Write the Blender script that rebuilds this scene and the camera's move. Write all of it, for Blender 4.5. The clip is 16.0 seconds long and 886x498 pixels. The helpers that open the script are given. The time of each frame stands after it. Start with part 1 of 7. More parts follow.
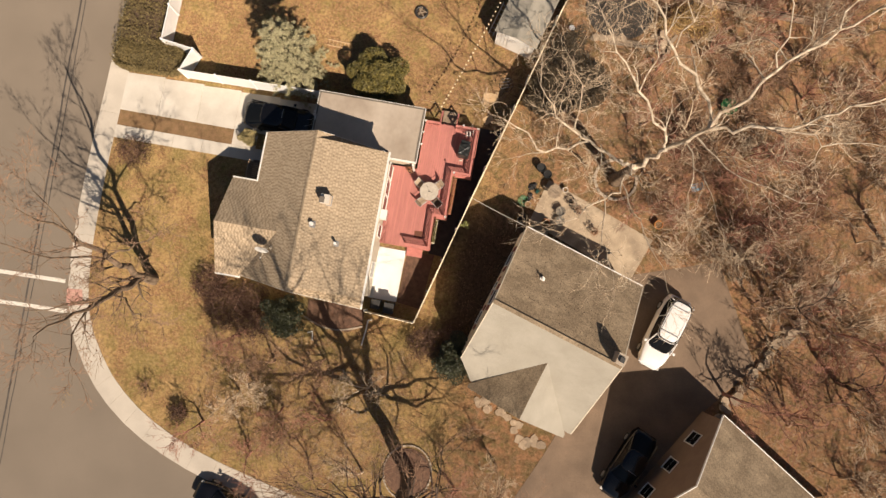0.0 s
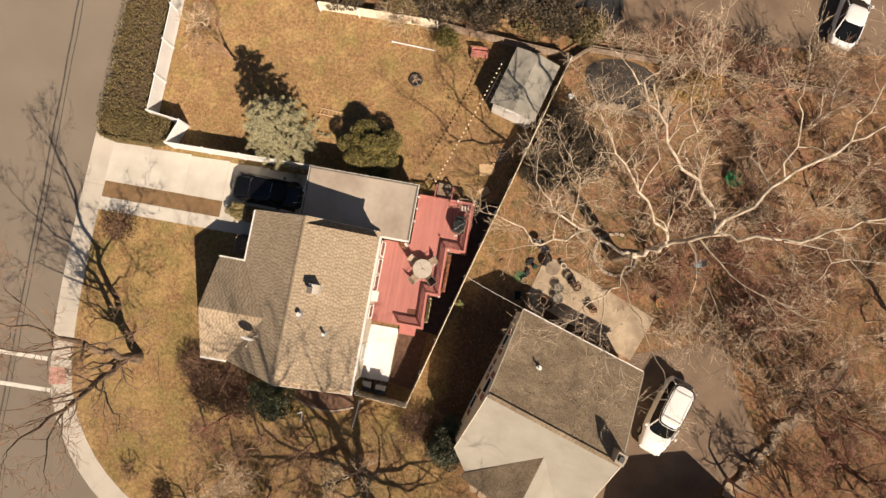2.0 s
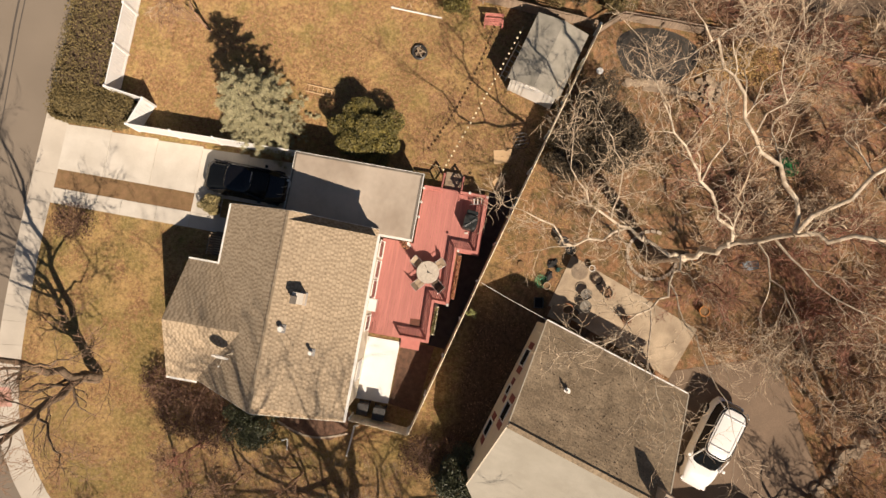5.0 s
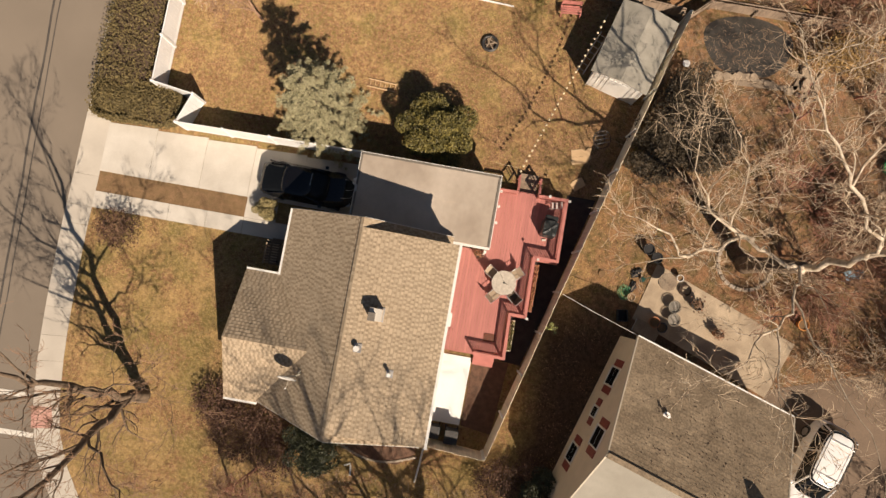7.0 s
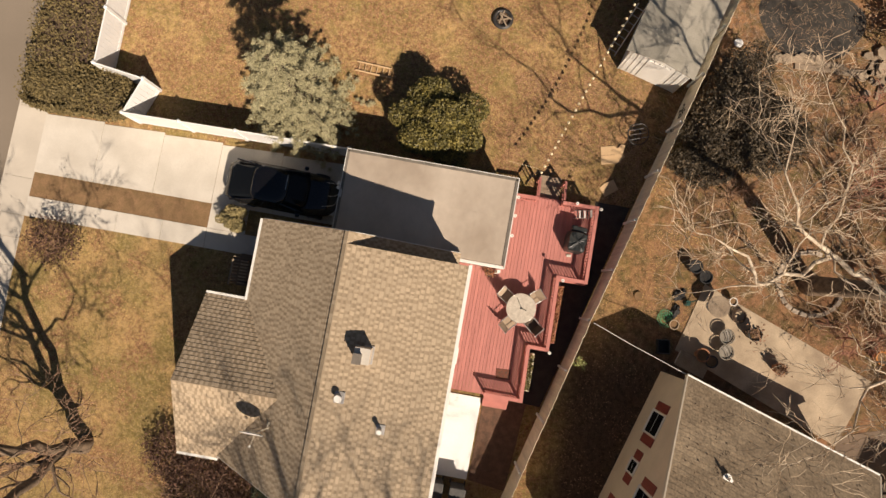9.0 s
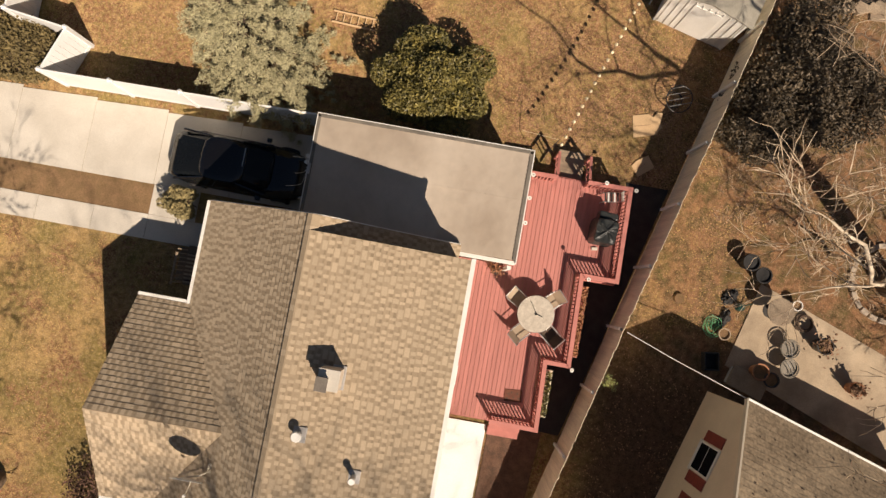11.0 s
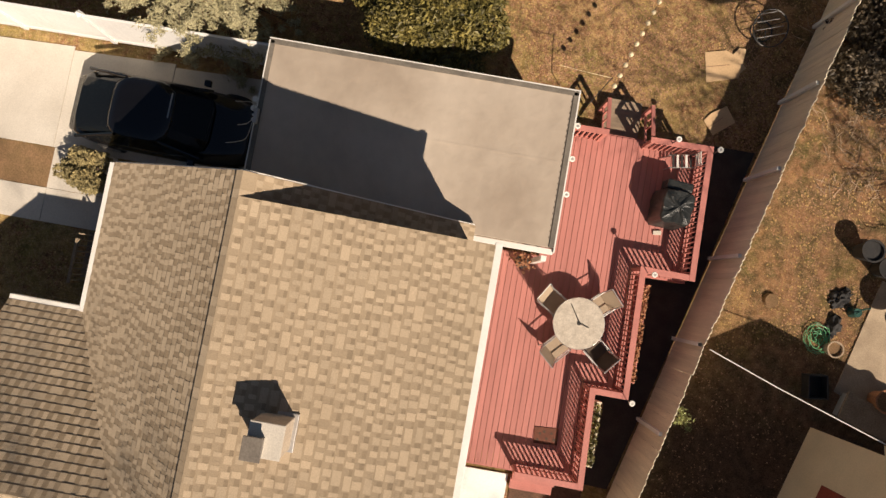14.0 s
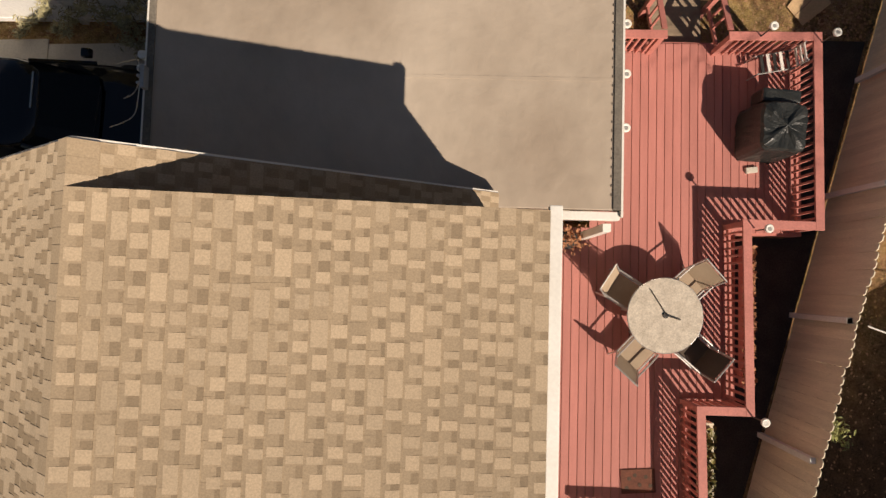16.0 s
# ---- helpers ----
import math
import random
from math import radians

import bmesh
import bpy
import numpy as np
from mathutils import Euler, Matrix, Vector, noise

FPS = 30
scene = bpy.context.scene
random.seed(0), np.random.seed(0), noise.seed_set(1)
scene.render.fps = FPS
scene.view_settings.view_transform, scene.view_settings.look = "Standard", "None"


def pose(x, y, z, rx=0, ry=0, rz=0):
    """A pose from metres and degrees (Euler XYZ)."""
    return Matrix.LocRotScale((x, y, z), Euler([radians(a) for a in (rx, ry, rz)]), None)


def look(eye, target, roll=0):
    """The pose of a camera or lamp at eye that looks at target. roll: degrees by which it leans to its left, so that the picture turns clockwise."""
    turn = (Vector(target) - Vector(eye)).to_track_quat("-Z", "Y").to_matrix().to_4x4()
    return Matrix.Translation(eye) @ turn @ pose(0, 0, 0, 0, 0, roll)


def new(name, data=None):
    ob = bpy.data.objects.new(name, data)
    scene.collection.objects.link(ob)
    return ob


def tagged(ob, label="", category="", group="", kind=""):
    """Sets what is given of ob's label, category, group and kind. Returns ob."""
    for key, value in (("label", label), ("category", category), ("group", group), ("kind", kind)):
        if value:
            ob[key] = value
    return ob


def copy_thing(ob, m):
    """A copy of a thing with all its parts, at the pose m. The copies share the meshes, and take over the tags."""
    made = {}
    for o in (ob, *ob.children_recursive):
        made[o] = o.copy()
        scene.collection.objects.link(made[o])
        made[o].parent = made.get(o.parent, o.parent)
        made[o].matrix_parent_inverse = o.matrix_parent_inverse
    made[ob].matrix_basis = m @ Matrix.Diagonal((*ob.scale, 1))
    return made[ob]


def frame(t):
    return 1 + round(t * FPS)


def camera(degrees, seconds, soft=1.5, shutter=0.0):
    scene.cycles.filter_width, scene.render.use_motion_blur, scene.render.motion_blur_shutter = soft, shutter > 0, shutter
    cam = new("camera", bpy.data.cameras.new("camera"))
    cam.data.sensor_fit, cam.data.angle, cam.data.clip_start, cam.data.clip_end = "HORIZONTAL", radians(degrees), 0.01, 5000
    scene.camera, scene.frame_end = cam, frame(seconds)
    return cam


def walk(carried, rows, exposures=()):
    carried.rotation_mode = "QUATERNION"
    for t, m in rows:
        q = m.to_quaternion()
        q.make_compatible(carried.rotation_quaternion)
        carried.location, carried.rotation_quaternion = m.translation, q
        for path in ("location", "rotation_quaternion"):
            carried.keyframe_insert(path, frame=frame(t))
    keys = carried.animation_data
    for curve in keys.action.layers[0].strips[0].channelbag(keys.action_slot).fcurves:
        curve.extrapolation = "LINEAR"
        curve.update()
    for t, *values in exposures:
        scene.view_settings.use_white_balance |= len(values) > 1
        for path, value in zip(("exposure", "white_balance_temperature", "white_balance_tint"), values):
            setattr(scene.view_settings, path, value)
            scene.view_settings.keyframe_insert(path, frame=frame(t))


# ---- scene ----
cam = camera(73.7, 16.0, 1.45)
PATH = [
    (0, 9.124, -7.547, 39.470, 4.61, -0.35, 10.02),
    (0.5, 8.991, -6.552, 39.489, 4.61, -0.34, 10.06),
    (1, 8.835, -5.080, 39.534, 4.65, -0.26, 10.09),
    (1.5, 8.756, -3.380, 39.527, 4.69, -0.18, 10.11),
    (2, 8.825, -2.432, 38.600, 4.65, -0.05, 10.20),
    (2.5, 8.958, -1.970, 37.448, 4.57, -0.01, 10.22),
    (3, 9.300, -1.706, 36.134, 4.48, 0.01, 10.19),
    (5.5, 7.177, -1.811, 33.081, 3.95, -0.25, 10.16),
    (6, 5.949, -1.974, 32.933, 3.90, -0.06, 10.15),
    (6.5, 4.887, -1.949, 31.890, 3.85, 0.05, 10.13),
    (7, 4.369, -1.688, 30.659, 3.80, 0.08, 10.16),
    (7.5, 4.146, -1.363, 29.546, 3.82, 0.02, 10.16),
    (8, 3.953, -0.988, 28.208, 3.76, 0.06, 10.15),
    (10.5, 4.095, -0.535, 21.879, 3.75, 0.02, 10.13),
    (11, 4.104, -0.578, 20.715, 3.71, -0.02, 10.18),
    (11.5, 4.120, -0.590, 19.354, 3.66, 0.04, 10.17),
    (12, 4.103, -0.587, 18.093, 3.58, 0.02, 10.18),
    (12.5, 4.015, -0.569, 17.139, 3.49, -0.02, 10.16),
    (13, 4.018, -0.570, 16.944, 3.43, -0.02, 10.13),
    (13.5, 4.028, -0.562, 16.398, 3.40, -0.00, 10.06),
    (14, 3.952, -0.556, 15.183, 3.43, -0.06, 10.01),
    (14.5, 3.888, -0.509, 14.037, 3.46, -0.03, 10.01),
    (15, 3.827, -0.402, 12.795, 3.45, -0.05, 10.01),
    (15.5, 3.773, -0.433, 11.764, 3.52, 0.04, 10.04),
    (15.7, 3.784, -0.453, 11.320, 3.50, 0.15, 9.94),
    (15.9, 3.811, -0.436, 11.020, 3.20, 0.58, 7.40),
    (16, 3.797, -0.446, 10.846, 3.12, 0.73, 1.62),
]
walk(cam, [(t, pose(x, y, z, rx, ry, rz)) for t, x, y, z, rx, ry, rz in PATH], exposures=[(0.0, 0.74), (5.5, 0.69), (10.5, 0.63), (14.5, 0.59), (16.0, 0.44)])

# ---- light ----
world = bpy.data.worlds.new("sky")
scene.world = world
world.use_nodes = True
wn = world.node_tree.nodes
sky = wn.new("ShaderNodeTexSky")
sky.sky_type = "NISHITA"
sky.sun_disc = False
sky.sun_elevation, sky.sun_rotation = radians(42.7), radians(142.3)
world.node_tree.links.new(sky.outputs[0], wn["Background"].inputs[0])
wn["Background"].inputs[1].default_value = 0.025
sun = new("sun", bpy.data.lights.new("sun", "SUN"))
sun.data.energy, sun.data.angle, sun.data.color = 4.15, radians(0.5), (1.0, 0.836, 0.682)
sun.matrix_world = look((13.6, -17.6, 20.5), (0, 0, 0))

# ---- materials ----


def surf(name, c1, c2, rough=0.8, s1=1.5, s2=30.0, fine=0.25, bump=0.2, metal=0.0, rnd=0.0, island=0.0, spec=0.5, stretch=(1, 1, 1)):
    """A surface with stains at one scale, grain at another and a fine relief."""
    m = bpy.data.materials.new(name)
    m.use_nodes = True
    nt = m.node_tree
    n, l = nt.nodes, nt.links
    b = n["Principled BSDF"]
    geo = n.new("ShaderNodeNewGeometry")
    mp = n.new("ShaderNodeMapping")
    mp.inputs["Scale"].default_value = stretch
    l.new(geo.outputs["Position"], mp.inputs[0])
    big = n.new("ShaderNodeTexNoise")
    big.inputs["Scale"].default_value, big.inputs["Detail"].default_value = s1, 5
    small = n.new("ShaderNodeTexNoise")
    small.inputs["Scale"].default_value, small.inputs["Detail"].default_value = s2, 4
    l.new(mp.outputs[0], big.inputs[0])
    l.new(mp.outputs[0], small.inputs[0])
    ramp = n.new("ShaderNodeMapRange")
    ramp.inputs[1].default_value, ramp.inputs[2].default_value = 0.33, 0.67
    l.new(big.outputs[0], ramp.inputs[0])
    mix = n.new("ShaderNodeMix")
    mix.data_type = "RGBA"
    mix.inputs[6].default_value, mix.inputs[7].default_value = (*c1, 1), (*c2, 1)
    l.new(ramp.outputs[0], mix.inputs[0])
    val = n.new("ShaderNodeMapRange")
    val.inputs[1].default_value, val.inputs[2].default_value = 0.3, 0.7
    val.inputs[3].default_value, val.inputs[4].default_value = 1 - fine, 1 + fine
    l.new(small.outputs[0], val.inputs[0])
    last = val.outputs[0]
    for amount, node, sock in ((rnd, "ShaderNodeObjectInfo", "Random"), (island, "ShaderNodeNewGeometry", "Random Per Island")):
        if amount:
            info = n.new(node)
            rr = n.new("ShaderNodeMapRange")
            rr.inputs[3].default_value, rr.inputs[4].default_value = 1 - amount, 1 + amount
            l.new(info.outputs[sock], rr.inputs[0])
            mu = n.new("ShaderNodeMath")
            mu.operation = "MULTIPLY"
            l.new(last, mu.inputs[0])
            l.new(rr.outputs[0], mu.inputs[1])
            last = mu.outputs[0]
    sc = n.new("ShaderNodeVectorMath")
    sc.operation = "SCALE"
    l.new(mix.outputs[2], sc.inputs[0])
    l.new(last, sc.inputs["Scale"])
    l.new(sc.outputs[0], b.inputs["Base Color"])
    b.inputs["Roughness"].default_value, b.inputs["Metallic"].default_value = rough, metal
    b.inputs["Specular IOR Level"].default_value = spec
    if rough > 0.6:
        b.inputs["Diffuse Roughness"].default_value = 0.6 if rough > 0.92 else 0.35
    if bump:
        bp = n.new("ShaderNodeBump")
        bp.inputs["Strength"].default_value, bp.inputs["Distance"].default_value = bump, 0.02
        l.new(small.outputs[0], bp.inputs["Height"])
        l.new(bp.outputs[0], b.inputs["Normal"])
    return m


def ground_material():
    """Dry winter lawn that turns to leaf litter and bare soil in the wooded yard to the east."""
    m = bpy.data.materials.new("dry_lawn")
    m.use_nodes = True
    nt = m.node_tree
    n, l = nt.nodes, nt.links
    b = n["Principled BSDF"]
    geo = n.new("ShaderNodeNewGeometry")

    def noise_at(scale, detail=6, rough=0.6):
        t = n.new("ShaderNodeTexNoise")
        t.inputs["Scale"].default_value, t.inputs["Detail"].default_value, t.inputs["Roughness"].default_value = scale, detail, rough
        l.new(geo.outputs["Position"], t.inputs[0])
        return t.outputs[0]

    def ranged(sock, lo, hi, a=0.0, z=1.0):
        r = n.new("ShaderNodeMapRange")
        for k, v in zip((1, 2, 3, 4), (lo, hi, a, z)):
            r.inputs[k].default_value = v
        l.new(sock, r.inputs[0])
        return r.outputs[0]

    def mixed(fac, a, c):
        x = n.new("ShaderNodeMix")
        x.data_type = "RGBA"
        for sock, v in ((x.inputs[6], a), (x.inputs[7], c)):
            if isinstance(v, tuple):
                sock.default_value = (*v, 1)
            else:
                l.new(v, sock)
        l.new(fac, x.inputs[0])
        return x.outputs[2]

    def leaf_flecks(scale, spread=1.0):
        """Random values in cells the size of single leaves."""
        v = n.new("ShaderNodeTexVoronoi")
        v.inputs["Scale"].default_value, v.inputs["Randomness"].default_value = scale, spread
        wv = n.new("ShaderNodeTexNoise")
        wv.inputs["Scale"].default_value, wv.inputs["Detail"].default_value = scale * 1.3, 2
        l.new(geo.outputs["Position"], wv.inputs[0])
        add = n.new("ShaderNodeVectorMath")
        add.operation = "MULTIPLY_ADD"
        add.inputs[1].default_value = (2.6 / scale,) * 3
        l.new(wv.outputs["Color"], add.inputs[0])
        l.new(geo.outputs["Position"], add.inputs[2])
        l.new(add.outputs[0], v.inputs["Vector"])
        sp = n.new("ShaderNodeSeparateColor")
        l.new(v.outputs["Color"], sp.inputs[0])
        return sp.outputs[0]

    patches, clumps, tufts, grain = noise_at(0.35), noise_at(1.7), noise_at(9, 5), noise_at(55, 4, 0.7)
    drifts, blades, flecks, crumbs = noise_at(0.62, 7, 0.7), noise_at(26, 5, 0.7), leaf_flecks(15), leaf_flecks(34)
    lawn = mixed(ranged(patches, 0.44, 0.57), (0.45, 0.30, 0.13), (0.30, 0.222, 0.083))
    lawn = mixed(ranged(clumps, 0.5, 0.66, 0, 0.65), lawn, (0.235, 0.185, 0.06))
    lawn = mixed(ranged(tufts, 0.5, 0.68, 0, 0.5), lawn, (0.50, 0.36, 0.185))
    russet = mixed(ranged(crumbs, 0.2, 0.9), (0.22, 0.12, 0.06), (0.42, 0.235, 0.125))
    fleck_on = n.new("ShaderNodeMath")
    fleck_on.operation = "MULTIPLY"
    sep = n.new("ShaderNodeSeparateXYZ")
    l.new(geo.outputs["Position"], sep.inputs[0])
    rear = n.new("ShaderNodeMath")
    l.new(ranged(sep.outputs[1], 2.0, 6.0, 0.0, 0.06), rear.inputs[0])
    l.new(drifts, rear.inputs[1])
    l.new(ranged(rear.outputs[0], 0.47, 0.57), fleck_on.inputs[0])
    l.new(ranged(flecks, 0.25, 0.55), fleck_on.inputs[1])
    lawn = mixed(fleck_on.outputs[0], lawn, russet)
    lawn = mixed(ranged(crumbs, 0.90, 0.93, 0, 0.5), lawn, (0.52, 0.38, 0.23))
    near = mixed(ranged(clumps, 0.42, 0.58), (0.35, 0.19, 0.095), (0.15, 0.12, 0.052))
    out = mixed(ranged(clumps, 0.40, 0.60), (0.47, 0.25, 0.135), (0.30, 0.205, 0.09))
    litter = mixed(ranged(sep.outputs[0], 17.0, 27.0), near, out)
    litter = mixed(ranged(crumbs, 0.1, 0.95, 0, 0.5), litter, (0.44, 0.25, 0.14))
    litter = mixed(ranged(noise_at(0.9, 7, 0.72), 0.54, 0.64, 0, 0.75), litter, (0.20, 0.165, 0.06))
    litter = mixed(ranged(crumbs, 0.80, 0.84, 0, 0.5), litter, (0.42, 0.28, 0.16))
    litter = mixed(ranged(drifts, 0.57, 0.68, 0, 0.6), litter, (0.17, 0.10, 0.06))
    wob = n.new("ShaderNodeMath")
    wob.operation = "MULTIPLY_ADD"
    wob.inputs[1].default_value = 9.0
    l.new(clumps, wob.inputs[0])
    l.new(sep.outputs[0], wob.inputs[2])
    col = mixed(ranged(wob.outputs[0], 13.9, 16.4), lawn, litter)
    # shade of the narrow yard beside the neighbour's house, painted as dark brown ground
    side_shade = None
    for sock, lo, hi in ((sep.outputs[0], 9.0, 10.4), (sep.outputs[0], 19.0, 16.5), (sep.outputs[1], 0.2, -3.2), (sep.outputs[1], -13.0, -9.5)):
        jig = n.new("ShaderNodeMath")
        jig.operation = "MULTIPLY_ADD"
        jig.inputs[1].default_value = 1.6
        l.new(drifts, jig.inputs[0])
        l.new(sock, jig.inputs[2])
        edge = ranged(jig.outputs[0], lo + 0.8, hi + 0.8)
        if side_shade is not None:
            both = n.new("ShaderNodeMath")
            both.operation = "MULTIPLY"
            l.new(side_shade, both.inputs[0])
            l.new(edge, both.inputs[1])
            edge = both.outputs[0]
        side_shade = edge
    col = mixed(ranged(side_shade, 0.0, 1.0, 0.0, 0.9), col, (0.115, 0.075, 0.052))
    grit = n.new("ShaderNodeMath")
    grit.operation = "MULTIPLY"
    l.new(ranged(blades, 0.34, 0.66, 0.68, 1.3), grit.inputs[0])
    mottle = n.new("ShaderNodeMath")
    mottle.operation = "MULTIPLY"
    l.new(ranged(grain, 0.32, 0.68, 0.66, 1.28), mottle.inputs[0])
    l.new(ranged(noise_at(4.6, 6, 0.68), 0.36, 0.62, 0.62, 1.16), mottle.inputs[1])
    l.new(mottle.outputs[0], grit.inputs[1])
    sc = n.new("ShaderNodeVectorMath")
    sc.operation = "SCALE"
    l.new(col, sc.inputs[0])
    l.new(grit.outputs[0], sc.inputs["Scale"])
    l.new(sc.outputs[0], b.inputs["Base Color"])
    b.inputs["Roughness"].default_value, b.inputs["Specular IOR Level"].default_value, b.inputs["Diffuse Roughness"].default_value = 1.0, 0.1, 1.0
    bp = n.new("ShaderNodeBump")
    bp.inputs["Strength"].default_value, bp.inputs["Distance"].default_value = 0.4, 0.05
    l.new(grain, bp.inputs["Height"])
    l.new(bp.outputs[0], b.inputs["Normal"])
    return m


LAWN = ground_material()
ASPHALT = surf("asphalt", (0.20, 0.163, 0.122), (0.228, 0.186, 0.14), 0.9, 0.25, 60, 0.12, 0.25)
TAR = surf("tar", (0.07, 0.06, 0.05), (0.10, 0.085, 0.07), 0.7, 2, 40)
CONCRETE = surf("concrete", (0.625, 0.58, 0.50), (0.525, 0.48, 0.405), 0.9, 0.8, 45, 0.12, 0.15, rnd=0.03)
PAVE = surf("sidewalk_concrete", (0.56, 0.505, 0.42), (0.48, 0.43, 0.355), 0.9, 0.7, 45, 0.12, 0.15, rnd=0.04)
DIMLEAF = surf("dull_evergreen_leaf", (0.115, 0.083, 0.046), (0.065, 0.05, 0.03), 0.6, 2.5, 20, 0.2, 0, island=0.5)
DRYBUSH = surf("dry_olive_leaf", (0.36, 0.29, 0.13), (0.24, 0.20, 0.09), 0.8, 3, 30, 0.2, 0, island=0.4)
# near-black ground tone that carries the fence's shade in its colour
SHADETONE = surf("shade_toned_ground", (0.06, 0.05, 0.043), (0.04, 0.034, 0.03), 0.95, 3, 40, 0.35, 0.5)
WORN = surf("worn_concrete", (0.54, 0.43, 0.295), (0.32, 0.245, 0.165), 0.9, 0.9, 40, 0.15, 0.2)
POND = surf("murky_water", (0.065, 0.058, 0.048), (0.04, 0.036, 0.03), 0.5, 1.2, 9, 0.3, 0.15)
DRIVE = surf("brown_drive", (0.25, 0.175, 0.115), (0.165, 0.115, 0.075), 0.9, 0.5, 30, 0.2, 0.25)
SOIL = surf("bare_soil", (0.25, 0.15, 0.075), (0.19, 0.12, 0.055), 1.0, 3, 40, 0.35, 0.6)
LINE = surf("road_paint", (0.72, 0.68, 0.60), (0.6, 0.56, 0.48), 0.8, 4, 40)
WHITE = surf("white_paint", (0.80, 0.78, 0.72), (0.72, 0.69, 0.62), 0.5, 1.5, 30, 0.05, 0.05)
VINYL = surf("white_vinyl", (0.86, 0.85, 0.82), (0.79, 0.78, 0.75), 0.45, 1.2, 20, 0.05, 0.03)
SIDING = surf("pale_siding", (0.62, 0.55, 0.42), (0.56, 0.49, 0.37), 0.6, 1.5, 25, 0.06, 0.05)
SHINGLE = surf("tan_shingle", (0.395, 0.308, 0.204), (0.365, 0.283, 0.187), 0.95, 0.9, 60, 0.14, 0.06, rnd=0.03, island=0.05)
SHINGLE_TAB = surf("light_tan_shingle", (0.515, 0.41, 0.282), (0.47, 0.371, 0.252), 0.95, 0.9, 60, 0.14, 0.06, rnd=0.07, island=0.09)
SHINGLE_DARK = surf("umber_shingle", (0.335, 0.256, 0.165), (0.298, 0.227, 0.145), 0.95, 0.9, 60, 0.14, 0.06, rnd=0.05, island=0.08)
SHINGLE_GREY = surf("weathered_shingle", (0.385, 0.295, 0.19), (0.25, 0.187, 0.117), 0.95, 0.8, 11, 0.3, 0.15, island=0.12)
# lighter copy of the weathered shingle, for roof slopes that face the sun
SHINGLE_SUNLIT = surf("sunlit_shingle", (0.45, 0.415, 0.34), (0.39, 0.355, 0.285), 0.95, 0.7, 60, 0.15, 0.1, island=0.025)
MEMBRANE = surf("roof_membrane", (0.50, 0.425, 0.338), (0.345, 0.28, 0.214), 0.45, 0.42, 3.2, 0.06, 0.9, stretch=(1, 0.8, 1))
DECKRED = surf("red_deck_stain", (0.53, 0.218, 0.182), (0.465, 0.187, 0.155), 0.75, 1.3, 40, 0.14, 0.12, rnd=0.07, stretch=(6, 0.7, 3))
RAILRED = surf("red_rail_stain", (0.56, 0.22, 0.18), (0.47, 0.178, 0.145), 0.7, 2, 40, 0.12, 0.1, rnd=0.05)
FENCEWOOD = surf("grey_fence_wood", (0.84, 0.75, 0.57), (0.73, 0.645, 0.48), 0.9, 2, 40, 0.15, 0.15, rnd=0.08, stretch=(5, 5, 0.6))
PALEPOST = surf("bleached_post", (0.88, 0.86, 0.78), (0.8, 0.78, 0.7), 0.8, 2, 40, 0.1, 0.1)
BROWNFENCE = surf("brown_fence_wood", (0.36, 0.27, 0.19), (0.25, 0.185, 0.13), 0.9, 2, 40, 0.2, 0.15, rnd=0.1, stretch=(5, 5, 0.6))
DARKWOOD = surf("dark_weathered_wood", (0.085, 0.05, 0.04), (0.06, 0.038, 0.03), 0.85, 3, 40, 0.2, 0.15)
STEPWOOD = surf("brown_step_wood", (0.33, 0.25, 0.17), (0.25, 0.19, 0.13), 0.85, 3, 40, 0.2, 0.15, stretch=(0.6, 5, 3))
BARK = surf("dark_bark", (0.115, 0.075, 0.05), (0.075, 0.05, 0.035), 0.95, 5, 40, 0.3, 0.6)
TWIG = surf("brown_twig", (0.36, 0.225, 0.14), (0.26, 0.155, 0.095), 0.95, 4, 30, 0.2, 0.2)
PALEBARK = surf("sycamore_bark", (0.72, 0.62, 0.47), (0.36, 0.27, 0.18), 0.85, 3.5, 25, 0.2, 0.3)
SPRUCE = surf("blue_spruce_needles", (0.48, 0.435, 0.262), (0.30, 0.275, 0.15), 0.8, 3, 30, 0.2, 0, island=0.3)
LEAF = surf("olive_leaf", (0.205, 0.165, 0.042), (0.095, 0.085, 0.024), 0.55, 2.5, 20, 0.2, 0, island=0.6)
HEDGE = surf("hedge_leaf", (0.19, 0.142, 0.055), (0.135, 0.103, 0.04), 0.7, 2.5, 20, 0.2, 0, island=0.4)
BLACKCAR = surf("black_car_paint", (0.005, 0.005, 0.006), (0.007, 0.007, 0.009), 0.12, 1, 10, 0.05, 0, spec=0.6)
WHITECAR = surf("white_car_paint", (0.80, 0.78, 0.74), (0.76, 0.74, 0.70), 0.25, 1, 10, 0.03, 0)
GLASS = surf("tinted_glass", (0.007, 0.008, 0.009), (0.009, 0.010, 0.011), 0.06, 1, 10, 0.05, 0, spec=0.2)
RUBBER = surf("rubber", (0.02, 0.02, 0.02), (0.03, 0.028, 0.026), 0.8, 4, 30)
STEEL = surf("pale_metal", (0.55, 0.53, 0.50), (0.45, 0.43, 0.40), 0.4, 3, 30, 0.1, 0.05, metal=0.6)
DARKMETAL = surf("dark_metal", (0.05, 0.048, 0.045), (0.075, 0.07, 0.065), 0.5, 3, 30, metal=0.5)
BRICK = surf("pale_brick", (0.50, 0.42, 0.32), (0.42, 0.34, 0.26), 0.9, 4, 30, 0.15, 0.3, rnd=0.15)
COVER = surf("black_grill_cover", (0.018, 0.02, 0.019), (0.03, 0.032, 0.03), 0.38, 5, 25, 0.2, 0.5)
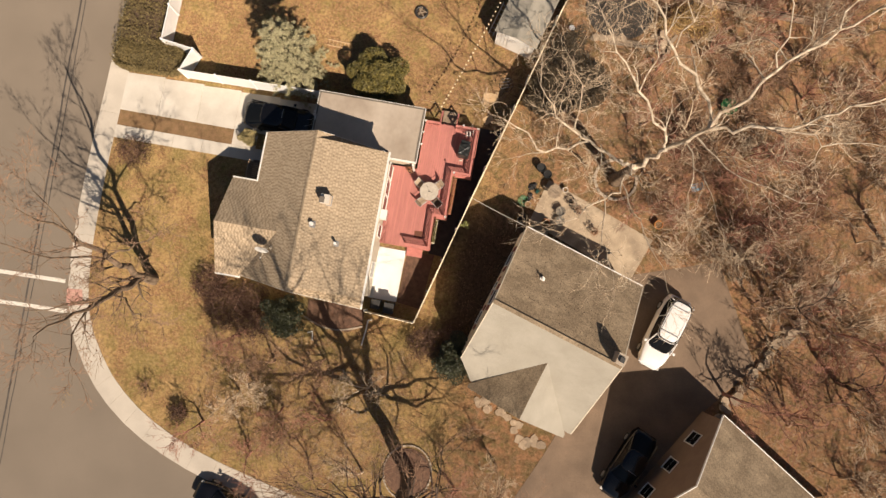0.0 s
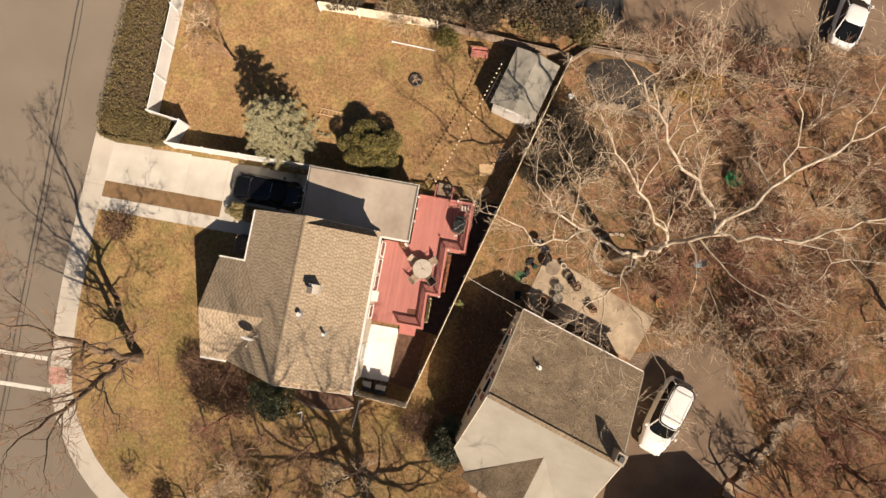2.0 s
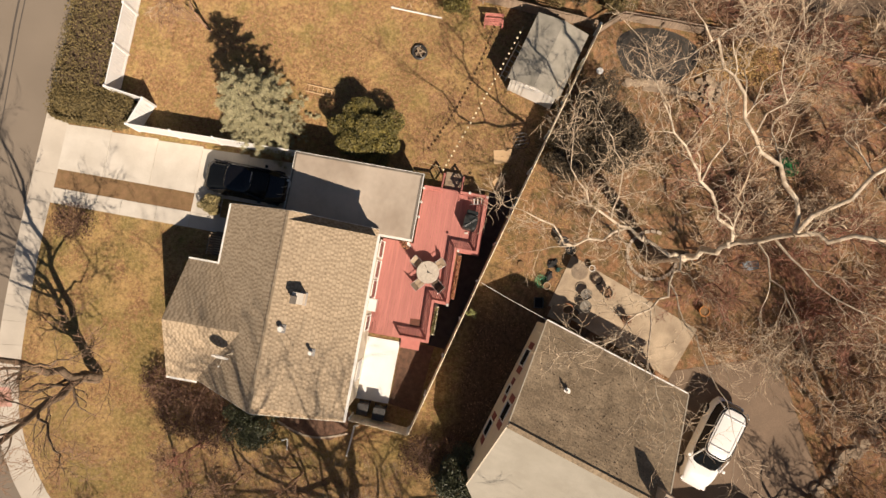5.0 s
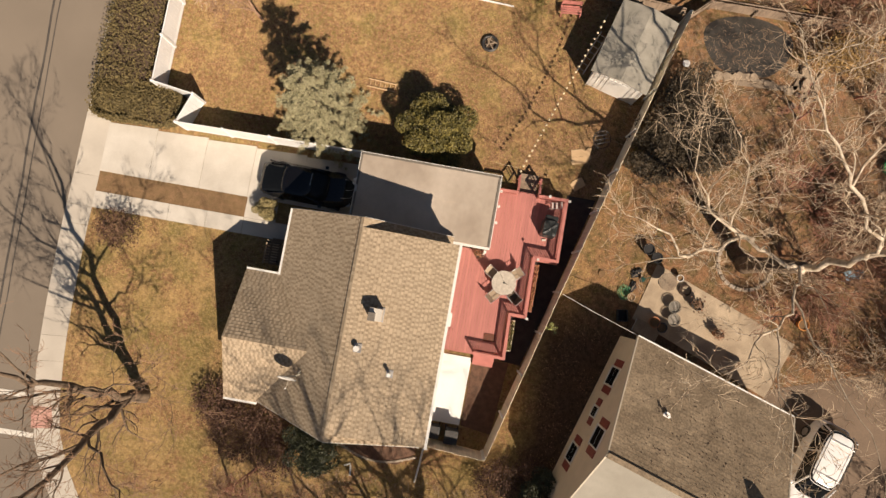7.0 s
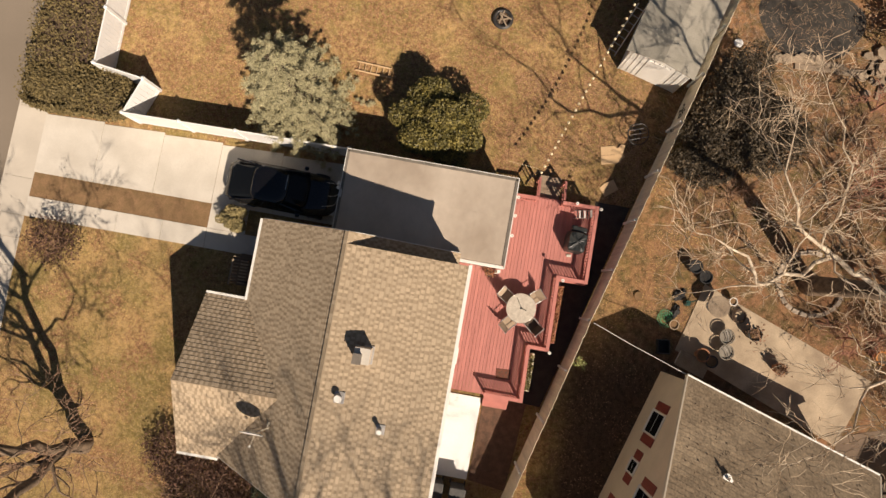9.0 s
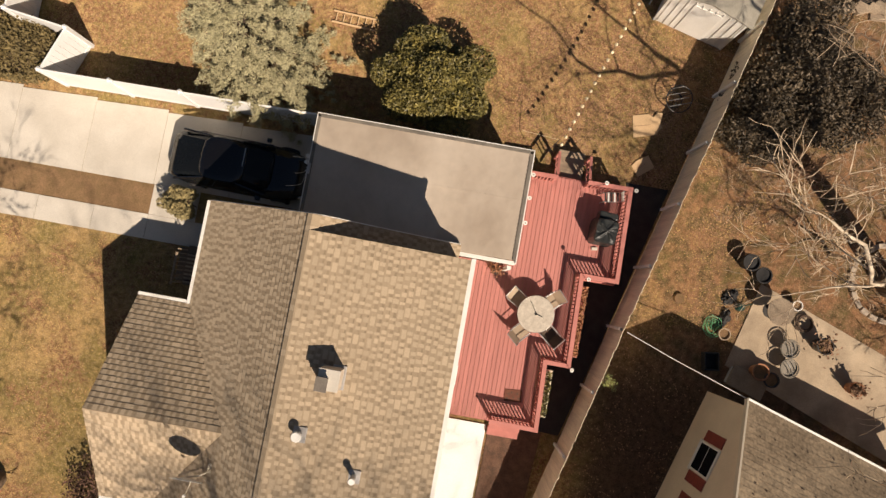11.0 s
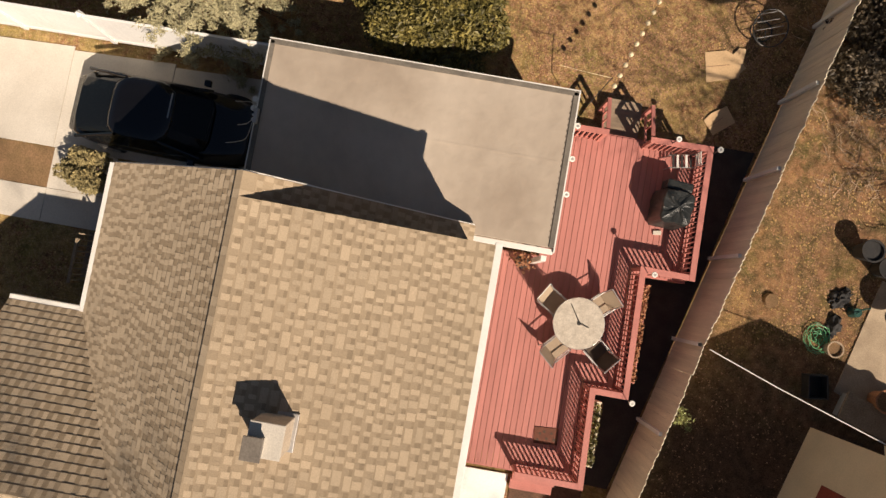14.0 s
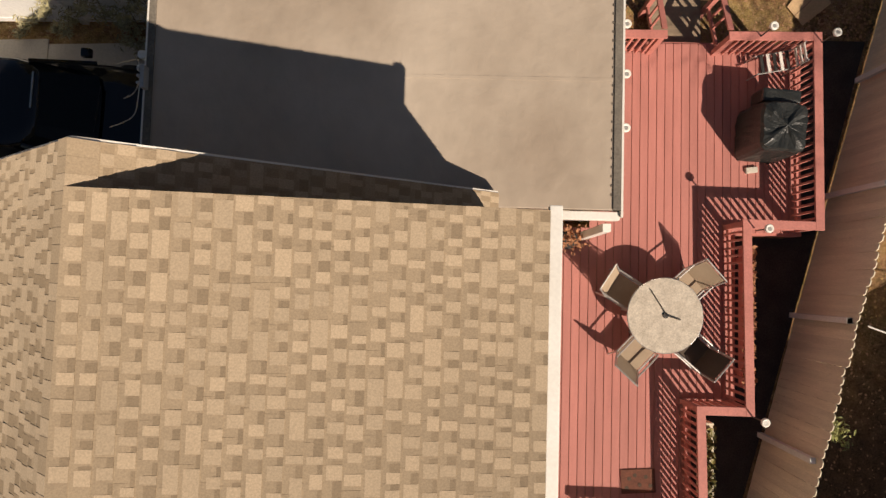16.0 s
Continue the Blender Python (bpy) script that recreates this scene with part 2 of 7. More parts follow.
SLING = surf("tan_sling", (0.42, 0.325, 0.225), (0.36, 0.275, 0.19), 0.8, 4, 80, 0.1, 0.1)
BROWNSLING = surf("brown_sling", (0.11, 0.075, 0.05), (0.085, 0.06, 0.04), 0.8, 4, 80, 0.15, 0.1)
TABLETOP = surf("mottled_tabletop", (0.56, 0.50, 0.41), (0.44, 0.385, 0.31), 0.35, 7, 40, 0.2, 0.05)
CARD = surf("cardboard", (0.62, 0.44, 0.25), (0.56, 0.39, 0.215), 0.9, 2, 30, 0.1, 0.1)
STONE = surf("field_stone", (0.42, 0.33, 0.23), (0.33, 0.25, 0.17), 0.95, 3, 25, 0.25, 0.4, rnd=0.2)
REDSHUTTER = surf("red_shutter", (0.24, 0.045, 0.03), (0.19, 0.035, 0.025), 0.6, 3, 30)
TERRACOTTA = surf("terracotta", (0.42, 0.20, 0.10), (0.34, 0.16, 0.08), 0.9, 4, 30)
TEAL = surf("dark_teal_plastic", (0.02, 0.085, 0.065), (0.015, 0.06, 0.05), 0.45, 4, 30)
GREEN = surf("green_plastic", (0.05, 0.30, 0.10), (0.04, 0.24, 0.08), 0.4, 4, 30)
BLUE = surf("faded_blue_plastic", (0.25, 0.36, 0.42), (0.2, 0.3, 0.36), 0.5, 4, 30)
ORANGE = surf("orange_plastic", (0.6, 0.25, 0.06), (0.5, 0.2, 0.05), 0.5, 4, 30)
LITTER = surf("fallen_leaves", (0.42, 0.25, 0.14), (0.27, 0.145, 0.08), 0.9, 0.7, 20, 0.2, 0, island=0.5)
STRAW = surf("straw_grass", (0.46, 0.30, 0.12), (0.36, 0.235, 0.09), 0.95, 0.5, 20, 0.2, 0, island=0.4)
DARKLEAF = surf("dark_green_leaf", (0.075, 0.08, 0.038), (0.045, 0.05, 0.024), 0.5, 2.5, 20, 0.2, 0, island=0.5)
MULCH = surf("russet_mulch", (0.20, 0.11, 0.068), (0.12, 0.07, 0.045), 0.95, 4, 30, 0.4, 0.6)
LOWBARK = surf("brown_plated_bark", (0.24, 0.17, 0.11), (0.12, 0.085, 0.055), 0.95, 4, 25, 0.3, 0.5)
SHRUBLEAF = surf("russet_leaf", (0.15, 0.078, 0.05), (0.10, 0.055, 0.036), 0.9, 2, 20, 0.2, 0, island=0.4)
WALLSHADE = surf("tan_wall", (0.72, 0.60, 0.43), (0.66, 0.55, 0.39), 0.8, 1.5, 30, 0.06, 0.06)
BROWNWALL = surf("brown_wall", (0.30, 0.20, 0.13), (0.26, 0.17, 0.11), 0.8, 1.5, 30, 0.08, 0.06)

# ---- building helpers ----


def thing(name, m=None, label="", category="", group="", kind=""):
    ob = new(name)
    ob.empty_display_size = 0.2
    ob.matrix_world = m or Matrix()
    return tagged(ob, label, category, group, kind)


def finish(name, bm, material, parent=None, label="", smooth=False):
    bmesh.ops.recalc_face_normals(bm, faces=bm.faces)
    me = bpy.data.meshes.new(name)
    bm.to_mesh(me)
    bm.free()
    if smooth:
        me.polygons.foreach_set("use_smooth", [True] * len(me.polygons))
    me.materials.append(material)
    ob = new(name, me)
    if parent:
        ob.parent = parent
    return tagged(ob, label)


def part(name, bm, material, parent, label="", smooth=False):
    return finish(name, bm, material, parent, label, smooth)


def raw(name, verts, faces, material, parent=None, label=""):
    me = bpy.data.meshes.new(name)
    me.from_pydata(verts, [], faces)
    me.materials.append(material)
    ob = new(name, me)
    if parent:
        ob.parent = parent
    return tagged(ob, label)


def box(bm, x0, y0, z0, x1, y1, z1, m=None):
    v = [bm.verts.new((x, y, z)) for z in (z0, z1) for x, y in ((x0, y0), (x1, y0), (x1, y1), (x0, y1))]
    if m is not None:
        for w in v:
            w.co = m @ w.co
    for f in ((3, 2, 1, 0), (4, 5, 6, 7), (0, 1, 5, 4), (1, 2, 6, 5), (2, 3, 7, 6), (3, 0, 4, 7)):
        bm.faces.new([v[i] for i in f])
    return bm


def boxed(x0, y0, z0, x1, y1, z1, bevel=0.0, m=None):
    bm = box(bmesh.new(), x0, y0, z0, x1, y1, z1, m)
    if bevel:
        bmesh.ops.bevel(bm, geom=bm.edges[:], offset=bevel, segments=2, affect="EDGES", profile=0.6)
    return bm


def prism(bm, poly, z0, z1):
    """Walls and caps over an outline; z0 and z1 may be numbers or functions of x and y."""
    low = z0 if callable(z0) else lambda x, y: z0
    top = z1 if callable(z1) else lambda x, y: z1
    a = [bm.verts.new((x, y, low(x, y))) for x, y in poly]
    b = [bm.verts.new((x, y, top(x, y))) for x, y in poly]
    bm.faces.new(a[::-1])
    bm.faces.new(b)
    for i in range(len(poly)):
        j = (i + 1) % len(poly)
        bm.faces.new((a[i], a[j], b[j], b[i]))
    return bm


def slab(points, thick):
    """A sheet over points in space, with its thickness downwards."""
    bm = bmesh.new()
    a = [bm.verts.new(p) for p in points]
    b = [bm.verts.new((p[0], p[1], p[2] - thick)) for p in points]
    bm.faces.new(a)
    bm.faces.new(b[::-1])
    for i in range(len(points)):
        j = (i + 1) % len(points)
        bm.faces.new((b[i], b[j], a[j], a[i]))
    return bm


def tube(bm, pts, radii, sides=6, caps=True):
    rings = []
    for i, p in enumerate(pts):
        p = Vector(p)
        d = (Vector(pts[min(i + 1, len(pts) - 1)]) - Vector(pts[max(i - 1, 0)])).normalized()
        u = d.orthogonal().normalized()
        w = d.cross(u)
        r = radii[i] if hasattr(radii, "__len__") else radii
        rings.append([bm.verts.new(p + r * (math.cos(a) * u + math.sin(a) * w)) for a in (2 * math.pi * k / sides for k in range(sides))])
    for a, b in zip(rings, rings[1:]):
        # the second ring is turned to the nearest start, so that it does not twist
        best = min(range(sides), key=lambda s: sum((a[k].co - b[(k + s) % sides].co).length for k in range(0, sides, 2)))
        for k in range(sides):
            bm.faces.new((a[k], a[(k + 1) % sides], b[(k + 1 + best) % sides], b[(k + best) % sides]))
    if caps:
        bm.faces.new(rings[0][::-1])
        bm.faces.new(rings[-1])
    return bm


def disc(bm, x, y, z0, z1, r, sides=20, r2=None):
    r2 = r if r2 is None else r2
    ang = [2 * math.pi * k / sides for k in range(sides)]
    a = [bm.verts.new((x + r * math.cos(t), y + r * math.sin(t), z0)) for t in ang]
    b = [bm.verts.new((x + r2 * math.cos(t), y + r2 * math.sin(t), z1)) for t in ang]
    bm.faces.new(a[::-1])
    bm.faces.new(b)
    for k in range(sides):
        j = (k + 1) % sides
        bm.faces.new((a[k], a[j], b[j], b[k]))
    return bm


def spline(points, step=0.5):
    """Points at even steps along a smooth line through the given ones."""
    p = [Vector((*q, 0)[:3]) for q in points]
    p = [p[0] * 2 - p[1], *p, p[-1] * 2 - p[-2]]
    out = []
    for a, b, c, d in zip(p, p[1:], p[2:], p[3:]):
        k = max(2, int((c - b).length / step))
        for i in range(k):
            t = i / k
            out.append(0.5 * (2 * b + (c - a) * t + (2 * a - 5 * b + 4 * c - d) * t * t + (3 * b - a - 3 * c + d) * t**3))
    return [*out, p[-2]]


def cards(points, sizes, rng, upright=0.5, aspect=1.6, flat=False):
    """Small leaf blades, folded along the middle, at points with random turns. Gives verts and faces."""
    n = len(points)
    d = rng.normal(size=(n, 3))
    d[:, 2] *= upright
    d /= np.linalg.norm(d, axis=1)[:, None]
    e = np.cross(d, rng.normal(size=(n, 3)))
    if flat:
        e = np.cross(rng.normal(0, 0.12, size=(n, 3)) + (0, 0, 1), d)
    e /= np.linalg.norm(e, axis=1)[:, None]
    s = np.asarray(sizes).reshape(-1, 1) * np.ones((n, 1))
    p = np.asarray(points)
    nrm = np.cross(d, e) * s * (0.06 if flat else 0.18)
    v = np.stack([p - d * s * aspect / 2, p + e * s / 2 + nrm, p + d * s * aspect / 2, p - e * s / 2 + nrm], 1).reshape(-1, 3)
    i = np.arange(n) * 4
    f = np.concatenate([np.stack([i, i + 1, i + 2], 1), np.stack([i, i + 2, i + 3], 1)])
    return v.tolist(), f.tolist()


# ---- setting ----
KERB = [(-15.75, 90), (-15.75, 30), (-15.75, 4), (-15.78, -3), (-15.5, -9), (-14.75, -13), (-13.0, -16.1), (-10.9, -18.3), (-8.3, -20.0), (-5.1, -21.35), (-1.6, -22.3), (4, -23.6), (40, -31.5), (80, -40)]
kerb_line = spline(KERB, 0.75)


def ground_sheet():
    bm = bmesh.new()
    top = [bm.verts.new((p.x, p.y, 0)) for p in kerb_line]
    low = [bm.verts.new((p.x, p.y, -0.14)) for p in kerb_line]
    for i in range(len(top) - 1):
        bm.faces.new((top[i], top[i + 1], low[i + 1], low[i]))
    far = [(500, -150), (500, 500), (-15.75, 500)]
    bm.faces.new([*top, *(bm.verts.new((x, y, 0)) for x, y in far)])
    far = [(500, -150), (500, -500), (-500, -500), (-500, 500), (-15.75, 500)]
    bm.faces.new([*low, *(bm.verts.new((x, y, -0.14)) for x, y in far)])
    bmesh.ops.triangulate(bm, faces=bm.faces[:])
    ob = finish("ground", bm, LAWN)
    return tagged(ob, "dry straw-coloured winter lawn with leaf litter and soil", "ground", kind="structure")


ground_sheet()


def road_sheet():
    bm = bmesh.new()
    a = [bm.verts.new((p.x, p.y, -0.13)) for p in kerb_line]
    bm.faces.new([*a, *(bm.verts.new((x, y, -0.13)) for x, y in ((80, -50), (10, -34), (-10, -34), (-24, -60), (-34, -60), (-26, -20), (-26, 90)))])
    bmesh.ops.triangulate(bm, faces=bm.faces[:])
    ob = tagged(finish("road", bm, ASPHALT), "worn greyish brown asphalt street and side street", "road", kind="structure")
    for k, (x0, y0, x1, y1) in enumerate(((-26, -11.1, -15.6, -10.87), (-26, -13.1, -15.0, -12.8))):
        part("stop_line", slab([(x0, y0 - 0.13, -0.122), (x1, y1 - 0.13, -0.122), (x1, y1 + 0.13, -0.122), (x0, y0 + 0.13, -0.122)], 0.006), LINE, ob, "faded white painted line")
    rng = random.Random(3)
    for off in (0.0, 0.55):
        pts = [(-19.9 + off * 0.6 + 0.11 * (30 - y) * 0.42 + rng.uniform(-0.04, 0.04), y) for y in np.arange(60, -34, -1.5)]
        bm = bmesh.new()
        w = 0.035 if off else 0.06
        v = [[bm.verts.new((x + s * w, y, -0.123)) for s in (-1, 1)] for x, y in pts]
        for p, q in zip(v, v[1:]):
            bm.faces.new((p[0], p[1], q[1], q[0]))
        part("crack_seal", bm, TAR, ob, "black tar crack seal line")
    return ob


road_sheet()


def pavement():
    """Sidewalk slabs between the kerb and the lawn."""
    ob = thing("pavement", label="pale concrete sidewalk slabs along the kerb", category="sidewalk", kind="structure")
    line = spline(KERB[1:-2], 1.5)
    for i, (p, q) in enumerate(zip(line, line[1:])):
        d = (q - p).normalized()
        r = (line[min(i + 2, len(line) - 1)] - q).normalized() if i + 2 < len(line) else d
        n0 = Vector((-d.y, d.x, 0))
        n1 = Vector((-r.y, r.x, 0))
        g = d * 0.005
        z = 0.02
        a, b = p - n0 * 0.04 + g, q - n1 * 0.04 - g
        c, e = q + n1 * 1.3 - g, p + n0 * 1.3 + g
        part("slab", slab([(*v.xy, z) for v in (a, b, c, e)], 0.14), PAVE, ob)
    return ob


def concrete_pad(name, polys, z, material, label, category):
    ob = thing(name, label=label, category=category, kind="structure")
    for poly in polys:
        part("slab", prism(bmesh.new(), poly, -0.05, z), material, ob)
    return ob


pavement()
xs = (-14.5, -11.9, -9.2, -6.6, -3.9, -1.0)
concrete_pad("driveway", [[(a + 0.01, 1.2), (b - 0.01, 1.2), (b - 0.01, 3.9), (a + 0.01, 3.8)] for a, b in zip(xs, xs[1:])], 0.03, CONCRETE, "sunlit pale concrete driveway in wide slabs", "driveway")
concrete_pad("front_walk", [[(a + 0.01, -0.75), (b - 0.01, -0.75), (b - 0.01, 0.12), (a + 0.01, 0.12)] for a, b in zip((-14.5, -12.5, -10.5, -8.5, -6.55), (-12.5, -10.5, -8.5, -6.55, -3.6))] + [[(-6.55, 0.13), (-4.9, 0.13), (-4.9, 1.19), (-6.55, 1.19)]], 0.03, CONCRETE, "pale concrete front walk beside a strip of soil", "walkway")
concrete_pad("planting_strip", [[(-14.5, 0.14), (-6.56, 0.14), (-6.56, 1.18), (-14.5, 1.18)]], 0.012, SOIL, "narrow strip of bare brown soil", "soil strip")
concrete_pad("side_pad", [[(4.45, -8.4), (6.35, -8.4), (6.4, -4.95), (4.45, -4.95)]], 0.05, VINYL, "white concrete pad beside the house", "concrete pad")
concrete_pad("patio", [[(15.05, 1.5), (22.6, -1.35), (21.45, -4.3), (14.2, -1.5)]], 0.04, WORN, "sunlit tan concrete patio slab", "patio")
concrete_pad("neighbour_drive", [[(21.5, -3.9), (27.2, -2.0), (30.5, -8.5), (27.5, -12), (25, -17), (22, -27), (13.5, -25), (17.6, -16.5), (18.4, -14.6), (21.2, -9.6)]], 0.015, DRIVE, "brown worn driveway with dirt and cracks", "driveway")
concrete_pad("rear_lot", [[(15, 17), (45, 19.5), (60, 40), (15, 40)]], 0.015, DRIVE, "brown paved lot behind the rear fence", "car park")

# ---- main house ----
RIDGE_X, RIDGE_Z, EAVE_Z, NORTH, SOUTH = 0.58, 6.0, 2.75, 0.85, -9.15
WEST, EAST = -3.34, 4.42
DORMER_X, DORMER_Z, DORMER_N, DORMER_S = 4.72, 5.25, 0.25, -8.45
PITCH_W = (RIDGE_Z - EAVE_Z) / (RIDGE_X - WEST)
PITCH_E = (RIDGE_Z - EAVE_Z) / (EAST - RIDGE_X)
PITCH_D = (RIDGE_Z - DORMER_Z) / (DORMER_X - RIDGE_X)
WING_W, WING_N, WING_S, WING_Z = -4.98, -2.43, -8.45, 4.7
WING_TOP, WING_LOW = -4.80, -4.87
WING_Y = (WING_N + WING_S) / 2
PITCH_G = (WING_Z - EAVE_Z + 0.05) / (WING_N - WING_Y)
shingle_jobs = []


def south_y(x):
    return -8.75 - 0.1 * (x - RIDGE_X)


def north_y(x):
    return 0.66 + 0.033 * abs(x - RIDGE_X)


def west_z(x):
    return RIDGE_Z - PITCH_W * (RIDGE_X - x)


def clapboards(bm, p, q, z0, z1, out, step=0.11, top=None):
    """Lap boards on a wall from p to q; out is the wall's outward normal."""
    z = z0
    while z < z1 - 1e-6:
        e = min(z + step, z1)
        for a, b, t in ((z, e, 0.018),):
            v = [bm.verts.new((s[0] + out[0] * k, s[1] + out[1] * k, h)) for s, h, k in ((p, a, t), (q, a, t), (q, b, 0.004), (p, b, 0.004), (p, a, 0), (q, a, 0))]
            bm.faces.new((v[0], v[1], v[2], v[3]))
            bm.faces.new((v[4], v[5], v[1], v[0]))
        z = e


def window_unit(parent, x, y, z, w, h, turn, shutter=None, name="window"):
    """A sash window on a wall: turn is the way it faces, in degrees from +x."""
    m = pose(x, y, z, 0, 0, turn)
    fr = part(name, boxed(0, -w / 2 - 0.07, -h / 2 - 0.07, 0.05, w / 2 + 0.07, h / 2 + 0.07, 0.008, m), WHITE, parent, "white framed sash window")
    for s in (-1, 1):
        part("pane", boxed(0.045, -w / 2, 0.02 if s > 0 else -h / 2, 0.058, w / 2, h / 2 if s > 0 else -0.02, 0, m), GLASS, fr)
    part("window_sill", boxed(0.0, -w / 2 - 0.1, -h / 2 - 0.11, 0.09, w / 2 + 0.1, -h / 2 - 0.06, 0.006, m), WHITE, fr)
    if shutter:
        for s in (-1, 1):
            c = s * (w / 2 + 0.28)
            part("shutter", boxed(0, c - 0.18, -h / 2 - 0.05, 0.035, c + 0.18, h / 2 + 0.05, 0.006, m), shutter, fr, "dark red shutter")
    return fr


def main_house():
    h = thing("house", label="cape style house with tan shingle roof and rear shed dormer", category="house")
    wx, ex = WEST + 0.35, EAST - 0.35
    n, s = NORTH - 0.36, -8.15
    ext = lambda x: west_z(x) if x < RIDGE_X else RIDGE_Z - PITCH_E * (x - RIDGE_X)
    for y0, y1 in ((n - 0.2, n), (s, s + 0.2)):
        bm = bmesh.new()
        a = [bm.verts.new((x, y, z)) for y in (y0, y1) for x, z in ((wx, 0), (ex, 0), (ex, ext(ex) - 0.12), (RIDGE_X, RIDGE_Z - 0.12), (wx, ext(wx) - 0.12))]
        bm.faces.new(a[:5])
        bm.faces.new(a[5:][::-1])
        for i in range(5):
            bm.faces.new((a[i], a[(i + 1) % 5], a[5 + (i + 1) % 5], a[5 + i]))
        part("gable_wall", bm, SIDING, h, "pale clapboard wall")
    part("west_wall", boxed(wx, s + 0.2, 0, wx + 0.2, n - 0.2, EAVE_Z + 0.1), SIDING, h)
    part("east_wall", boxed(ex - 0.2, s + 0.2, 0, ex, n - 0.2, EAVE_Z), SIDING, h)
    # dormer walls
    dz = lambda x: RIDGE_Z - PITCH_D * (x - RIDGE_X)
    dx = DORMER_X - 0.15
    for y0, y1 in ((DORMER_N - 0.32, DORMER_N - 0.14), (DORMER_S + 0.14, DORMER_S + 0.32)):
        bm = bmesh.new()
        xs_ = (RIDGE_X + 0.05, dx)
        a = [bm.verts.new((x, y, z)) for y in (y0, y1) for x, z in ((xs_[0], ext(xs_[0]) - 0.2), (xs_[1], 2.2), (xs_[1], dz(xs_[1]) - 0.12), (xs_[0], dz(xs_[0]) - 0.12))]
        bm.faces.new(a[:4])
        bm.faces.new(a[4:][::-1])
        for i in range(4):
            bm.faces.new((a[i], a[(i + 1) % 4], a[4 + (i + 1) % 4], a[4 + i]))
        part("dormer_cheek", bm, SIDING, h, "pale clapboard dormer side")
    part("dormer_wall", boxed(dx - 0.18, DORMER_S + 0.32, 2.2, dx, DORMER_N - 0.32, dz(dx) - 0.12), SIDING, h)
    for args in (((dx, DORMER_S + 0.14), (dx, DORMER_N - 0.14), 0.0, 5.0, (1, 0)), ((wx, s), (wx, n), 0.0, 2.7, (-1, 0))):
        bm = bmesh.new()
        clapboards(bm, *args)
        part("clapboard", bm, SIDING, h)
    for y in (-1.3, -3.2, -6.2):
        window_unit(h, dx + 0.015, y, 4.3, 0.8, 1.0, 0)
    for y, z, w, t in ((-0.15, 1.75, 0.8, 1.5), (-1.25, 1.75, 0.85, 1.5), (-2.3, 1.75, 0.85, 1.5), (-4.1, 1.85, 0.7, 1.2), (-6.6, 1.85, 0.9, 1.2)):
        window_unit(h, dx + 0.015, y, z, w, t, 0)
    # roof decks
    roof = part("roof", slab([(x, f(x), z) for x, f, z in ((WEST, north_y, EAVE_Z), (WEST, south_y, EAVE_Z), (RIDGE_X, south_y, RIDGE_Z), (RIDGE_X, north_y, RIDGE_Z))], 0.12), SHINGLE, h, "tan architectural shingles")
    east = part("steep_roof", slab([(x, f(x), z) for x, f, z in ((RIDGE_X, north_y, RIDGE_Z), (RIDGE_X, south_y, RIDGE_Z), (EAST, south_y, EAVE_Z), (EAST, north_y, EAVE_Z))], 0.12), SHINGLE, h)
    dorm = part("dormer_roof", slab([(RIDGE_X, DORMER_N, RIDGE_Z + 0.03), (RIDGE_X, DORMER_S, RIDGE_Z + 0.03), (DORMER_X, DORMER_S, DORMER_Z + 0.03), (DORMER_X, DORMER_N, DORMER_Z + 0.03)], 0.14), SHINGLE, h)
    # wing
    wi = part("wing_roof", slab([(WING_W, WING_N, EAVE_Z - 0.05), (WING_TOP, WING_Y, WING_Z), (0.0 - 1.0, WING_Y, WING_Z), (-3.2, WING_N, EAVE_Z - 0.05)], 0.12), SHINGLE, h)
    ws = part("wing_roof", slab([(WING_TOP, WING_Y, WING_Z), (WING_LOW, WING_S, EAVE_Z - 0.05), (-3.2, WING_S, EAVE_Z - 0.05), (-1.0, WING_Y, WING_Z)], 0.12), SHINGLE, h)
    gx = WING_W + 0.4
    bm = bmesh.new()
    gy0, gy1 = WING_S + 0.35, WING_N - 0.35
    a = [bm.verts.new((x, y, z)) for x in (gx, gx + 0.2) for y, z in ((gy0, 0), (gy1, 0), (gy1, 2.75), (WING_Y, WING_Z - 0.12), (gy0, 2.75))]
    bm.faces.new(a[:5])
    bm.faces.new(a[5:][::-1])
    for i in range(5):
        bm.faces.new((a[i], a[(i + 1) % 5], a[5 + (i + 1) % 5], a[5 + i]))
    part("wing_gable_wall", bm, SIDING, h)
    part("wing_wall", boxed(gx + 0.2, gy1 - 0.2, 0, wx, gy1, 2.72), SIDING, h)
    part("wing_wall", boxed(gx + 0.2, gy0, 0, wx, gy0 + 0.2, 2.72), SIDING, h)
    # fascias, gutters and rake boards
    for nm, p0, p1 in (("gutter", (WEST - 0.06, WING_N, EAVE_Z - 0.06), (WEST - 0.06, NORTH - 0.07, EAVE_Z - 0.06)), ("gutter", (WING_W, WING_N + 0.05, EAVE_Z - 0.1), (WEST - 0.02, WING_N + 0.05, EAVE_Z - 0.1)), ("gutter", (DORMER_X + 0.06, DORMER_S - 0.05, DORMER_Z - 0.02), (DORMER_X + 0.06, DORMER_N + 0.05, DORMER_Z - 0.02)), ("gutter", (WING_LOW, WING_S - 0.05, EAVE_Z - 0.1), (-3.3, WING_S - 0.05, EAVE_Z - 0.1)), ("gutter", (EAST + 0.05, DORMER_S - 0.02, EAVE_Z - 0.05), (EAST + 0.05, SOUTH - 0.02, EAVE_Z - 0.05))):
        w = 0.062
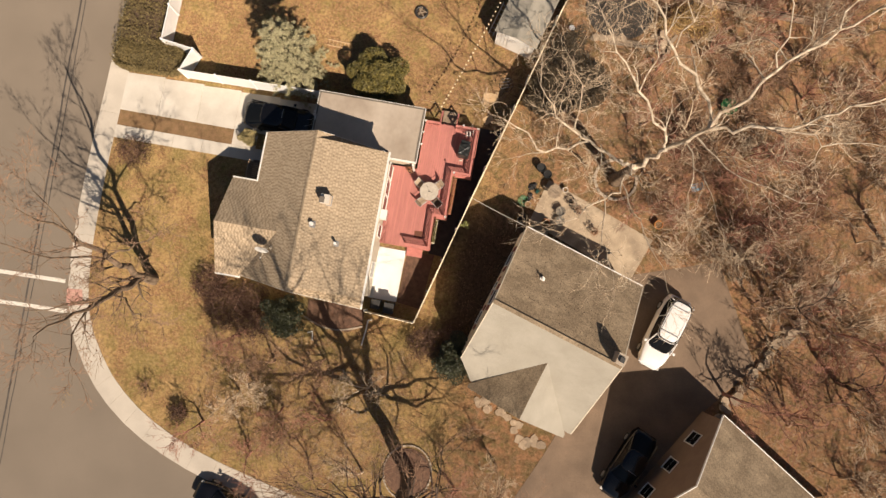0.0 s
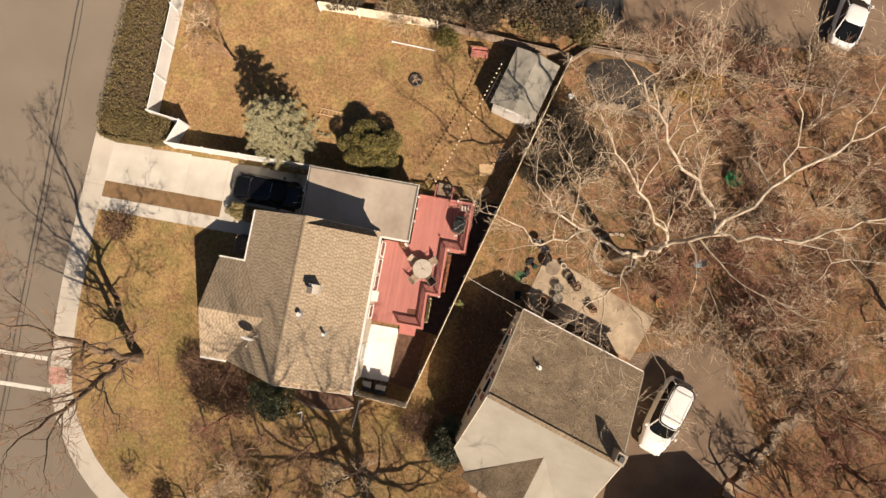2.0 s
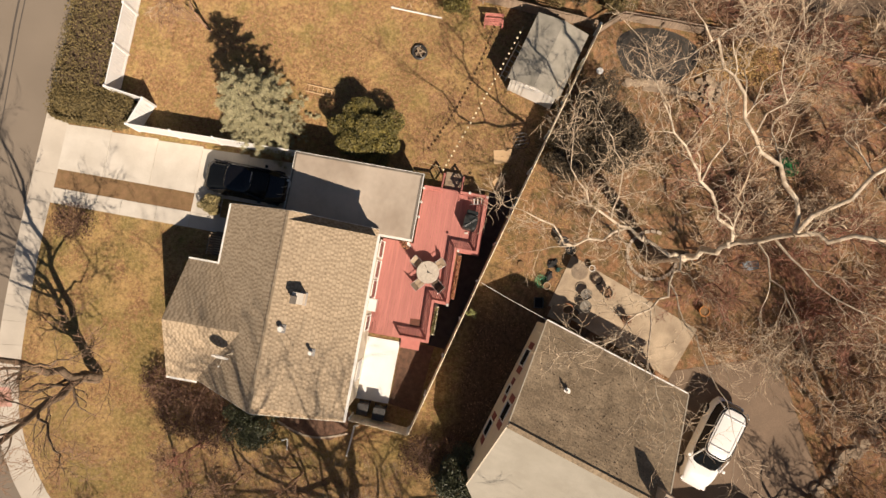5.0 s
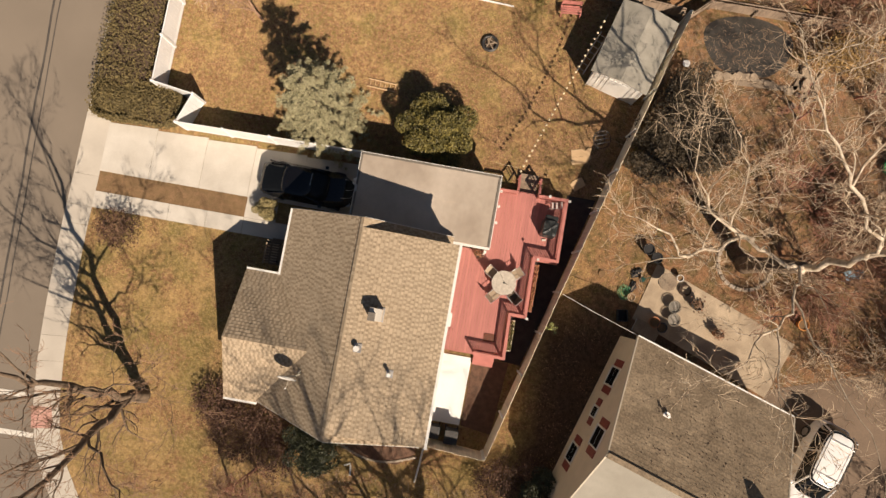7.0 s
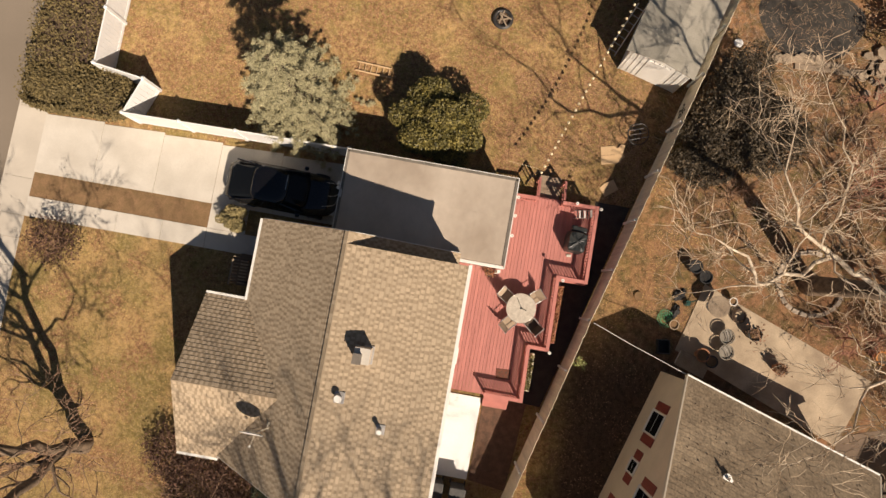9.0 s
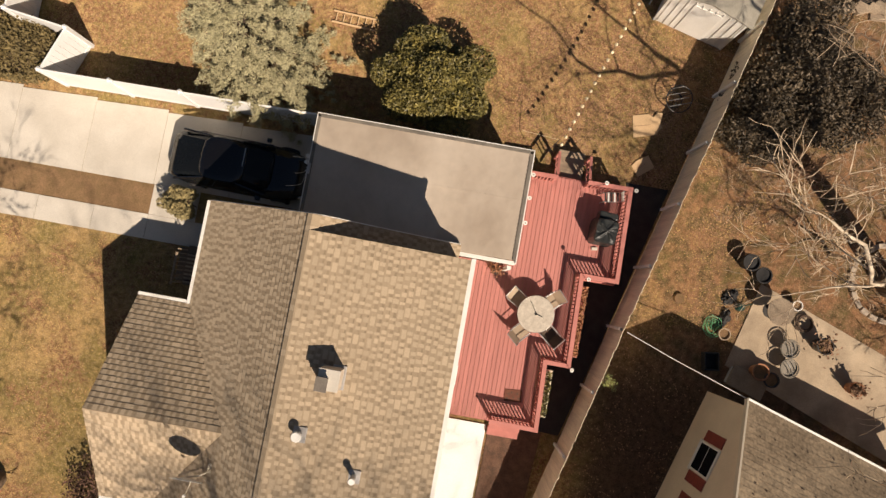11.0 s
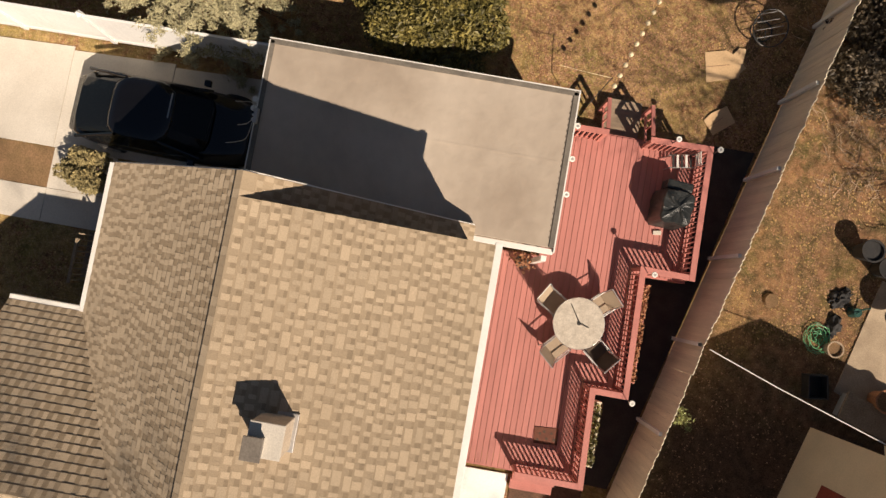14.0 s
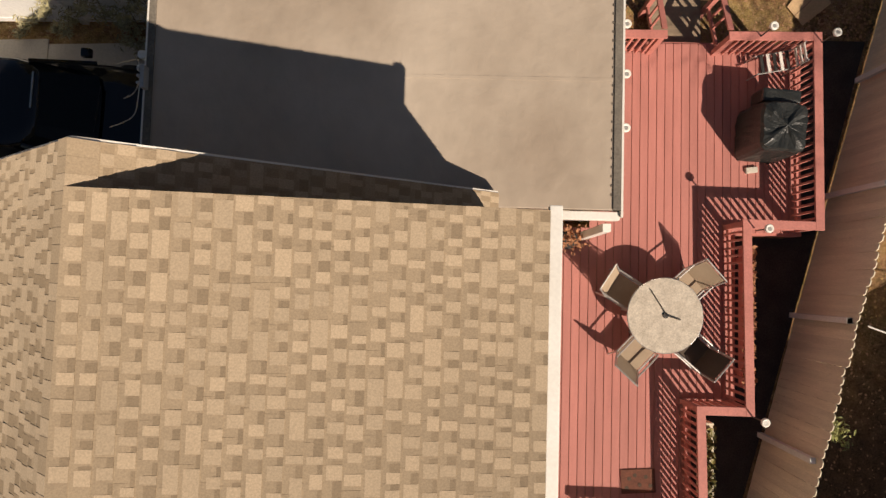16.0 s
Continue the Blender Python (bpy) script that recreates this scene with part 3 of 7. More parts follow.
        if abs(p0[0] - p1[0]) > abs(p0[1] - p1[1]):
            bm = boxed(p0[0], p0[1] - w, p0[2] - 0.06, p1[0], p0[1] + w, p0[2] + 0.05, 0.012)
        else:
            bm = boxed(p0[0] - w, p0[1], p0[2] - 0.06, p0[0] + w, p1[1], p0[2] + 0.05, 0.012)
        part(nm, bm, WHITE, h, "white metal gutter")
    for f, g in ((north_y, 0.012), (south_y, -0.012)):
        for (xa, za), (xb, zb) in (((WEST, EAVE_Z), (RIDGE_X, RIDGE_Z)), ((RIDGE_X, RIDGE_Z), (EAST, EAVE_Z))):
            part("rake_board", slab([(xa, f(xa) + g - 0.012, za - 0.01), (xb, f(xb) + g - 0.012, zb - 0.01), (xb, f(xb) + g + 0.012, zb - 0.01), (xa, f(xa) + g + 0.012, za - 0.01)], 0.16), WHITE, h)
    # ridge caps
    y = north_y(RIDGE_X)
    rng = random.Random(8)
    while y > south_y(RIDGE_X) + 0.1:
        e = max(y - rng.uniform(0.15, 0.18), south_y(RIDGE_X))
        w = 0.14
        lift = 0.03
        d = DORMER_N > y > DORMER_S
        px = PITCH_D if d else PITCH_E
        tilt = 0.003
        bm = bmesh.new()
        v = [bm.verts.new(p) for p in ((RIDGE_X - w, y, RIDGE_Z + lift + tilt - w * PITCH_W * 0.85), (RIDGE_X, y, RIDGE_Z + lift + tilt), (RIDGE_X + w * 1.3, y, RIDGE_Z + lift + tilt - 1.3 * w * px), (RIDGE_X - w, e, RIDGE_Z + lift - w * PITCH_W * 0.85), (RIDGE_X, e, RIDGE_Z + lift), (RIDGE_X + w * 1.3, e, RIDGE_Z + lift - 1.3 * w * px))]
        lo = [bm.verts.new(p.co - Vector((0, 0, 0.02))) for p in v]
        for a in ((0, 1, 4, 3), (1, 2, 5, 4)):
            bm.faces.new([v[i] for i in a])
            bm.faces.new([lo[i] for i in a[::-1]])
        for i, j in ((3, 4), (4, 5), (5, 2), (0, 3), (1, 0), (2, 1)):
            bm.faces.new((v[i], v[j], lo[j], lo[i]))
        part("ridge_cap", bm, (SHINGLE_TAB, SHINGLE, SHINGLE)[rng.randrange(3)], roof)
        y = e + 0.005
    shingle_jobs.extend([
        (roof, SHINGLE, (WEST, EAVE_Z), (RIDGE_X, RIDGE_Z), "x", SOUTH, NORTH, lambda x, y: south_y(x) < y < north_y(x) and not (WING_S < y < WING_N and west_z(x) < WING_Z - PITCH_G * abs(y - WING_Y) + 0.0)),
        (east, SHINGLE, (EAST, EAVE_Z), (RIDGE_X, RIDGE_Z), "x", DORMER_N - 0.1, NORTH, lambda x, y: y < north_y(x)),
        (east, SHINGLE, (EAST, EAVE_Z), (RIDGE_X, RIDGE_Z), "x", SOUTH, DORMER_S + 0.1, lambda x, y: y > south_y(x)),
        (dorm, SHINGLE, (DORMER_X, DORMER_Z + 0.03), (RIDGE_X, RIDGE_Z + 0.03), "x", DORMER_S, DORMER_N, None),
        (wi, SHINGLE, (WING_N, EAVE_Z - 0.05), (WING_Y, WING_Z), "y", WING_W, 0.0, lambda x, y: west_z(x) < WING_Z - PITCH_G * abs(y - WING_Y) + 0.02 and x > WING_TOP + ((WING_W if y > WING_Y else WING_LOW) - WING_TOP) * abs(y - WING_Y) / 3.0),
        (ws, SHINGLE, (WING_S, EAVE_Z - 0.05), (WING_Y, WING_Z), "y", WING_W, 0.0, lambda x, y: west_z(x) < WING_Z - PITCH_G * abs(y - WING_Y) + 0.02 and x > WING_TOP + ((WING_W if y > WING_Y else WING_LOW) - WING_TOP) * abs(y - WING_Y) / 3.0),
    ])
    return h


main_house()


def dz_at(x):
    return RIDGE_Z + 0.03 - PITCH_D * (x - RIDGE_X)


EDGE = surf("weathered_edge", (0.20, 0.175, 0.14), (0.135, 0.118, 0.095), 0.7, 3, 30, 0.25, 0.1)
CAPMETAL = surf("tarnished_cap", (0.17, 0.145, 0.115), (0.12, 0.10, 0.08), 0.6, 4, 30, 0.2, 0.1)


def chimney():
    c = thing("chimney", pose(1.8, -3.24, 0), "pale crowned chimney with square dark metal flue cap", "chimney")
    top = 6.38
    b = dz_at(1.8) - 0.3
    part("shaft", boxed(-0.25, -0.25, b, 0.25, 0.25, top, 0.01), BRICK, c)
    part("crown", boxed(-0.265, -0.26, top, 0.265, 0.26, top + 0.06, 0.015), CONCRETE, c, "white mortar crown")
    f = part("flue", boxed(-0.24, -0.24, top + 0.06, 0.0, 0.05, top + 0.22), STEEL, c, "grey square flue")
    part("flue_cap", boxed(-0.27, -0.27, top + 0.222, 0.03, 0.08, top + 0.25, 0.008), CAPMETAL, f, "dark flat metal cap")
    part("flashing", boxed(-0.31, -0.30, b, 0.31, 0.30, b + 0.31, 0.01), STEEL, c)
    return c


chimney()


def roof_vent(x, y, r, hgt, label):
    z = dz_at(x)
    v = thing("vent_pipe", pose(x, y, z), label, "vent pipe", "roof vents")
    bm = bmesh.new()
    disc(bm, 0, 0, -0.05, hgt, r, 16)
    part("pipe", bm, STEEL, v)
    bm = bmesh.new()
    disc(bm, 0, 0, hgt, hgt + 0.05, r * 1.35, 16, r * 1.1)
    part("cap", bm, WHITE, v)
    part("flashing", boxed(-r - 0.09, -r - 0.09, -0.05, r + 0.09, r + 0.09, 0.03, 0.005), STEEL, v)
    return v


roof_vent(1.25, -4.75, 0.10, 0.28, "pale capped vent pipe on the shingle roof")
roof_vent(2.75, -5.6, 0.07, 0.40, "slim white vent pipe on the shingle roof")


def dish():
    """A round dish that faces south and up, on a bent mast from the main roof."""
    d = thing("satellite_dish", pose(-1.13, -6.43, 4.56), "pale round satellite dish on a bent mast", "satellite dish")
    m = Matrix.Translation((-0.45, -0.2, 0.44)) @ look((0, 0, 0), (0, 0.94, -0.34)).to_3x3().to_4x4()
    n, size = 28, 0.4
    bm = bmesh.new()
    sheets = []
    for back in (0.0, -0.012):
        rings = [[bm.verts.new(m @ Vector((0, 0, back)))]]
        for k in range(1, 6):
            r = size * k / 5
            rings.append([bm.verts.new(m @ Vector((r * math.cos(t) * 1.03, r * math.sin(t), 0.06 * (k / 5) ** 2 + back))) for t in (2 * math.pi * i / n for i in range(n))])
        for i in range(n):
            j = (i + 1) % n
            bm.faces.new((rings[0][0], rings[1][i], rings[1][j]))
            for p, q in zip(rings[1:], rings[2:]):
                bm.faces.new((p[i], q[i], q[j], p[j]))
        sheets.append(rings[-1])
    for i in range(n):
        bm.faces.new((sheets[0][i], sheets[1][i], sheets[1][(i + 1) % n], sheets[0][(i + 1) % n]))
    bmesh.ops.recalc_face_normals(bm, faces=bm.faces)
    part("reflector", bm, WHITE, d, smooth=True)
    part("mast", tube(bmesh.new(), spline([(0, 0, 0), (-0.02, -0.02, 0.3), (-0.18, -0.1, 0.42), (-0.43, -0.16, 0.42)], 0.08), 0.02, 8), SIDING, d)
    part("brace", tube(bmesh.new(), [(-0.16, -0.3, -0.1), (-0.14, -0.1, 0.38)], 0.011, 6), SIDING, d)
    part("feed_arm", tube(bmesh.new(), [(-0.44, -0.32, 0.1), (-0.45, -0.5, 0.12), (-0.46, -0.68, 0.3)], 0.014, 6), SIDING, d)
    part("feed_horn", disc(bmesh.new(), -0.46, -0.7, 0.28, 0.37, 0.035, 12, 0.04), WHITE, d, "white feed horn")
    part("foot", boxed(-0.1, -0.12, -0.07, 0.1, 0.12, 0.03, 0.01), SIDING, d)
    return d


dish()


def flat_annex():
    """The flat-roofed addition between driveway and deck."""
    x0, x1, y0, y1, z = -0.65, 6.15, 0.62, 4.07, 2.5
    a = thing("flat_roof_addition", label="flat roofed addition with grey beige membrane roof", category="building wing")
    part("wall", boxed(x0 + 0.15, y0 + 0.1, 0, x1 - 0.15, y1 - 0.15, z - 0.1), SIDING, a)
    part("garage_door", boxed(x0 + 0.1, 1.3, 0.02, x0 + 0.15, 3.6, 2.1, 0.01), WHITE, a)
    part("roof", boxed(x0, y0, z - 0.14, x1, y1, z, 0.01), MEMBRANE, a, "wrinkled beige membrane roof")
    for p in ((x0 - 0.03, y0, x0 + 0.07, y1), (x1 - 0.09, y0, x1 + 0.02, y1), (x0 - 0.03, y1 - 0.08, x1 + 0.02, y1 + 0.03)):
        part("edge_trim", boxed(p[0], p[1], z - 0.16, p[2], p[3], z + 0.03, 0.008), EDGE, a, "weathered grey roof edge")
    for p in ((x0 - 0.055, y0, x0 - 0.031, y1), (x0 - 0.055, y1 + 0.031, x1 + 0.02, y1 + 0.055)):
        part("drip_edge", boxed(p[0], p[1], z - 0.18, p[2], p[3], z + 0.034, 0.004), WHITE, a, "thin white drip edge")
    for y in (2.52, 2.72):
        lamp = part("security_light", disc(bmesh.new(), x0 - 0.13, y, z - 0.16, z - 0.02, 0.05, 14, 0.065), WHITE, a, "white twin security light")
        part("arm", tube(bmesh.new(), [(x0 - 0.05, 2.62, z - 0.12), (x0 - 0.13, y, z - 0.1)], 0.015, 5), WHITE, lamp)
    part("fascia", boxed(x1 + 0.02, y0 - 0.1, z - 0.24, x1 + 0.05, y1 + 0.055, z + 0.034), WHITE, a)
    part("gutter", boxed(4.35, y0 - 0.14, z - 0.16, x1 + 0.02, y0 - 0.02, z - 0.02, 0.01), WHITE, a)
    part("downspout", boxed(x1 - 0.2, y0 - 0.3, 0.62, x1 - 0.08, y0 - 0.18, z - 0.1, 0.01), WHITE, a)
    part("seam", slab([(x0 + 0.1, 2.45, z + 0.004), (x1 - 0.1, 2.47, z + 0.004), (x1 - 0.1, 2.52, z + 0.004), (x0 + 0.1, 2.5, z + 0.004)], 0.006), MEMBRANE, a)
    for i in range(24):
        y = y0 + 0.2 + i * (y1 - y0 - 0.3) / 24
        part("trim_clip", boxed(x1 - 0.12, y, z + 0.004, x1 - 0.095, y + 0.03, z + 0.012), CAPMETAL, a)
    return a


flat_annex()

# ---- deck ----
DECK_Z, RAIL_H = 0.6, 0.76


def deck():
    d = thing("deck", label="red stained wooden deck with stepped outline", category="deck")
    zones = ((4.45, 6.18, -4.66, 0.55), (6.18, 7.92, -4.66, 3.84), (7.92, 8.66, -2.44, 3.84), (8.66, 9.8, 0.54, 3.84))
    w = 0.1435
    k = int((9.8 - 4.45) / w)
    for i in range(k + 1):
        x = 4.45 + i * w
        c = x + w / 2
        for x0, x1, y0, y1 in zones:
            if x0 <= c < x1:
                part("board", boxed(x + 0.005, y0, DECK_Z - 0.03, x + w - 0.005, y1, DECK_Z, 0.004), DECKRED, d)
    for x0, y0, x1, y1 in ((4.45, -4.70, 7.96, -4.66), (7.92, -4.66, 7.96, -2.48), (7.92, -2.48, 8.70, -2.44), (8.66, -2.44, 8.70, 0.50), (8.66, 0.50, 9.84, 0.54), (9.80, 0.54, 9.84, 3.84), (6.2, 3.84, 9.84, 3.88)):
        part("skirt_board", boxed(x0, y0, 0.3, x1, y1, DECK_Z - 0.032), RAILRED, d)
    for x, y in ((5, -4.4), (7.65, -4.4), (8.45, -2.2), (9.6, 0.8), (9.6, 3.7), (7.75, 3.7), (6.4, 3.7), (7.0, 0.2)):
        part("footing_post", boxed(x - 0.06, y - 0.06, 0, x + 0.06, y + 0.06, DECK_Z - 0.035), RAILRED, d)
    return d


deck()


def railing(pts, z=DECK_Z, z_end=None, label="red stained railing with square balusters along the deck edge", wood=RAILRED):
    r = thing("railing", label=label, category="railing", group="deck railings")
    for j, ((xa, ya), (xb, yb)) in enumerate(zip(pts, pts[1:])):
        L = math.hypot(xb - xa, yb - ya)
        t = math.degrees(math.atan2(yb - ya, xb - xa))
        za, zb = z, z if z_end is None else z_end
        sl = -math.degrees(math.atan2(zb - za, L))
        m = pose(xa, ya, za, 0, 0, t) @ pose(0, 0, 0, 0, sl, 0)
        LL = math.hypot(L, zb - za)
        part("top_rail", boxed(-0.07, -0.07, RAIL_H - 0.035, LL + 0.07, 0.07, RAIL_H + 0.005 * (j % 2), 0.006, m), wood, r)
        part("side_rail", boxed(0, -0.02, RAIL_H - 0.12, LL, 0.02, RAIL_H - 0.037, 0.003, m), wood, r)
        part("bottom_rail", boxed(0, -0.02, 0.07, LL, 0.02, 0.15, 0.003, m), wood, r)
        n = max(2, round(L / 0.125))
        for i in range(1, n):
            x = LL * i / n
            part("baluster", boxed(x - 0.018, -0.055, 0.06, x + 0.018, -0.019, RAIL_H - 0.037, 0, m), wood, r)
    for x, y in pts:
        zz = z if z_end is None or (x, y) == pts[0] else z_end
        part("post", boxed(x - 0.045, y - 0.045, zz - 0.02, x + 0.045, y + 0.045, zz + RAIL_H - 0.037, 0.004), wood, r)
    return r


railing([(6.32, 3.67), (7.16, 3.68)])
railing([(8.3, 3.68), (9.66, 3.7), (9.68, 0.6), (8.52, 0.61), (8.57, -2.37), (7.8, -2.37), (7.86, -4.57), (6.4, -4.56)])


def stair_rail(x):
    """A plain sloping handrail beside the steps."""
    r = thing("stair_rail", pose(x, 3.9, 0), "red stained stair rail beside the deck steps", "railing", "stair rails")
    part("handrail", slab([(-0.045, -0.1, 1.32), (0.045, -0.1, 1.32), (0.045, 0.72, 0.98), (-0.045, 0.72, 0.98)], 0.04), RAILRED, r)
    part("lower_rail", slab([(-0.02, -0.1, 0.78), (0.02, -0.1, 0.78), (0.02, 0.72, 0.44), (-0.02, 0.72, 0.44)], 0.08), RAILRED, r)
    for y in (0.2, 0.42):
        part("baluster", boxed(-0.018, y, 0.68 - 0.415 * y, 0.018, y + 0.036, 1.22 - 0.415 * y), RAILRED, r)
    part("post", boxed(-0.045, 0.66, 0, 0.045, 0.75, 0.98, 0.005), RAILRED, r)
    return r


def steps(name, x0, x1, y0, dy, n, material, label):
    s = thing(name, label=label, category="steps")
    rise = DECK_Z / (n + 1)
    for i in range(n):
        y = y0 + dy * i
        z = DECK_Z - rise * (i + 1)
        part("tread", boxed(x0, min(y, y + dy), z - 0.04, x1, max(y, y + dy), z, 0.006), material, s)
        part("riser", boxed(x0, y + dy * 0.9 if dy > 0 else y + dy, 0, x1, y + dy if dy > 0 else y + dy * 0.9, z - 0.042), material, s)
    return s


steps("deck_steps", 7.28, 8.2, 3.89, 1.0, 1, STEPWOOD, "weathered wooden step platform down to the back lawn")
for x in (7.2, 8.28):
    stair_rail(x)
steps("side_steps", 6.45, 7.5, -4.71, -0.26, 2, RAILRED, "red stained steps down to the side pad")

# ---- fences, hedge ----


def white_fence(pts, h=1.55):
    f = thing("white_fence", label="white vinyl privacy fence with capped posts", category="fence", group="white fences")
    for (xa, ya), (xb, yb) in zip(pts, pts[1:]):
        L = math.hypot(xb - xa, yb - ya)
        m = pose(xa, ya, 0, 0, 0, math.degrees(math.atan2(yb - ya, xb - xa)))
        part("rail", boxed(0, -0.03, h - 0.14, L, 0.03, h, 0.006, m), VINYL, f)
        part("rail", boxed(0, -0.03, 0.05, L, 0.03, 0.2, 0.006, m), VINYL, f)
        n = max(1, round(L / 0.2))
        for i in range(n):
            part("board", boxed(L * i / n + 0.003, -0.018, 0.2, L * (i + 1) / n - 0.003, 0.018, h - 0.14, 0, m), VINYL, f)
        k = max(1, round(L / 2.4))
        for i in range(k + 1):
            p = m @ Vector((L * i / k, 0, 0))
            if (xa, ya) != pts[0] and i == 0:
                continue
            post = part("post", boxed(p.x - 0.065, p.y - 0.065, 0, p.x + 0.065, p.y + 0.065, h + 0.06, 0.005), VINYL, f)
            bm = bmesh.new()
            disc(bm, p.x, p.y, h + 0.06, h + 0.14, 0.1, 4, 0.015)
            part("cap", bm, VINYL, post)
    return f


white_fence([(-11.95, 30), (-11.95, 6.0), (-9.8, 5.7), (-10.35, 4.15), (-0.85, 4.3)])


def wood_fence(pts, h=1.7, label="weathered grey wooden picket fence with dog-eared tops", wood=FENCEWOOD):
    f = thing("wood_fence", label=label, category="fence", group="wooden fences")
    rng = random.Random(11)
    shared = []
    for k in range(5):
        hh = h + (k - 2) * 0.012
        bm = bmesh.new()
        prof = ((-0.0705, 0.03), (0.0705, 0.03), (0.0705, hh - 0.045), (0.035, hh), (-0.035, hh), (-0.0705, hh - 0.045))
        a = [bm.verts.new((x, -0.009, z)) for x, z in prof]
        b = [bm.verts.new((x, 0.009, z)) for x, z in prof]
        bm.faces.new(a)
        bm.faces.new(b[::-1])
        for i in range(6):
            bm.faces.new((a[i], b[i], b[(i + 1) % 6], a[(i + 1) % 6]))
        bmesh.ops.recalc_face_normals(bm, faces=bm.faces)
        me = bpy.data.meshes.new("picket")
        bm.to_mesh(me)
        bm.free()
        me.materials.append(wood)
        shared.append(me)
    for (xa, ya), (xb, yb) in zip(pts, pts[1:]):
        L = math.hypot(xb - xa, yb - ya)
        t = math.degrees(math.atan2(yb - ya, xb - xa))
        m = pose(xa, ya, 0, 0, 0, t)
        n = int(L / 0.142)
        for i in range(n):
            ob = new("picket", shared[rng.randrange(5)])
            ob.parent = f
            ob.matrix_basis = m @ pose(L * (i + 0.5) / n, rng.uniform(-0.003, 0.003), 0, rng.uniform(-0.4, 0.4), rng.uniform(-0.12, 0.12), 0)
        for z in (0.35, 0.95, h - 0.25):
            part("rail", boxed(0, 0.012, z - 0.04, L, 0.05, z + 0.04, 0.004, m), wood, f)
        k = max(1, round(L / 2.4))
        for i in range(k + 1):
            p = m @ Vector((L * i / k, -0.07, 0))
            part("post", boxed(p.x - 0.045, p.y - 0.045, 0, p.x + 0.045, p.y + 0.045, h - 0.12, 0.005), PALEPOST if wood is FENCEWOOD else wood, f)
    return f


wood_fence([(14.3, 14.3), (10.05, -0.9), (7.75, -9.5), (4.55, -9.3)])
wood_fence([(-2.7, 15.2), (5.3, 15.3)], 1.2, "low pale grey wooden fence along the rear yard")
wood_fence([(5.4, 15.3), (14.2, 14.7)], 0.9, "low brown weathered fence behind the shed", BROWNFENCE)
wood_fence([(14.3, 14.3), (15.6, 15.5), (22.8, 15.5), (34.5, 15.3)], 0.8, "low brown weathered fence before the rear lot", BROWNFENCE)


def hedge():
    rng = np.random.default_rng(4)
    h = thing("hedge", label="clipped olive brown hedge beside the road and fence", category="hedge")
    verts, faces = [], []
    zones = (((-15.35, 3.95), (-12.55, 30.0), 30000), ((-15.1, 3.95), (-10.6, 5.95), 11000))
    for (x0, y0), (x1, y1), n in zones:
        p = rng.random((n, 3)) * (x1 - x0, y1 - y0, 0.95) + (x0, y0, 0.15)
        top = rng.random(n) < 0.68
        q = p[~top]
        edge = rng.integers(0, 4, len(q))
        q[edge == 0, 0], q[edge == 1, 0] = x0, x1
        q[edge == 2, 1], q[edge == 3, 1] = y0, y1
        p[~top] = q
        # corners drawn in to a round outline
        r = 0.95
        cx, cy = np.clip(p[:, 0], x0 + r, x1 - r), np.clip(p[:, 1], y0 + r, y1 - r)
        ox, oy = p[:, 0] - cx, p[:, 1] - cy
        far = np.maximum(np.hypot(ox, oy), 1e-6)
        k = np.minimum(1, r / far)
        p[:, 0], p[:, 1] = cx + ox * k, cy + oy * k
        inward = np.clip(r - far * k, 0, r) / r
        p[top, 2] = 1.14 - 0.5 * (1 - inward[top]) ** 2.2
        p[:, 2] += (0.07 * np.sin(p[:, 0] * 3.1 + p[:, 1] * 1.7) + 0.05 * np.sin(p[:, 1] * 4.3)) * top
        p += rng.normal(0, 0.05, p.shape)
        v, f = cards(p, rng.uniform(0.045, 0.095, n), rng, 0.8)
        o = len(verts)
        verts += v
        faces += [[a + o for a in t] for t in f]
    raw("leaves", verts, faces, HEDGE, h)
    bm = bmesh.new()
    prism(bm, [(-15.1, 4.7), (-14.6, 4.25), (-11.3, 4.25), (-10.9, 4.6), (-10.9, 5.3), (-11.4, 5.7), (-12.75, 5.7), (-12.75, 30), (-15.1, 30)], 0, 0.8)
    part("inner_mass", bm, BARK, h)
    return h


hedge()

# ---- trees ----


def branch(bm_list, p, d, length, r, depth, rng, sides=6, bend=0.25, up=0.1, split=(2, 3), shrink=0.72, spread=40, gather=None):
    """Grows one limb and its offshoots into the meshes of bm_list by depth."""
    n = 4 if depth > 1 else 3
    r = max(r, 0.009)
    pts, rad = [Vector(p)], [r]
    d = Vector(d).normalized()
    for i in range(n):
        d = (d + Vector((rng.gauss(0, bend), rng.gauss(0, bend), rng.gauss(0, bend) + up)) * 0.5).normalized()
        pts.append(pts[-1] + d * (length / n))
        rad.append(r * (1 - 0.42 * (i + 1) / n))
    tube(bm_list[min(depth, len(bm_list) - 1)], pts, rad, sides if depth > 2 else (4 if depth > 1 else 3), caps=False)
    if depth <= 0:
        return
    for k in range(rng.randint(*split) + 1):
        i = n if k == 0 else rng.randint(1, n)
        ax = d.orthogonal().normalized()
        ax.rotate(Matrix.Rotation(rng.uniform(0, 2 * math.pi), 3, d))
        nd = d.copy()
        nd.rotate(Matrix.Rotation(radians(rng.uniform(0.4, 1.0) * spread), 3, ax))
        branch(bm_list, pts[i], nd, length * shrink * rng.uniform(0.75, 1.15), rad[i] * (0.78 if k == 0 else 0.6), depth - 1, rng, sides, bend, up, split, shrink, spread)


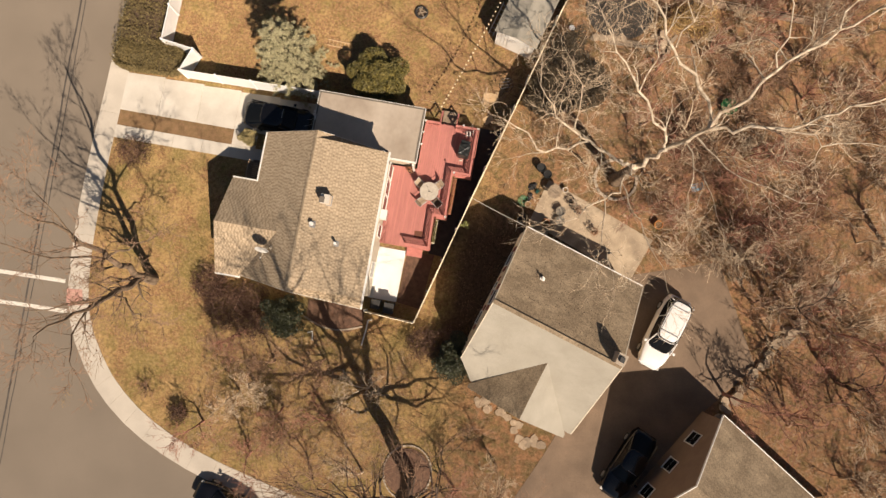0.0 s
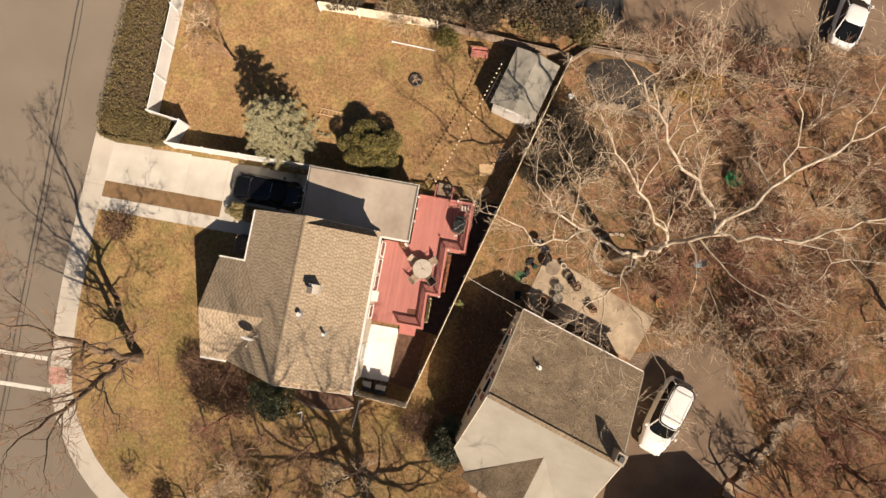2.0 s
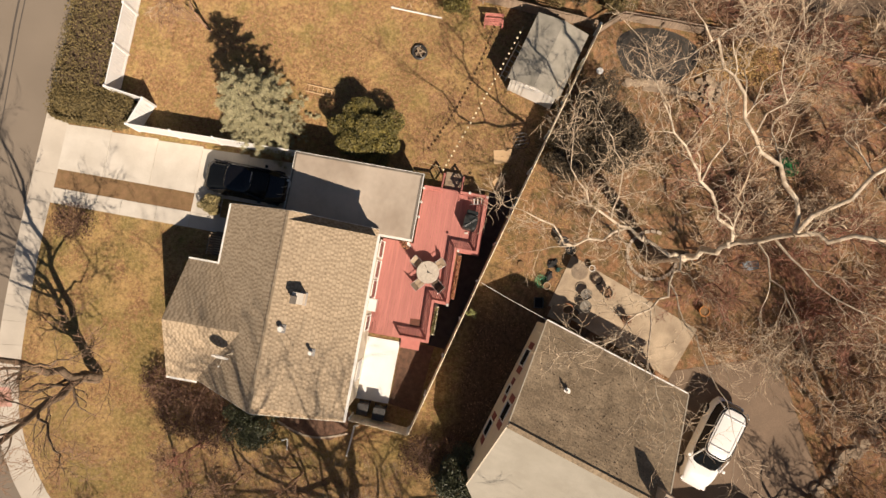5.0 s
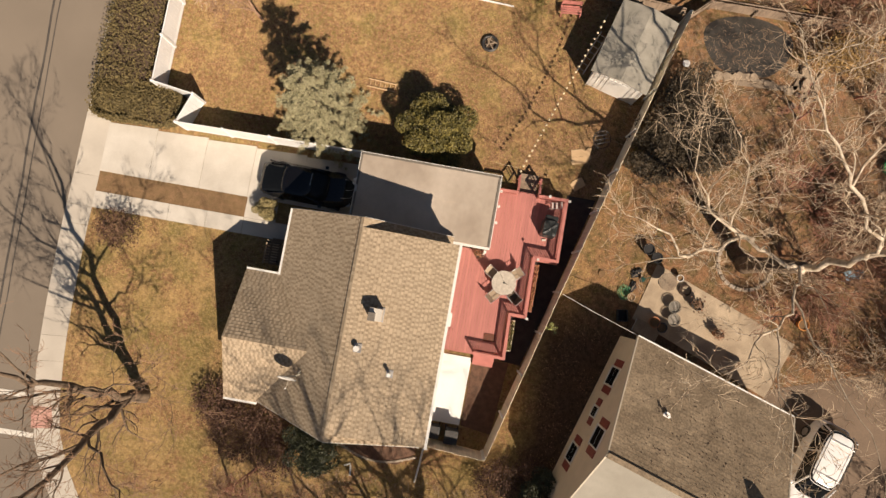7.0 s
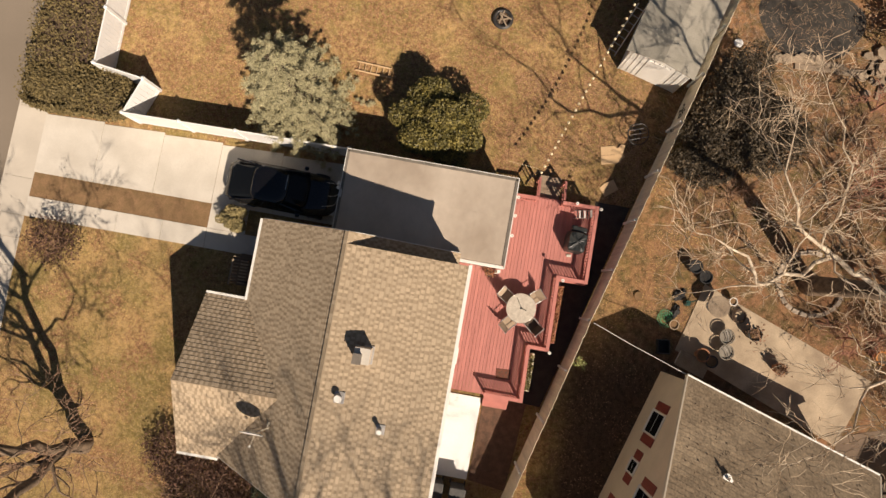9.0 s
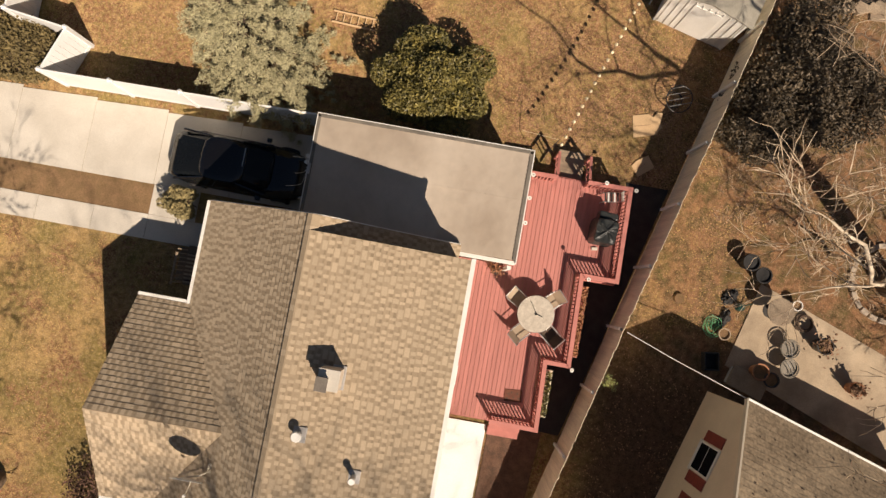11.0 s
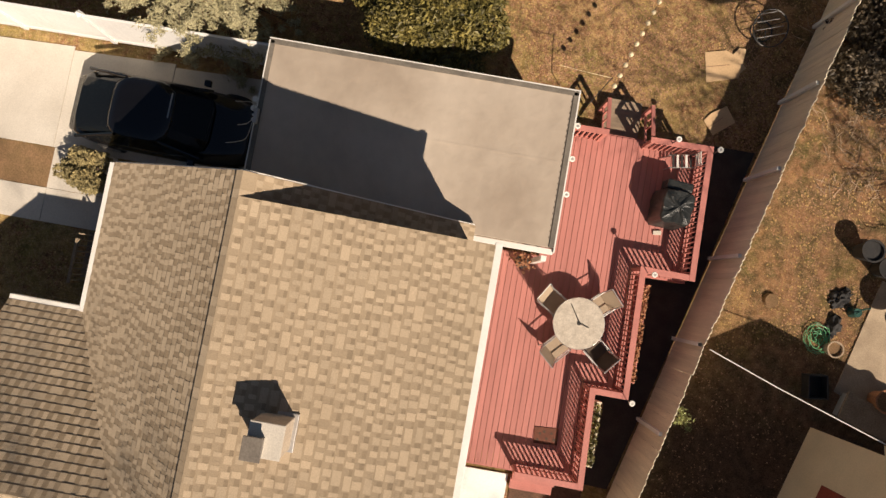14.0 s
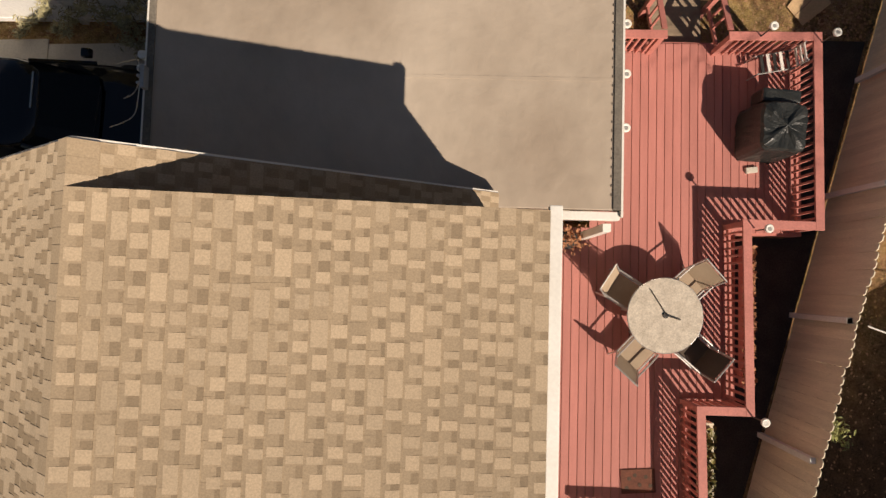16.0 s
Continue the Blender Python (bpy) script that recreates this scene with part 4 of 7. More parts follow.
def bare_tree(x, y, height, seed, trunk=0.22, depth=5, material=BARK, twig=TWIG, label="leafless tree with dark trunk and fine brown twigs", lean=(0, 0), spread=42, split=(2, 3), first=0.33, up=0.12, category="tree", group=""):
    rng = random.Random(seed)
    t = thing("tree", pose(x, y, 0), label, category, group)
    bms = [bmesh.new(), bmesh.new()]
    fat, thin = bms
    order = [thin] * max(2, depth - 3) + [fat] * 5
    branch(order, (0, 0, -0.1), (lean[0], lean[1], 1), height * first, trunk, depth, rng, 7, 0.22, up, split, 0.74, spread)
    part("trunk", fat, material, t, smooth=True)
    part("crown", thin, twig, t)
    return t


def shrub(x, y, r, h, seed, stems=14, material=TWIG, leaf=None, label="leafless brown shrub with fine twigs", leaves=0, group="bare shrubs"):
    rng = random.Random(seed)
    s = thing("shrub", pose(x, y, 0), label, "shrub", group)
    bm = bmesh.new()
    for k in range(stems):
        a = rng.uniform(0, 2 * math.pi)
        d = Vector((math.cos(a) * r, math.sin(a) * r, h)).normalized()
        branch([bm], (rng.uniform(-0.15, 0.15) * r, rng.uniform(-0.15, 0.15) * r, -0.03), d, h * 0.5, 0.018, 2, rng, 4, 0.3, 0.05, (2, 3), 0.7, 48)
    part("stem_mass", bm, material, s)
    if leaves:
        g = np.random.default_rng(seed)
        p = g.normal(size=(leaves, 3))
        p /= np.linalg.norm(p, axis=1)[:, None]
        p *= g.uniform(0.55, 1.05, (leaves, 1)) * (1 + 0.18 * np.sin(p[:, :1] * 7) * np.cos(p[:, 1:2] * 6))
        p = p * (r, r, h * 0.5) + (0, 0, h * 0.52)
        v, f = cards(p, g.uniform(0.03, 0.075, leaves), g, 0.7)
        raw("leaves", v, f, leaf, s)
    return s


def spruce(x, y, height, radius, seed):
    rng = np.random.default_rng(seed)
    t = thing("spruce_tree", pose(x, y, 0), "blue-green spruce tree with dense layered boughs", "spruce")
    bm = bmesh.new()
    tube(bm, [(0, 0, -0.1), (0, 0, height * 0.5), (0, 0, height * 0.97)], [0.16, 0.1, 0.02], 7)
    pts, siz = [], []
    wood = bmesh.new()
    z = 0.4
    while z < height * 0.98:
        f = z / height
        reach = radius * (1 - f) ** 0.55 + 0.08
        n = max(4, int(8 * (1 - f) + 4))
        a0 = rng.uniform(0, 6.28)
        for k in range(n):
            a = a0 + 2 * math.pi * k / n + rng.normal(0, 0.16)
            R = reach * rng.uniform(0.66, 1.12)
            c, s = math.cos(a), math.sin(a)
            tip = -0.16 * R + 0.14
            tube(wood, [(0, 0, z), (c * R * 0.6, s * R * 0.6, z + tip * 0.6), (c * R, s * R, z + tip)], [0.025, 0.014, 0.004], 3, False)
            # tufts sit along the bough and on short side shoots, thickest near the tip
            tufts = int(3 + 4.5 * R)
            for q in range(tufts):
                u = 0.3 + 0.7 * (q + rng.uniform(0, 1)) / tufts
                off = rng.normal(0, 0.17 * R * (1.15 - u) + 0.05)
                cx, cy, cz = c * R * u - s * off, s * R * u + c * off, z + tip * u + 0.04
                m = int(rng.uniform(52, 84))
                r = rng.uniform(0.09, 0.15)
                p = rng.normal(0, 0.5, (m, 3)) * (r, r, r * 0.6)
                pts.append(p + (cx + c * 0.05, cy + s * 0.05, cz))
                siz.append(rng.uniform(0.017, 0.031, m))
        z += 0.26 + 0.18 * (1 - f)
    part("trunk", bm, BARK, t)
    part("bough", wood, BARK, t)
    p = np.concatenate(pts)
    v, f = cards(p, np.concatenate(siz), rng, 0.6, 4.6)
    raw("crown", v, f, SPRUCE, t)
    return t


spruce(-3.1, 5.88, 6.5, 2.7, 21)


def leafy(x, y, rx, ry, h, seed, n, material, label, size=(0.035, 0.085)):
    g = np.random.default_rng(seed)
    t = thing("evergreen_bush", pose(x, y, 0), label, "bush")
    lumps = g.normal(size=(26, 3))
    lumps /= np.linalg.norm(lumps, axis=1)[:, None]
    lumps[:, 2] = np.abs(lumps[:, 2])
    centre = lumps * g.uniform(0.45, 0.95, (26, 1)) * (rx, ry, h * 0.55) + (0, 0, h * 0.35)
    which = g.integers(0, 26, n)
    q = g.normal(size=(n, 3))
    q /= np.linalg.norm(q, axis=1)[:, None]
    p = centre[which] + q * g.uniform(0.75, 1.08, (n, 1)) * (0.36 * rx, 0.36 * ry, 0.24 * h)
    p[:, 2] = np.maximum(p[:, 2], 0.05)
    v, f = cards(p, g.uniform(*size, n), g, 0.6, 1.9)
    raw("crown", v, f, material, t)
    bm = bmesh.new()
    rr = random.Random(seed)
    for k in range(7):
        a = rr.uniform(0, 6.28)
        branch([bm], (0, 0, -0.05), (math.cos(a) * 0.6, math.sin(a) * 0.6, 1), h * 0.5, 0.05, 1, rr, 5)
    part("stem_mass", bm, BARK, t)
    return t


leafy(2.75, 6.15, 2.0, 1.65, 2.5, 31, 46000, LEAF, "dense olive green broadleaf bush behind the addition")
leafy(11.0, -11.3, 1.45, 1.45, 2.3, 32, 14000, DARKLEAF, "dark green evergreen bush beside the wooden fence")
leafy(-0.75, -10.6, 1.5, 1.2, 1.9, 33, 11000, DARKLEAF, "dark green evergreen bush before the house gable")
leafy(-5.3, 0.7, 0.62, 0.58, 1.1, 34, 7000, DRYBUSH, "pale straw-green bush at the end of the front walk", (0.025, 0.06))
leafy(14.7, 9.6, 1.4, 2.2, 2.6, 35, 11000, DIMLEAF, "dark brown-green evergreen beyond the wooden fence")




def limbed_tree(x, y, limbs, seed, label, bark=BARK, twig=TWIG, depth=4, chance=0.6, shoot=(1.5, 2.6), rise=0.08, every=0.85, thick=0.55):
    """A bare tree whose main limbs follow given lines; every limb is (radius at its start, at its end, points)."""
    rng = random.Random(seed)
    t = thing("tree", pose(x, y, 0), label, "tree")
    fat, thin = bmesh.new(), bmesh.new()
    order = [thin, thin, fat, fat, fat]
    for r0, r1, line in limbs:
        pts = spline(line, every)
        pts = [p + Vector((rng.gauss(0, 0.1), rng.gauss(0, 0.1), rng.gauss(0, 0.06))) * (0 < i < len(pts) - 1) for i, p in enumerate(pts)]
        n = len(pts) - 1
        rad = [r0 + (r1 - r0) * i / n for i in range(n + 1)]
        tube(fat, pts, rad, 8, False)
        for i in range(1, n + 1):
            if r0 > 0.3 and pts[i].z < 4:
                continue
            for k in range(2):
                if rng.random() < chance or i == n:
                    d = (pts[i] - pts[i - 1]).normalized()
                    ax = d.orthogonal().normalized()
                    ax.rotate(Matrix.Rotation(rng.uniform(0, 6.28), 3, d))
                    d.rotate(Matrix.Rotation(radians(rng.uniform(35, 75) if i < n else 14), 3, ax))
                    branch(order, pts[i], d, rng.uniform(*shoot), min(rad[i] * thick, 0.085), depth - 1, rng, 6, 0.36, rise, (2, 3), 0.70, 46)
    part("trunk", fat, bark, t, smooth=True)
    part("crown", thin, twig, t)
    return t


limbed_tree(-9.8, -9.65, (
    (0.33, 0.27, [(0, 0, -0.1), (0, 0, 0.8), (0.0, 0.05, 1.4)]),
    (0.23, 0.03, [(0, 0.05, 1.1), (-0.15, 0.45, 3.2), (-0.4, 1.15, 6.0), (-0.75, 2.0, 9.0), (-1.0, 2.6, 12.0)]),
    (0.23, 0.03, [(0, 0.05, 1.1), (0.15, -0.5, 3.2), (0.45, -1.2, 6.0), (0.75, -2.0, 9.0), (1.0, -2.8, 12.0)]),
    (0.075, 0.02, [(-0.3, 0.9, 5.0), (-1.6, 0.9, 6.4), (-3.0, 0.6, 7.8), (-4.2, 0.9, 9.0)]),
    (0.07, 0.02, [(-0.3, 0.9, 5.4), (1.0, 1.6, 6.6), (2.4, 1.9, 7.6), (3.6, 2.6, 8.6)]),
    (0.075, 0.02, [(0.35, -1.0, 5.0), (1.6, -1.0, 6.4), (3.0, -1.5, 7.6), (4.0, -1.6, 8.8)]),
    (0.07, 0.02, [(0.4, -1.1, 5.6), (-1.0, -1.9, 7.0), (-2.4, -2.4, 8.2)]),
    (0.06, 0.02, [(-0.6, 1.6, 7.6), (-1.4, 2.8, 8.8), (-2.0, 3.8, 10.2)]),
    (0.06, 0.02, [(0.6, -1.6, 7.6), (0.9, -3.0, 8.8), (1.6, -4.2, 10.0)]),
), 41, "leafless street tree with forked dark trunk on the front lawn", bark=LOWBARK, chance=0.6, shoot=(0.9, 1.7), thick=0.4)
limbed_tree(9.1, -19.2, (
    (0.50, 0.36, [(0, 0, -0.1), (0.05, 0, 2.5), (-0.05, 0.05, 5.2)]),
    (0.30, 0.06, [(-0.05, 0.05, 5.0), (-0.1, 0.3, 8.0), (-0.5, 0.5, 11.0), (-1.0, 0.8, 14.5), (-1.3, 1.0, 17.5)]),
    (0.28, 0.06, [(-0.05, 0.05, 5.0), (0.9, 0.0, 7.2), (2.0, 0.2, 9.6), (3.4, 0.2, 12.6), (4.4, 0.4, 16.0)]),
    (0.16, 0.04, [(-0.05, 0.05, 5.4), (-2.0, 0.1, 6.2), (-4.2, 0.0, 6.9), (-5.8, 0.6, 7.6)]),
    (0.15, 0.04, [(-0.1, 0.2, 7.2), (-1.6, -1.2, 7.8), (-3.6, -2.2, 8.2), (-5.4, -3.0, 8.8)]),
    (0.14, 0.04, [(-0.1, 0.3, 8.2), (-1.6, 0.6, 9.4), (-3.4, 0.4, 10.4), (-4.4, 0.8, 11.6)]),
    (0.16, 0.04, [(0.3, 0, 5.6), (2.2, -0.2, 6.2), (4.2, 0.3, 6.7), (5.6, 0.2, 7.2)]),
    (0.14, 0.04, [(0.5, 0, 6.2), (2.6, -1.2, 6.8), (4.8, -1.9, 7.4), (6.4, -2.0, 8.2)]),
    (0.13, 0.04, [(0.0, 0.1, 5.8), (-0.4, -1.8, 7.0), (-0.2, -3.6, 8.4)]),
    (0.13, 0.04, [(1.4, 0.1, 8.4), (1.6, 1.6, 9.6), (1.4, 3.0, 11.0)]),
    (0.09, 0.03, [(-0.7, 0.6, 12.4), (0.4, 1.4, 14.0), (1.2, 2.0, 15.8)]),
    (0.09, 0.03, [(-0.9, 0.7, 13.4), (-2.2, 0.4, 15.0), (-3.2, 0.6, 16.4)]),
    (0.12, 0.04, [(-0.4, 0.5, 10.0), (-1.6, 1.6, 11.2), (-2.8, 2.4, 12.8)]),
    (0.11, 0.04, [(2.2, 0.2, 10.0), (3.8, 0.8, 10.8), (5.2, 0.8, 12.0)]),
), 42, "large leafless tree standing in a brick edged bed", chance=0.5)



def young_bush(x, y, h, seed):
    """A few upright stems, each with whorls of long narrow leaves."""
    g = np.random.default_rng(seed)
    t = thing("young_shrub", pose(x, y, 0), "small yellow-green leafy shrub beside the wooden fence", "shrub")
    pts = []
    for k in range(7):
        a, r = g.uniform(0, 6.28), g.uniform(0.05, 0.26)
        tip = (math.cos(a) * r, math.sin(a) * r, h * g.uniform(0.8, 1.0))
        part("stem", tube(bmesh.new(), [(tip[0] * 0.2, tip[1] * 0.2, -0.02), (tip[0] * 0.7, tip[1] * 0.7, tip[2] * 0.6), tip], [0.012, 0.009, 0.004], 5), TWIG, t)
        pts.append(g.normal(0, 0.055, (26, 3)) + tip)
    v, f = cards(np.concatenate(pts), g.uniform(0.022, 0.036, 182), g, 0.4, 3.6)
    raw("foliage", v, f, YOUNGLEAF, t)
    return t


YOUNGLEAF = surf("yellow_green_leaf", (0.36, 0.36, 0.13), (0.24, 0.26, 0.08), 0.5, 4, 20, 0.2, 0, island=0.4)
young_bush(9.95, -2.7, 1.3, 64)

# ---- neighbour's house ----
NB = pose(12.7, -7.4, 0, 0, 0, -17.5)


def shingle_rows(bm, p0, p1, q0, q1, step=0.2, lift=0.012):
    """Lapped courses over a slope: p0-p1 is its eave, q0-q1 its top edge."""
    p0, p1, q0, q1 = (Vector(v) for v in (p0, p1, q0, q1))
    n = max(2, int(((q0 + q1) / 2 - (p0 + p1) / 2).length / step))
    for i in range(n):
        a, b = i / n, (i + 1) / n
        l0, l1, u0, u1 = p0.lerp(q0, a), p1.lerp(q1, a), p0.lerp(q0, b), p1.lerp(q1, b)
        up = Vector((0, 0, lift))
        k = max(1, int((l1 - l0).length / 0.33))
        for j in range(k):
            s, e = j / k, (j + 1) / k
            v = [bm.verts.new(w) for w in (l0.lerp(l1, s) + up, l0.lerp(l1, e) + up, u0.lerp(u1, e) + up * 0.15, u0.lerp(u1, s) + up * 0.15, l0.lerp(l1, s), l0.lerp(l1, e))]
            bm.faces.new(v[:4])
            bm.faces.new((v[4], v[5], v[1], v[0]))


def neighbour_house():
    h = thing("neighbour_house", NB, "low tan house with weathered shingle roof and shuttered windows", "house")
    E_, R_, V_, U_ = 2.6, 5.75, 5.2, 7.6
    bm = bmesh.new()
    a = [bm.verts.new((u, v, z)) for u in (-0.48, -0.28) for v, z in ((-3.7, 0), (V_ - 0.2, 0), (V_ - 0.2, E_ - 0.02), (0, R_ - 0.12), (-3.7, E_ + 0.64))]
    bm.faces.new(a[:5])
    bm.faces.new(a[5:][::-1])
    for i in range(5):
        bm.faces.new((a[i], a[(i + 1) % 5], a[5 + (i + 1) % 5], a[5 + i]))
    part("gable_wall", bm, WALLSHADE, h, "tan gable wall")
    part("wall", boxed(-0.28, V_ - 0.4, 0, U_ - 0.3, V_ - 0.2, E_ - 0.02), WALLSHADE, h)
    part("wall", boxed(U_ - 0.5, -4.6, 0, U_ - 0.3, V_ - 0.4, E_ - 0.02), WALLSHADE, h)
    part("wall", boxed(0.9, -4.8, 0, U_ - 0.5, -4.6, E_), WALLSHADE, h)
    part("wall", boxed(-0.28, -3.7, 0, 0.9, -3.6, E_), WALLSHADE, h)
    part("wall", boxed(0.9, -4.6, 0, 1.1, -3.6, E_), WALLSHADE, h)
    # sunlit and shaded slopes are told apart by two shingle colours
    north = part("roof", slab([(-0.5, V_, E_), (-0.5, 0, R_), (U_, 0, R_), (U_, V_, E_)], 0.12), SHINGLE_GREY, h, "weathered shingles toned darker for the shaded slopes")
    south = part("roof", slab([(-0.5, 0, R_), (-0.5, -3.9, E_ + 0.67), (U_ * 0.1, -4.95, E_), (U_, -4.95, E_), (U_, 0, R_)], 0.12), SHINGLE_SUNLIT, h, "shingles toned lighter for the sunlit slopes")
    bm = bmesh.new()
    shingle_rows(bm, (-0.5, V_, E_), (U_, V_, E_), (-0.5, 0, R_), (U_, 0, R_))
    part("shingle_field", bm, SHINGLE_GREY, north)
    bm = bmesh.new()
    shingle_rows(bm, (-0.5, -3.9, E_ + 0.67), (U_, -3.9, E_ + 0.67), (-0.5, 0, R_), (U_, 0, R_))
    part("shingle_field", bm, SHINGLE_SUNLIT, south)
    apex, peak = (4.0, -1.7, 4.66), (4.0, -5.35, 4.66)
    for p, mat, lab in (((0.7, -5.1, E_), SHINGLE_GREY, "weathered shingles toned darker for the shaded slopes"), ((7.3, -5.1, E_), SHINGLE_SUNLIT, "shingles toned lighter for the sunlit slopes")):
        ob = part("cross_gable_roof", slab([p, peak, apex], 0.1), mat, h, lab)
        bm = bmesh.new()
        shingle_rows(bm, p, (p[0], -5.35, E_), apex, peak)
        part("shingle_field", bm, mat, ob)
    bm = bmesh.new()
    a = [bm.verts.new((u, v, z)) for v in (-4.85, -5.0) for u, z in ((1.1, 0), (6.9, 0), (6.9, 2.6), (4.0, 4.5), (1.1, 2.6))]
    bm.faces.new(a[:5])
    bm.faces.new(a[5:][::-1])
    for i in range(5):
        bm.faces.new((a[i], a[(i + 1) % 5], a[5 + (i + 1) % 5], a[5 + i]))
    part("cross_gable_wall", bm, WALLSHADE, h)
    for p, q in (((-0.5, V_, E_), (-0.5, 0, R_)), ((-0.5, 0, R_), (-0.5, -3.9, E_ + 0.67)), ((U_ + 0.03, V_, E_), (U_ + 0.03, 0, R_)), ((U_ + 0.03, 0, R_), (U_ + 0.03, -4.95, E_))):
        part("rake_board", slab([(p[0] - 0.03, p[1], p[2] + 0.02), (q[0] - 0.03, q[1], q[2] + 0.02), (q[0] + 0.03, q[1], q[2] + 0.02), (p[0] + 0.03, p[1], p[2] + 0.02)], 0.17), SIDING, h)
    part("gutter", boxed(-0.5, V_, E_ - 0.1, U_, V_ + 0.07, E_ + 0.01, 0.01), WHITE, h)
    part("ridge_cap", boxed(-0.5, -0.12, R_ - 0.02, U_, 0.12, R_ + 0.03, 0.02), SHINGLE_GREY, h)
    for v, z, w, t in ((2.96, 1.86, 0.85, 1.1), (1.07, 1.78, 0.45, 0.6), (0.25, 3.75, 0.85, 1.1), (-1.2, 1.5, 0.8, 1.0)):
        window_unit(h, -0.48, v, z, w, t, 180, REDSHUTTER)
    g = np.random.default_rng(6)
    u, v = g.normal(3.2, 2.0, 420), g.uniform(0.2, 5.0, 420)
    u = np.where(g.random(420) < 0.5, u, 1.4 + 0.5 * g.normal(size=420) + (g.integers(0, 4, 420) * 1.4))
    ok = (u > -0.4) & (u < U_ - 0.1)
    spots = np.stack([u, v, R_ - (R_ - E_) * v / V_ + 0.025], 1)[ok]
    vv, ff = cards(spots, g.uniform(0.02, 0.075, len(spots)), g, 0.05, 1.2, True)
    vv = [(a, b, R_ - (R_ - E_) * b / V_ + 0.022) for a, b, c in vv]
    raw("moss", vv, ff, BARK, north, "dark moss clumps")["kind"] = "stuff"
    ch = part("chimney", boxed(6.95, 0.05, 2.5, 7.5, 0.7, 6.4, 0.01), BRICK, h, "pale brick end chimney")
    part("flue", boxed(7.08, 0.22, 6.4, 7.36, 0.52, 6.52, 0.01), DARKMETAL, ch)
    bm = bmesh.new()
    disc(bm, 1.6, 2.55, 4.05, 4.55, 0.06, 12)
    disc(bm, 1.6, 2.55, 4.2, 4.26, 0.16, 12)
    part("vent_pipe", bm, WHITE, h, "white roof vent pipe")
    return h


neighbour_house()


def far_house(m):
    h = thing("corner_house", m, "brown gable house with grey shingle roof across the drive", "house")
    L, W, E_, R_ = 12.0, 9.0, 2.7, 5.7
    for u0, u1 in ((0.06, 0.26), (L - 0.5, L - 0.3)):
        bm = bmesh.new()
        a = [bm.verts.new((u, v, z)) for u in (u0, u1) for v, z in ((0.3, 0), (W - 0.3, 0), (W - 0.3, E_), (W / 2, R_ - 0.12), (0.3, E_))]
        bm.faces.new(a[:5])
        bm.faces.new(a[5:][::-1])
        for i in range(5):
            bm.faces.new((a[i], a[(i + 1) % 5], a[5 + (i + 1) % 5], a[5 + i]))
        part("gable_wall", bm, BROWNWALL, h)
    part("wall", boxed(0.26, 0.3, 0, L - 0.5, 0.5, E_), BROWNWALL, h)
    part("wall", boxed(0.26, W - 0.5, 0, L - 0.5, W - 0.3, E_), BROWNWALL, h)
    for v in (0.0, W):
        ob = part("roof", slab([(0, v, E_), (L, v, E_), (L, W / 2, R_), (0, W / 2, R_)], 0.12), SHINGLE_GREY, h)
        bm = bmesh.new()
        shingle_rows(bm, (0, v, E_), (L, v, E_), (0, W / 2, R_), (L, W / 2, R_))
        part("shingle_field", bm, SHINGLE_GREY, ob)
        part("gutter", boxed(0, v - 0.05, E_ - 0.1, L, v + 0.05, E_ + 0.02, 0.01), WHITE, h)
        part("rake_board", slab([(-0.05, v, E_ + 0.02), (-0.05, W / 2, R_ + 0.02), (0.0, W / 2, R_ + 0.02), (0.0, v, E_ + 0.02)], 0.17), WHITE, h)
    for v in (2.4, 4.6, 6.8):
        window_unit(h, 0.06, v, 1.6, 0.8, 1.1, 180)
    part("chimney", boxed(4.2, 4.0, 3, 4.8, 4.7, 6.7, 0.01), BRICK, h)
    return h


# local x runs along the eave, local y along the gable wall
far_house(Matrix.Translation((22.65, -19.2, 0)) @ Matrix.Rotation(radians(-33), 4, "Z"))


def shed():
    m = pose(11.62, 11.75, 0, 0, 0, -15)
    s = thing("shed", m, "small garden shed with grey sheet roof", "shed")
    part("wall", boxed(-1.3, -1.9, 0, 1.3, 1.9, 1.95), WHITE, s)
    for k in (-1, 1):
        part("roof", slab([(k * 1.5, -1.98, 1.98), (k * 1.5, 2.05, 1.98), (0, 2.05, 2.3), (0, -1.98, 2.3)], 0.05), STEELROOF, s)
    gable = bmesh.new()
    prism_z = [gable.verts.new((x, y, z)) for y in (-1.9, -1.84) for x, z in ((-1.3, 1.94), (1.3, 1.94), (0, 2.24))]
    for q in ((0, 1, 2), (5, 4, 3), (0, 3, 4, 1), (1, 4, 5, 2), (2, 5, 3, 0)):
        gable.faces.new([prism_z[k] for k in q])
    part("gable_panel", gable, WHITE, s)
    for k in range(11):
        part("siding_seam", boxed(-1.2 + 0.24 * k, -1.925, 0.03, -1.17 + 0.24 * k, -1.902, 1.93), WHITE, s)
    for x in (-1.3, 1.3):
        part("corner_trim", boxed(x - 0.03, -1.93, 0, x + 0.03, -1.87, 1.9), WHITE, s)
    part("door", boxed(-0.5, -1.93, 0.05, 0.5, -1.9, 1.8, 0.01), WHITE, s)
    return s


STEELROOF = surf("grey_sheet_roof", (0.36, 0.33, 0.27), (0.27, 0.25, 0.20), 0.8, 1.5, 30, 0.12, 0.15)
shed()

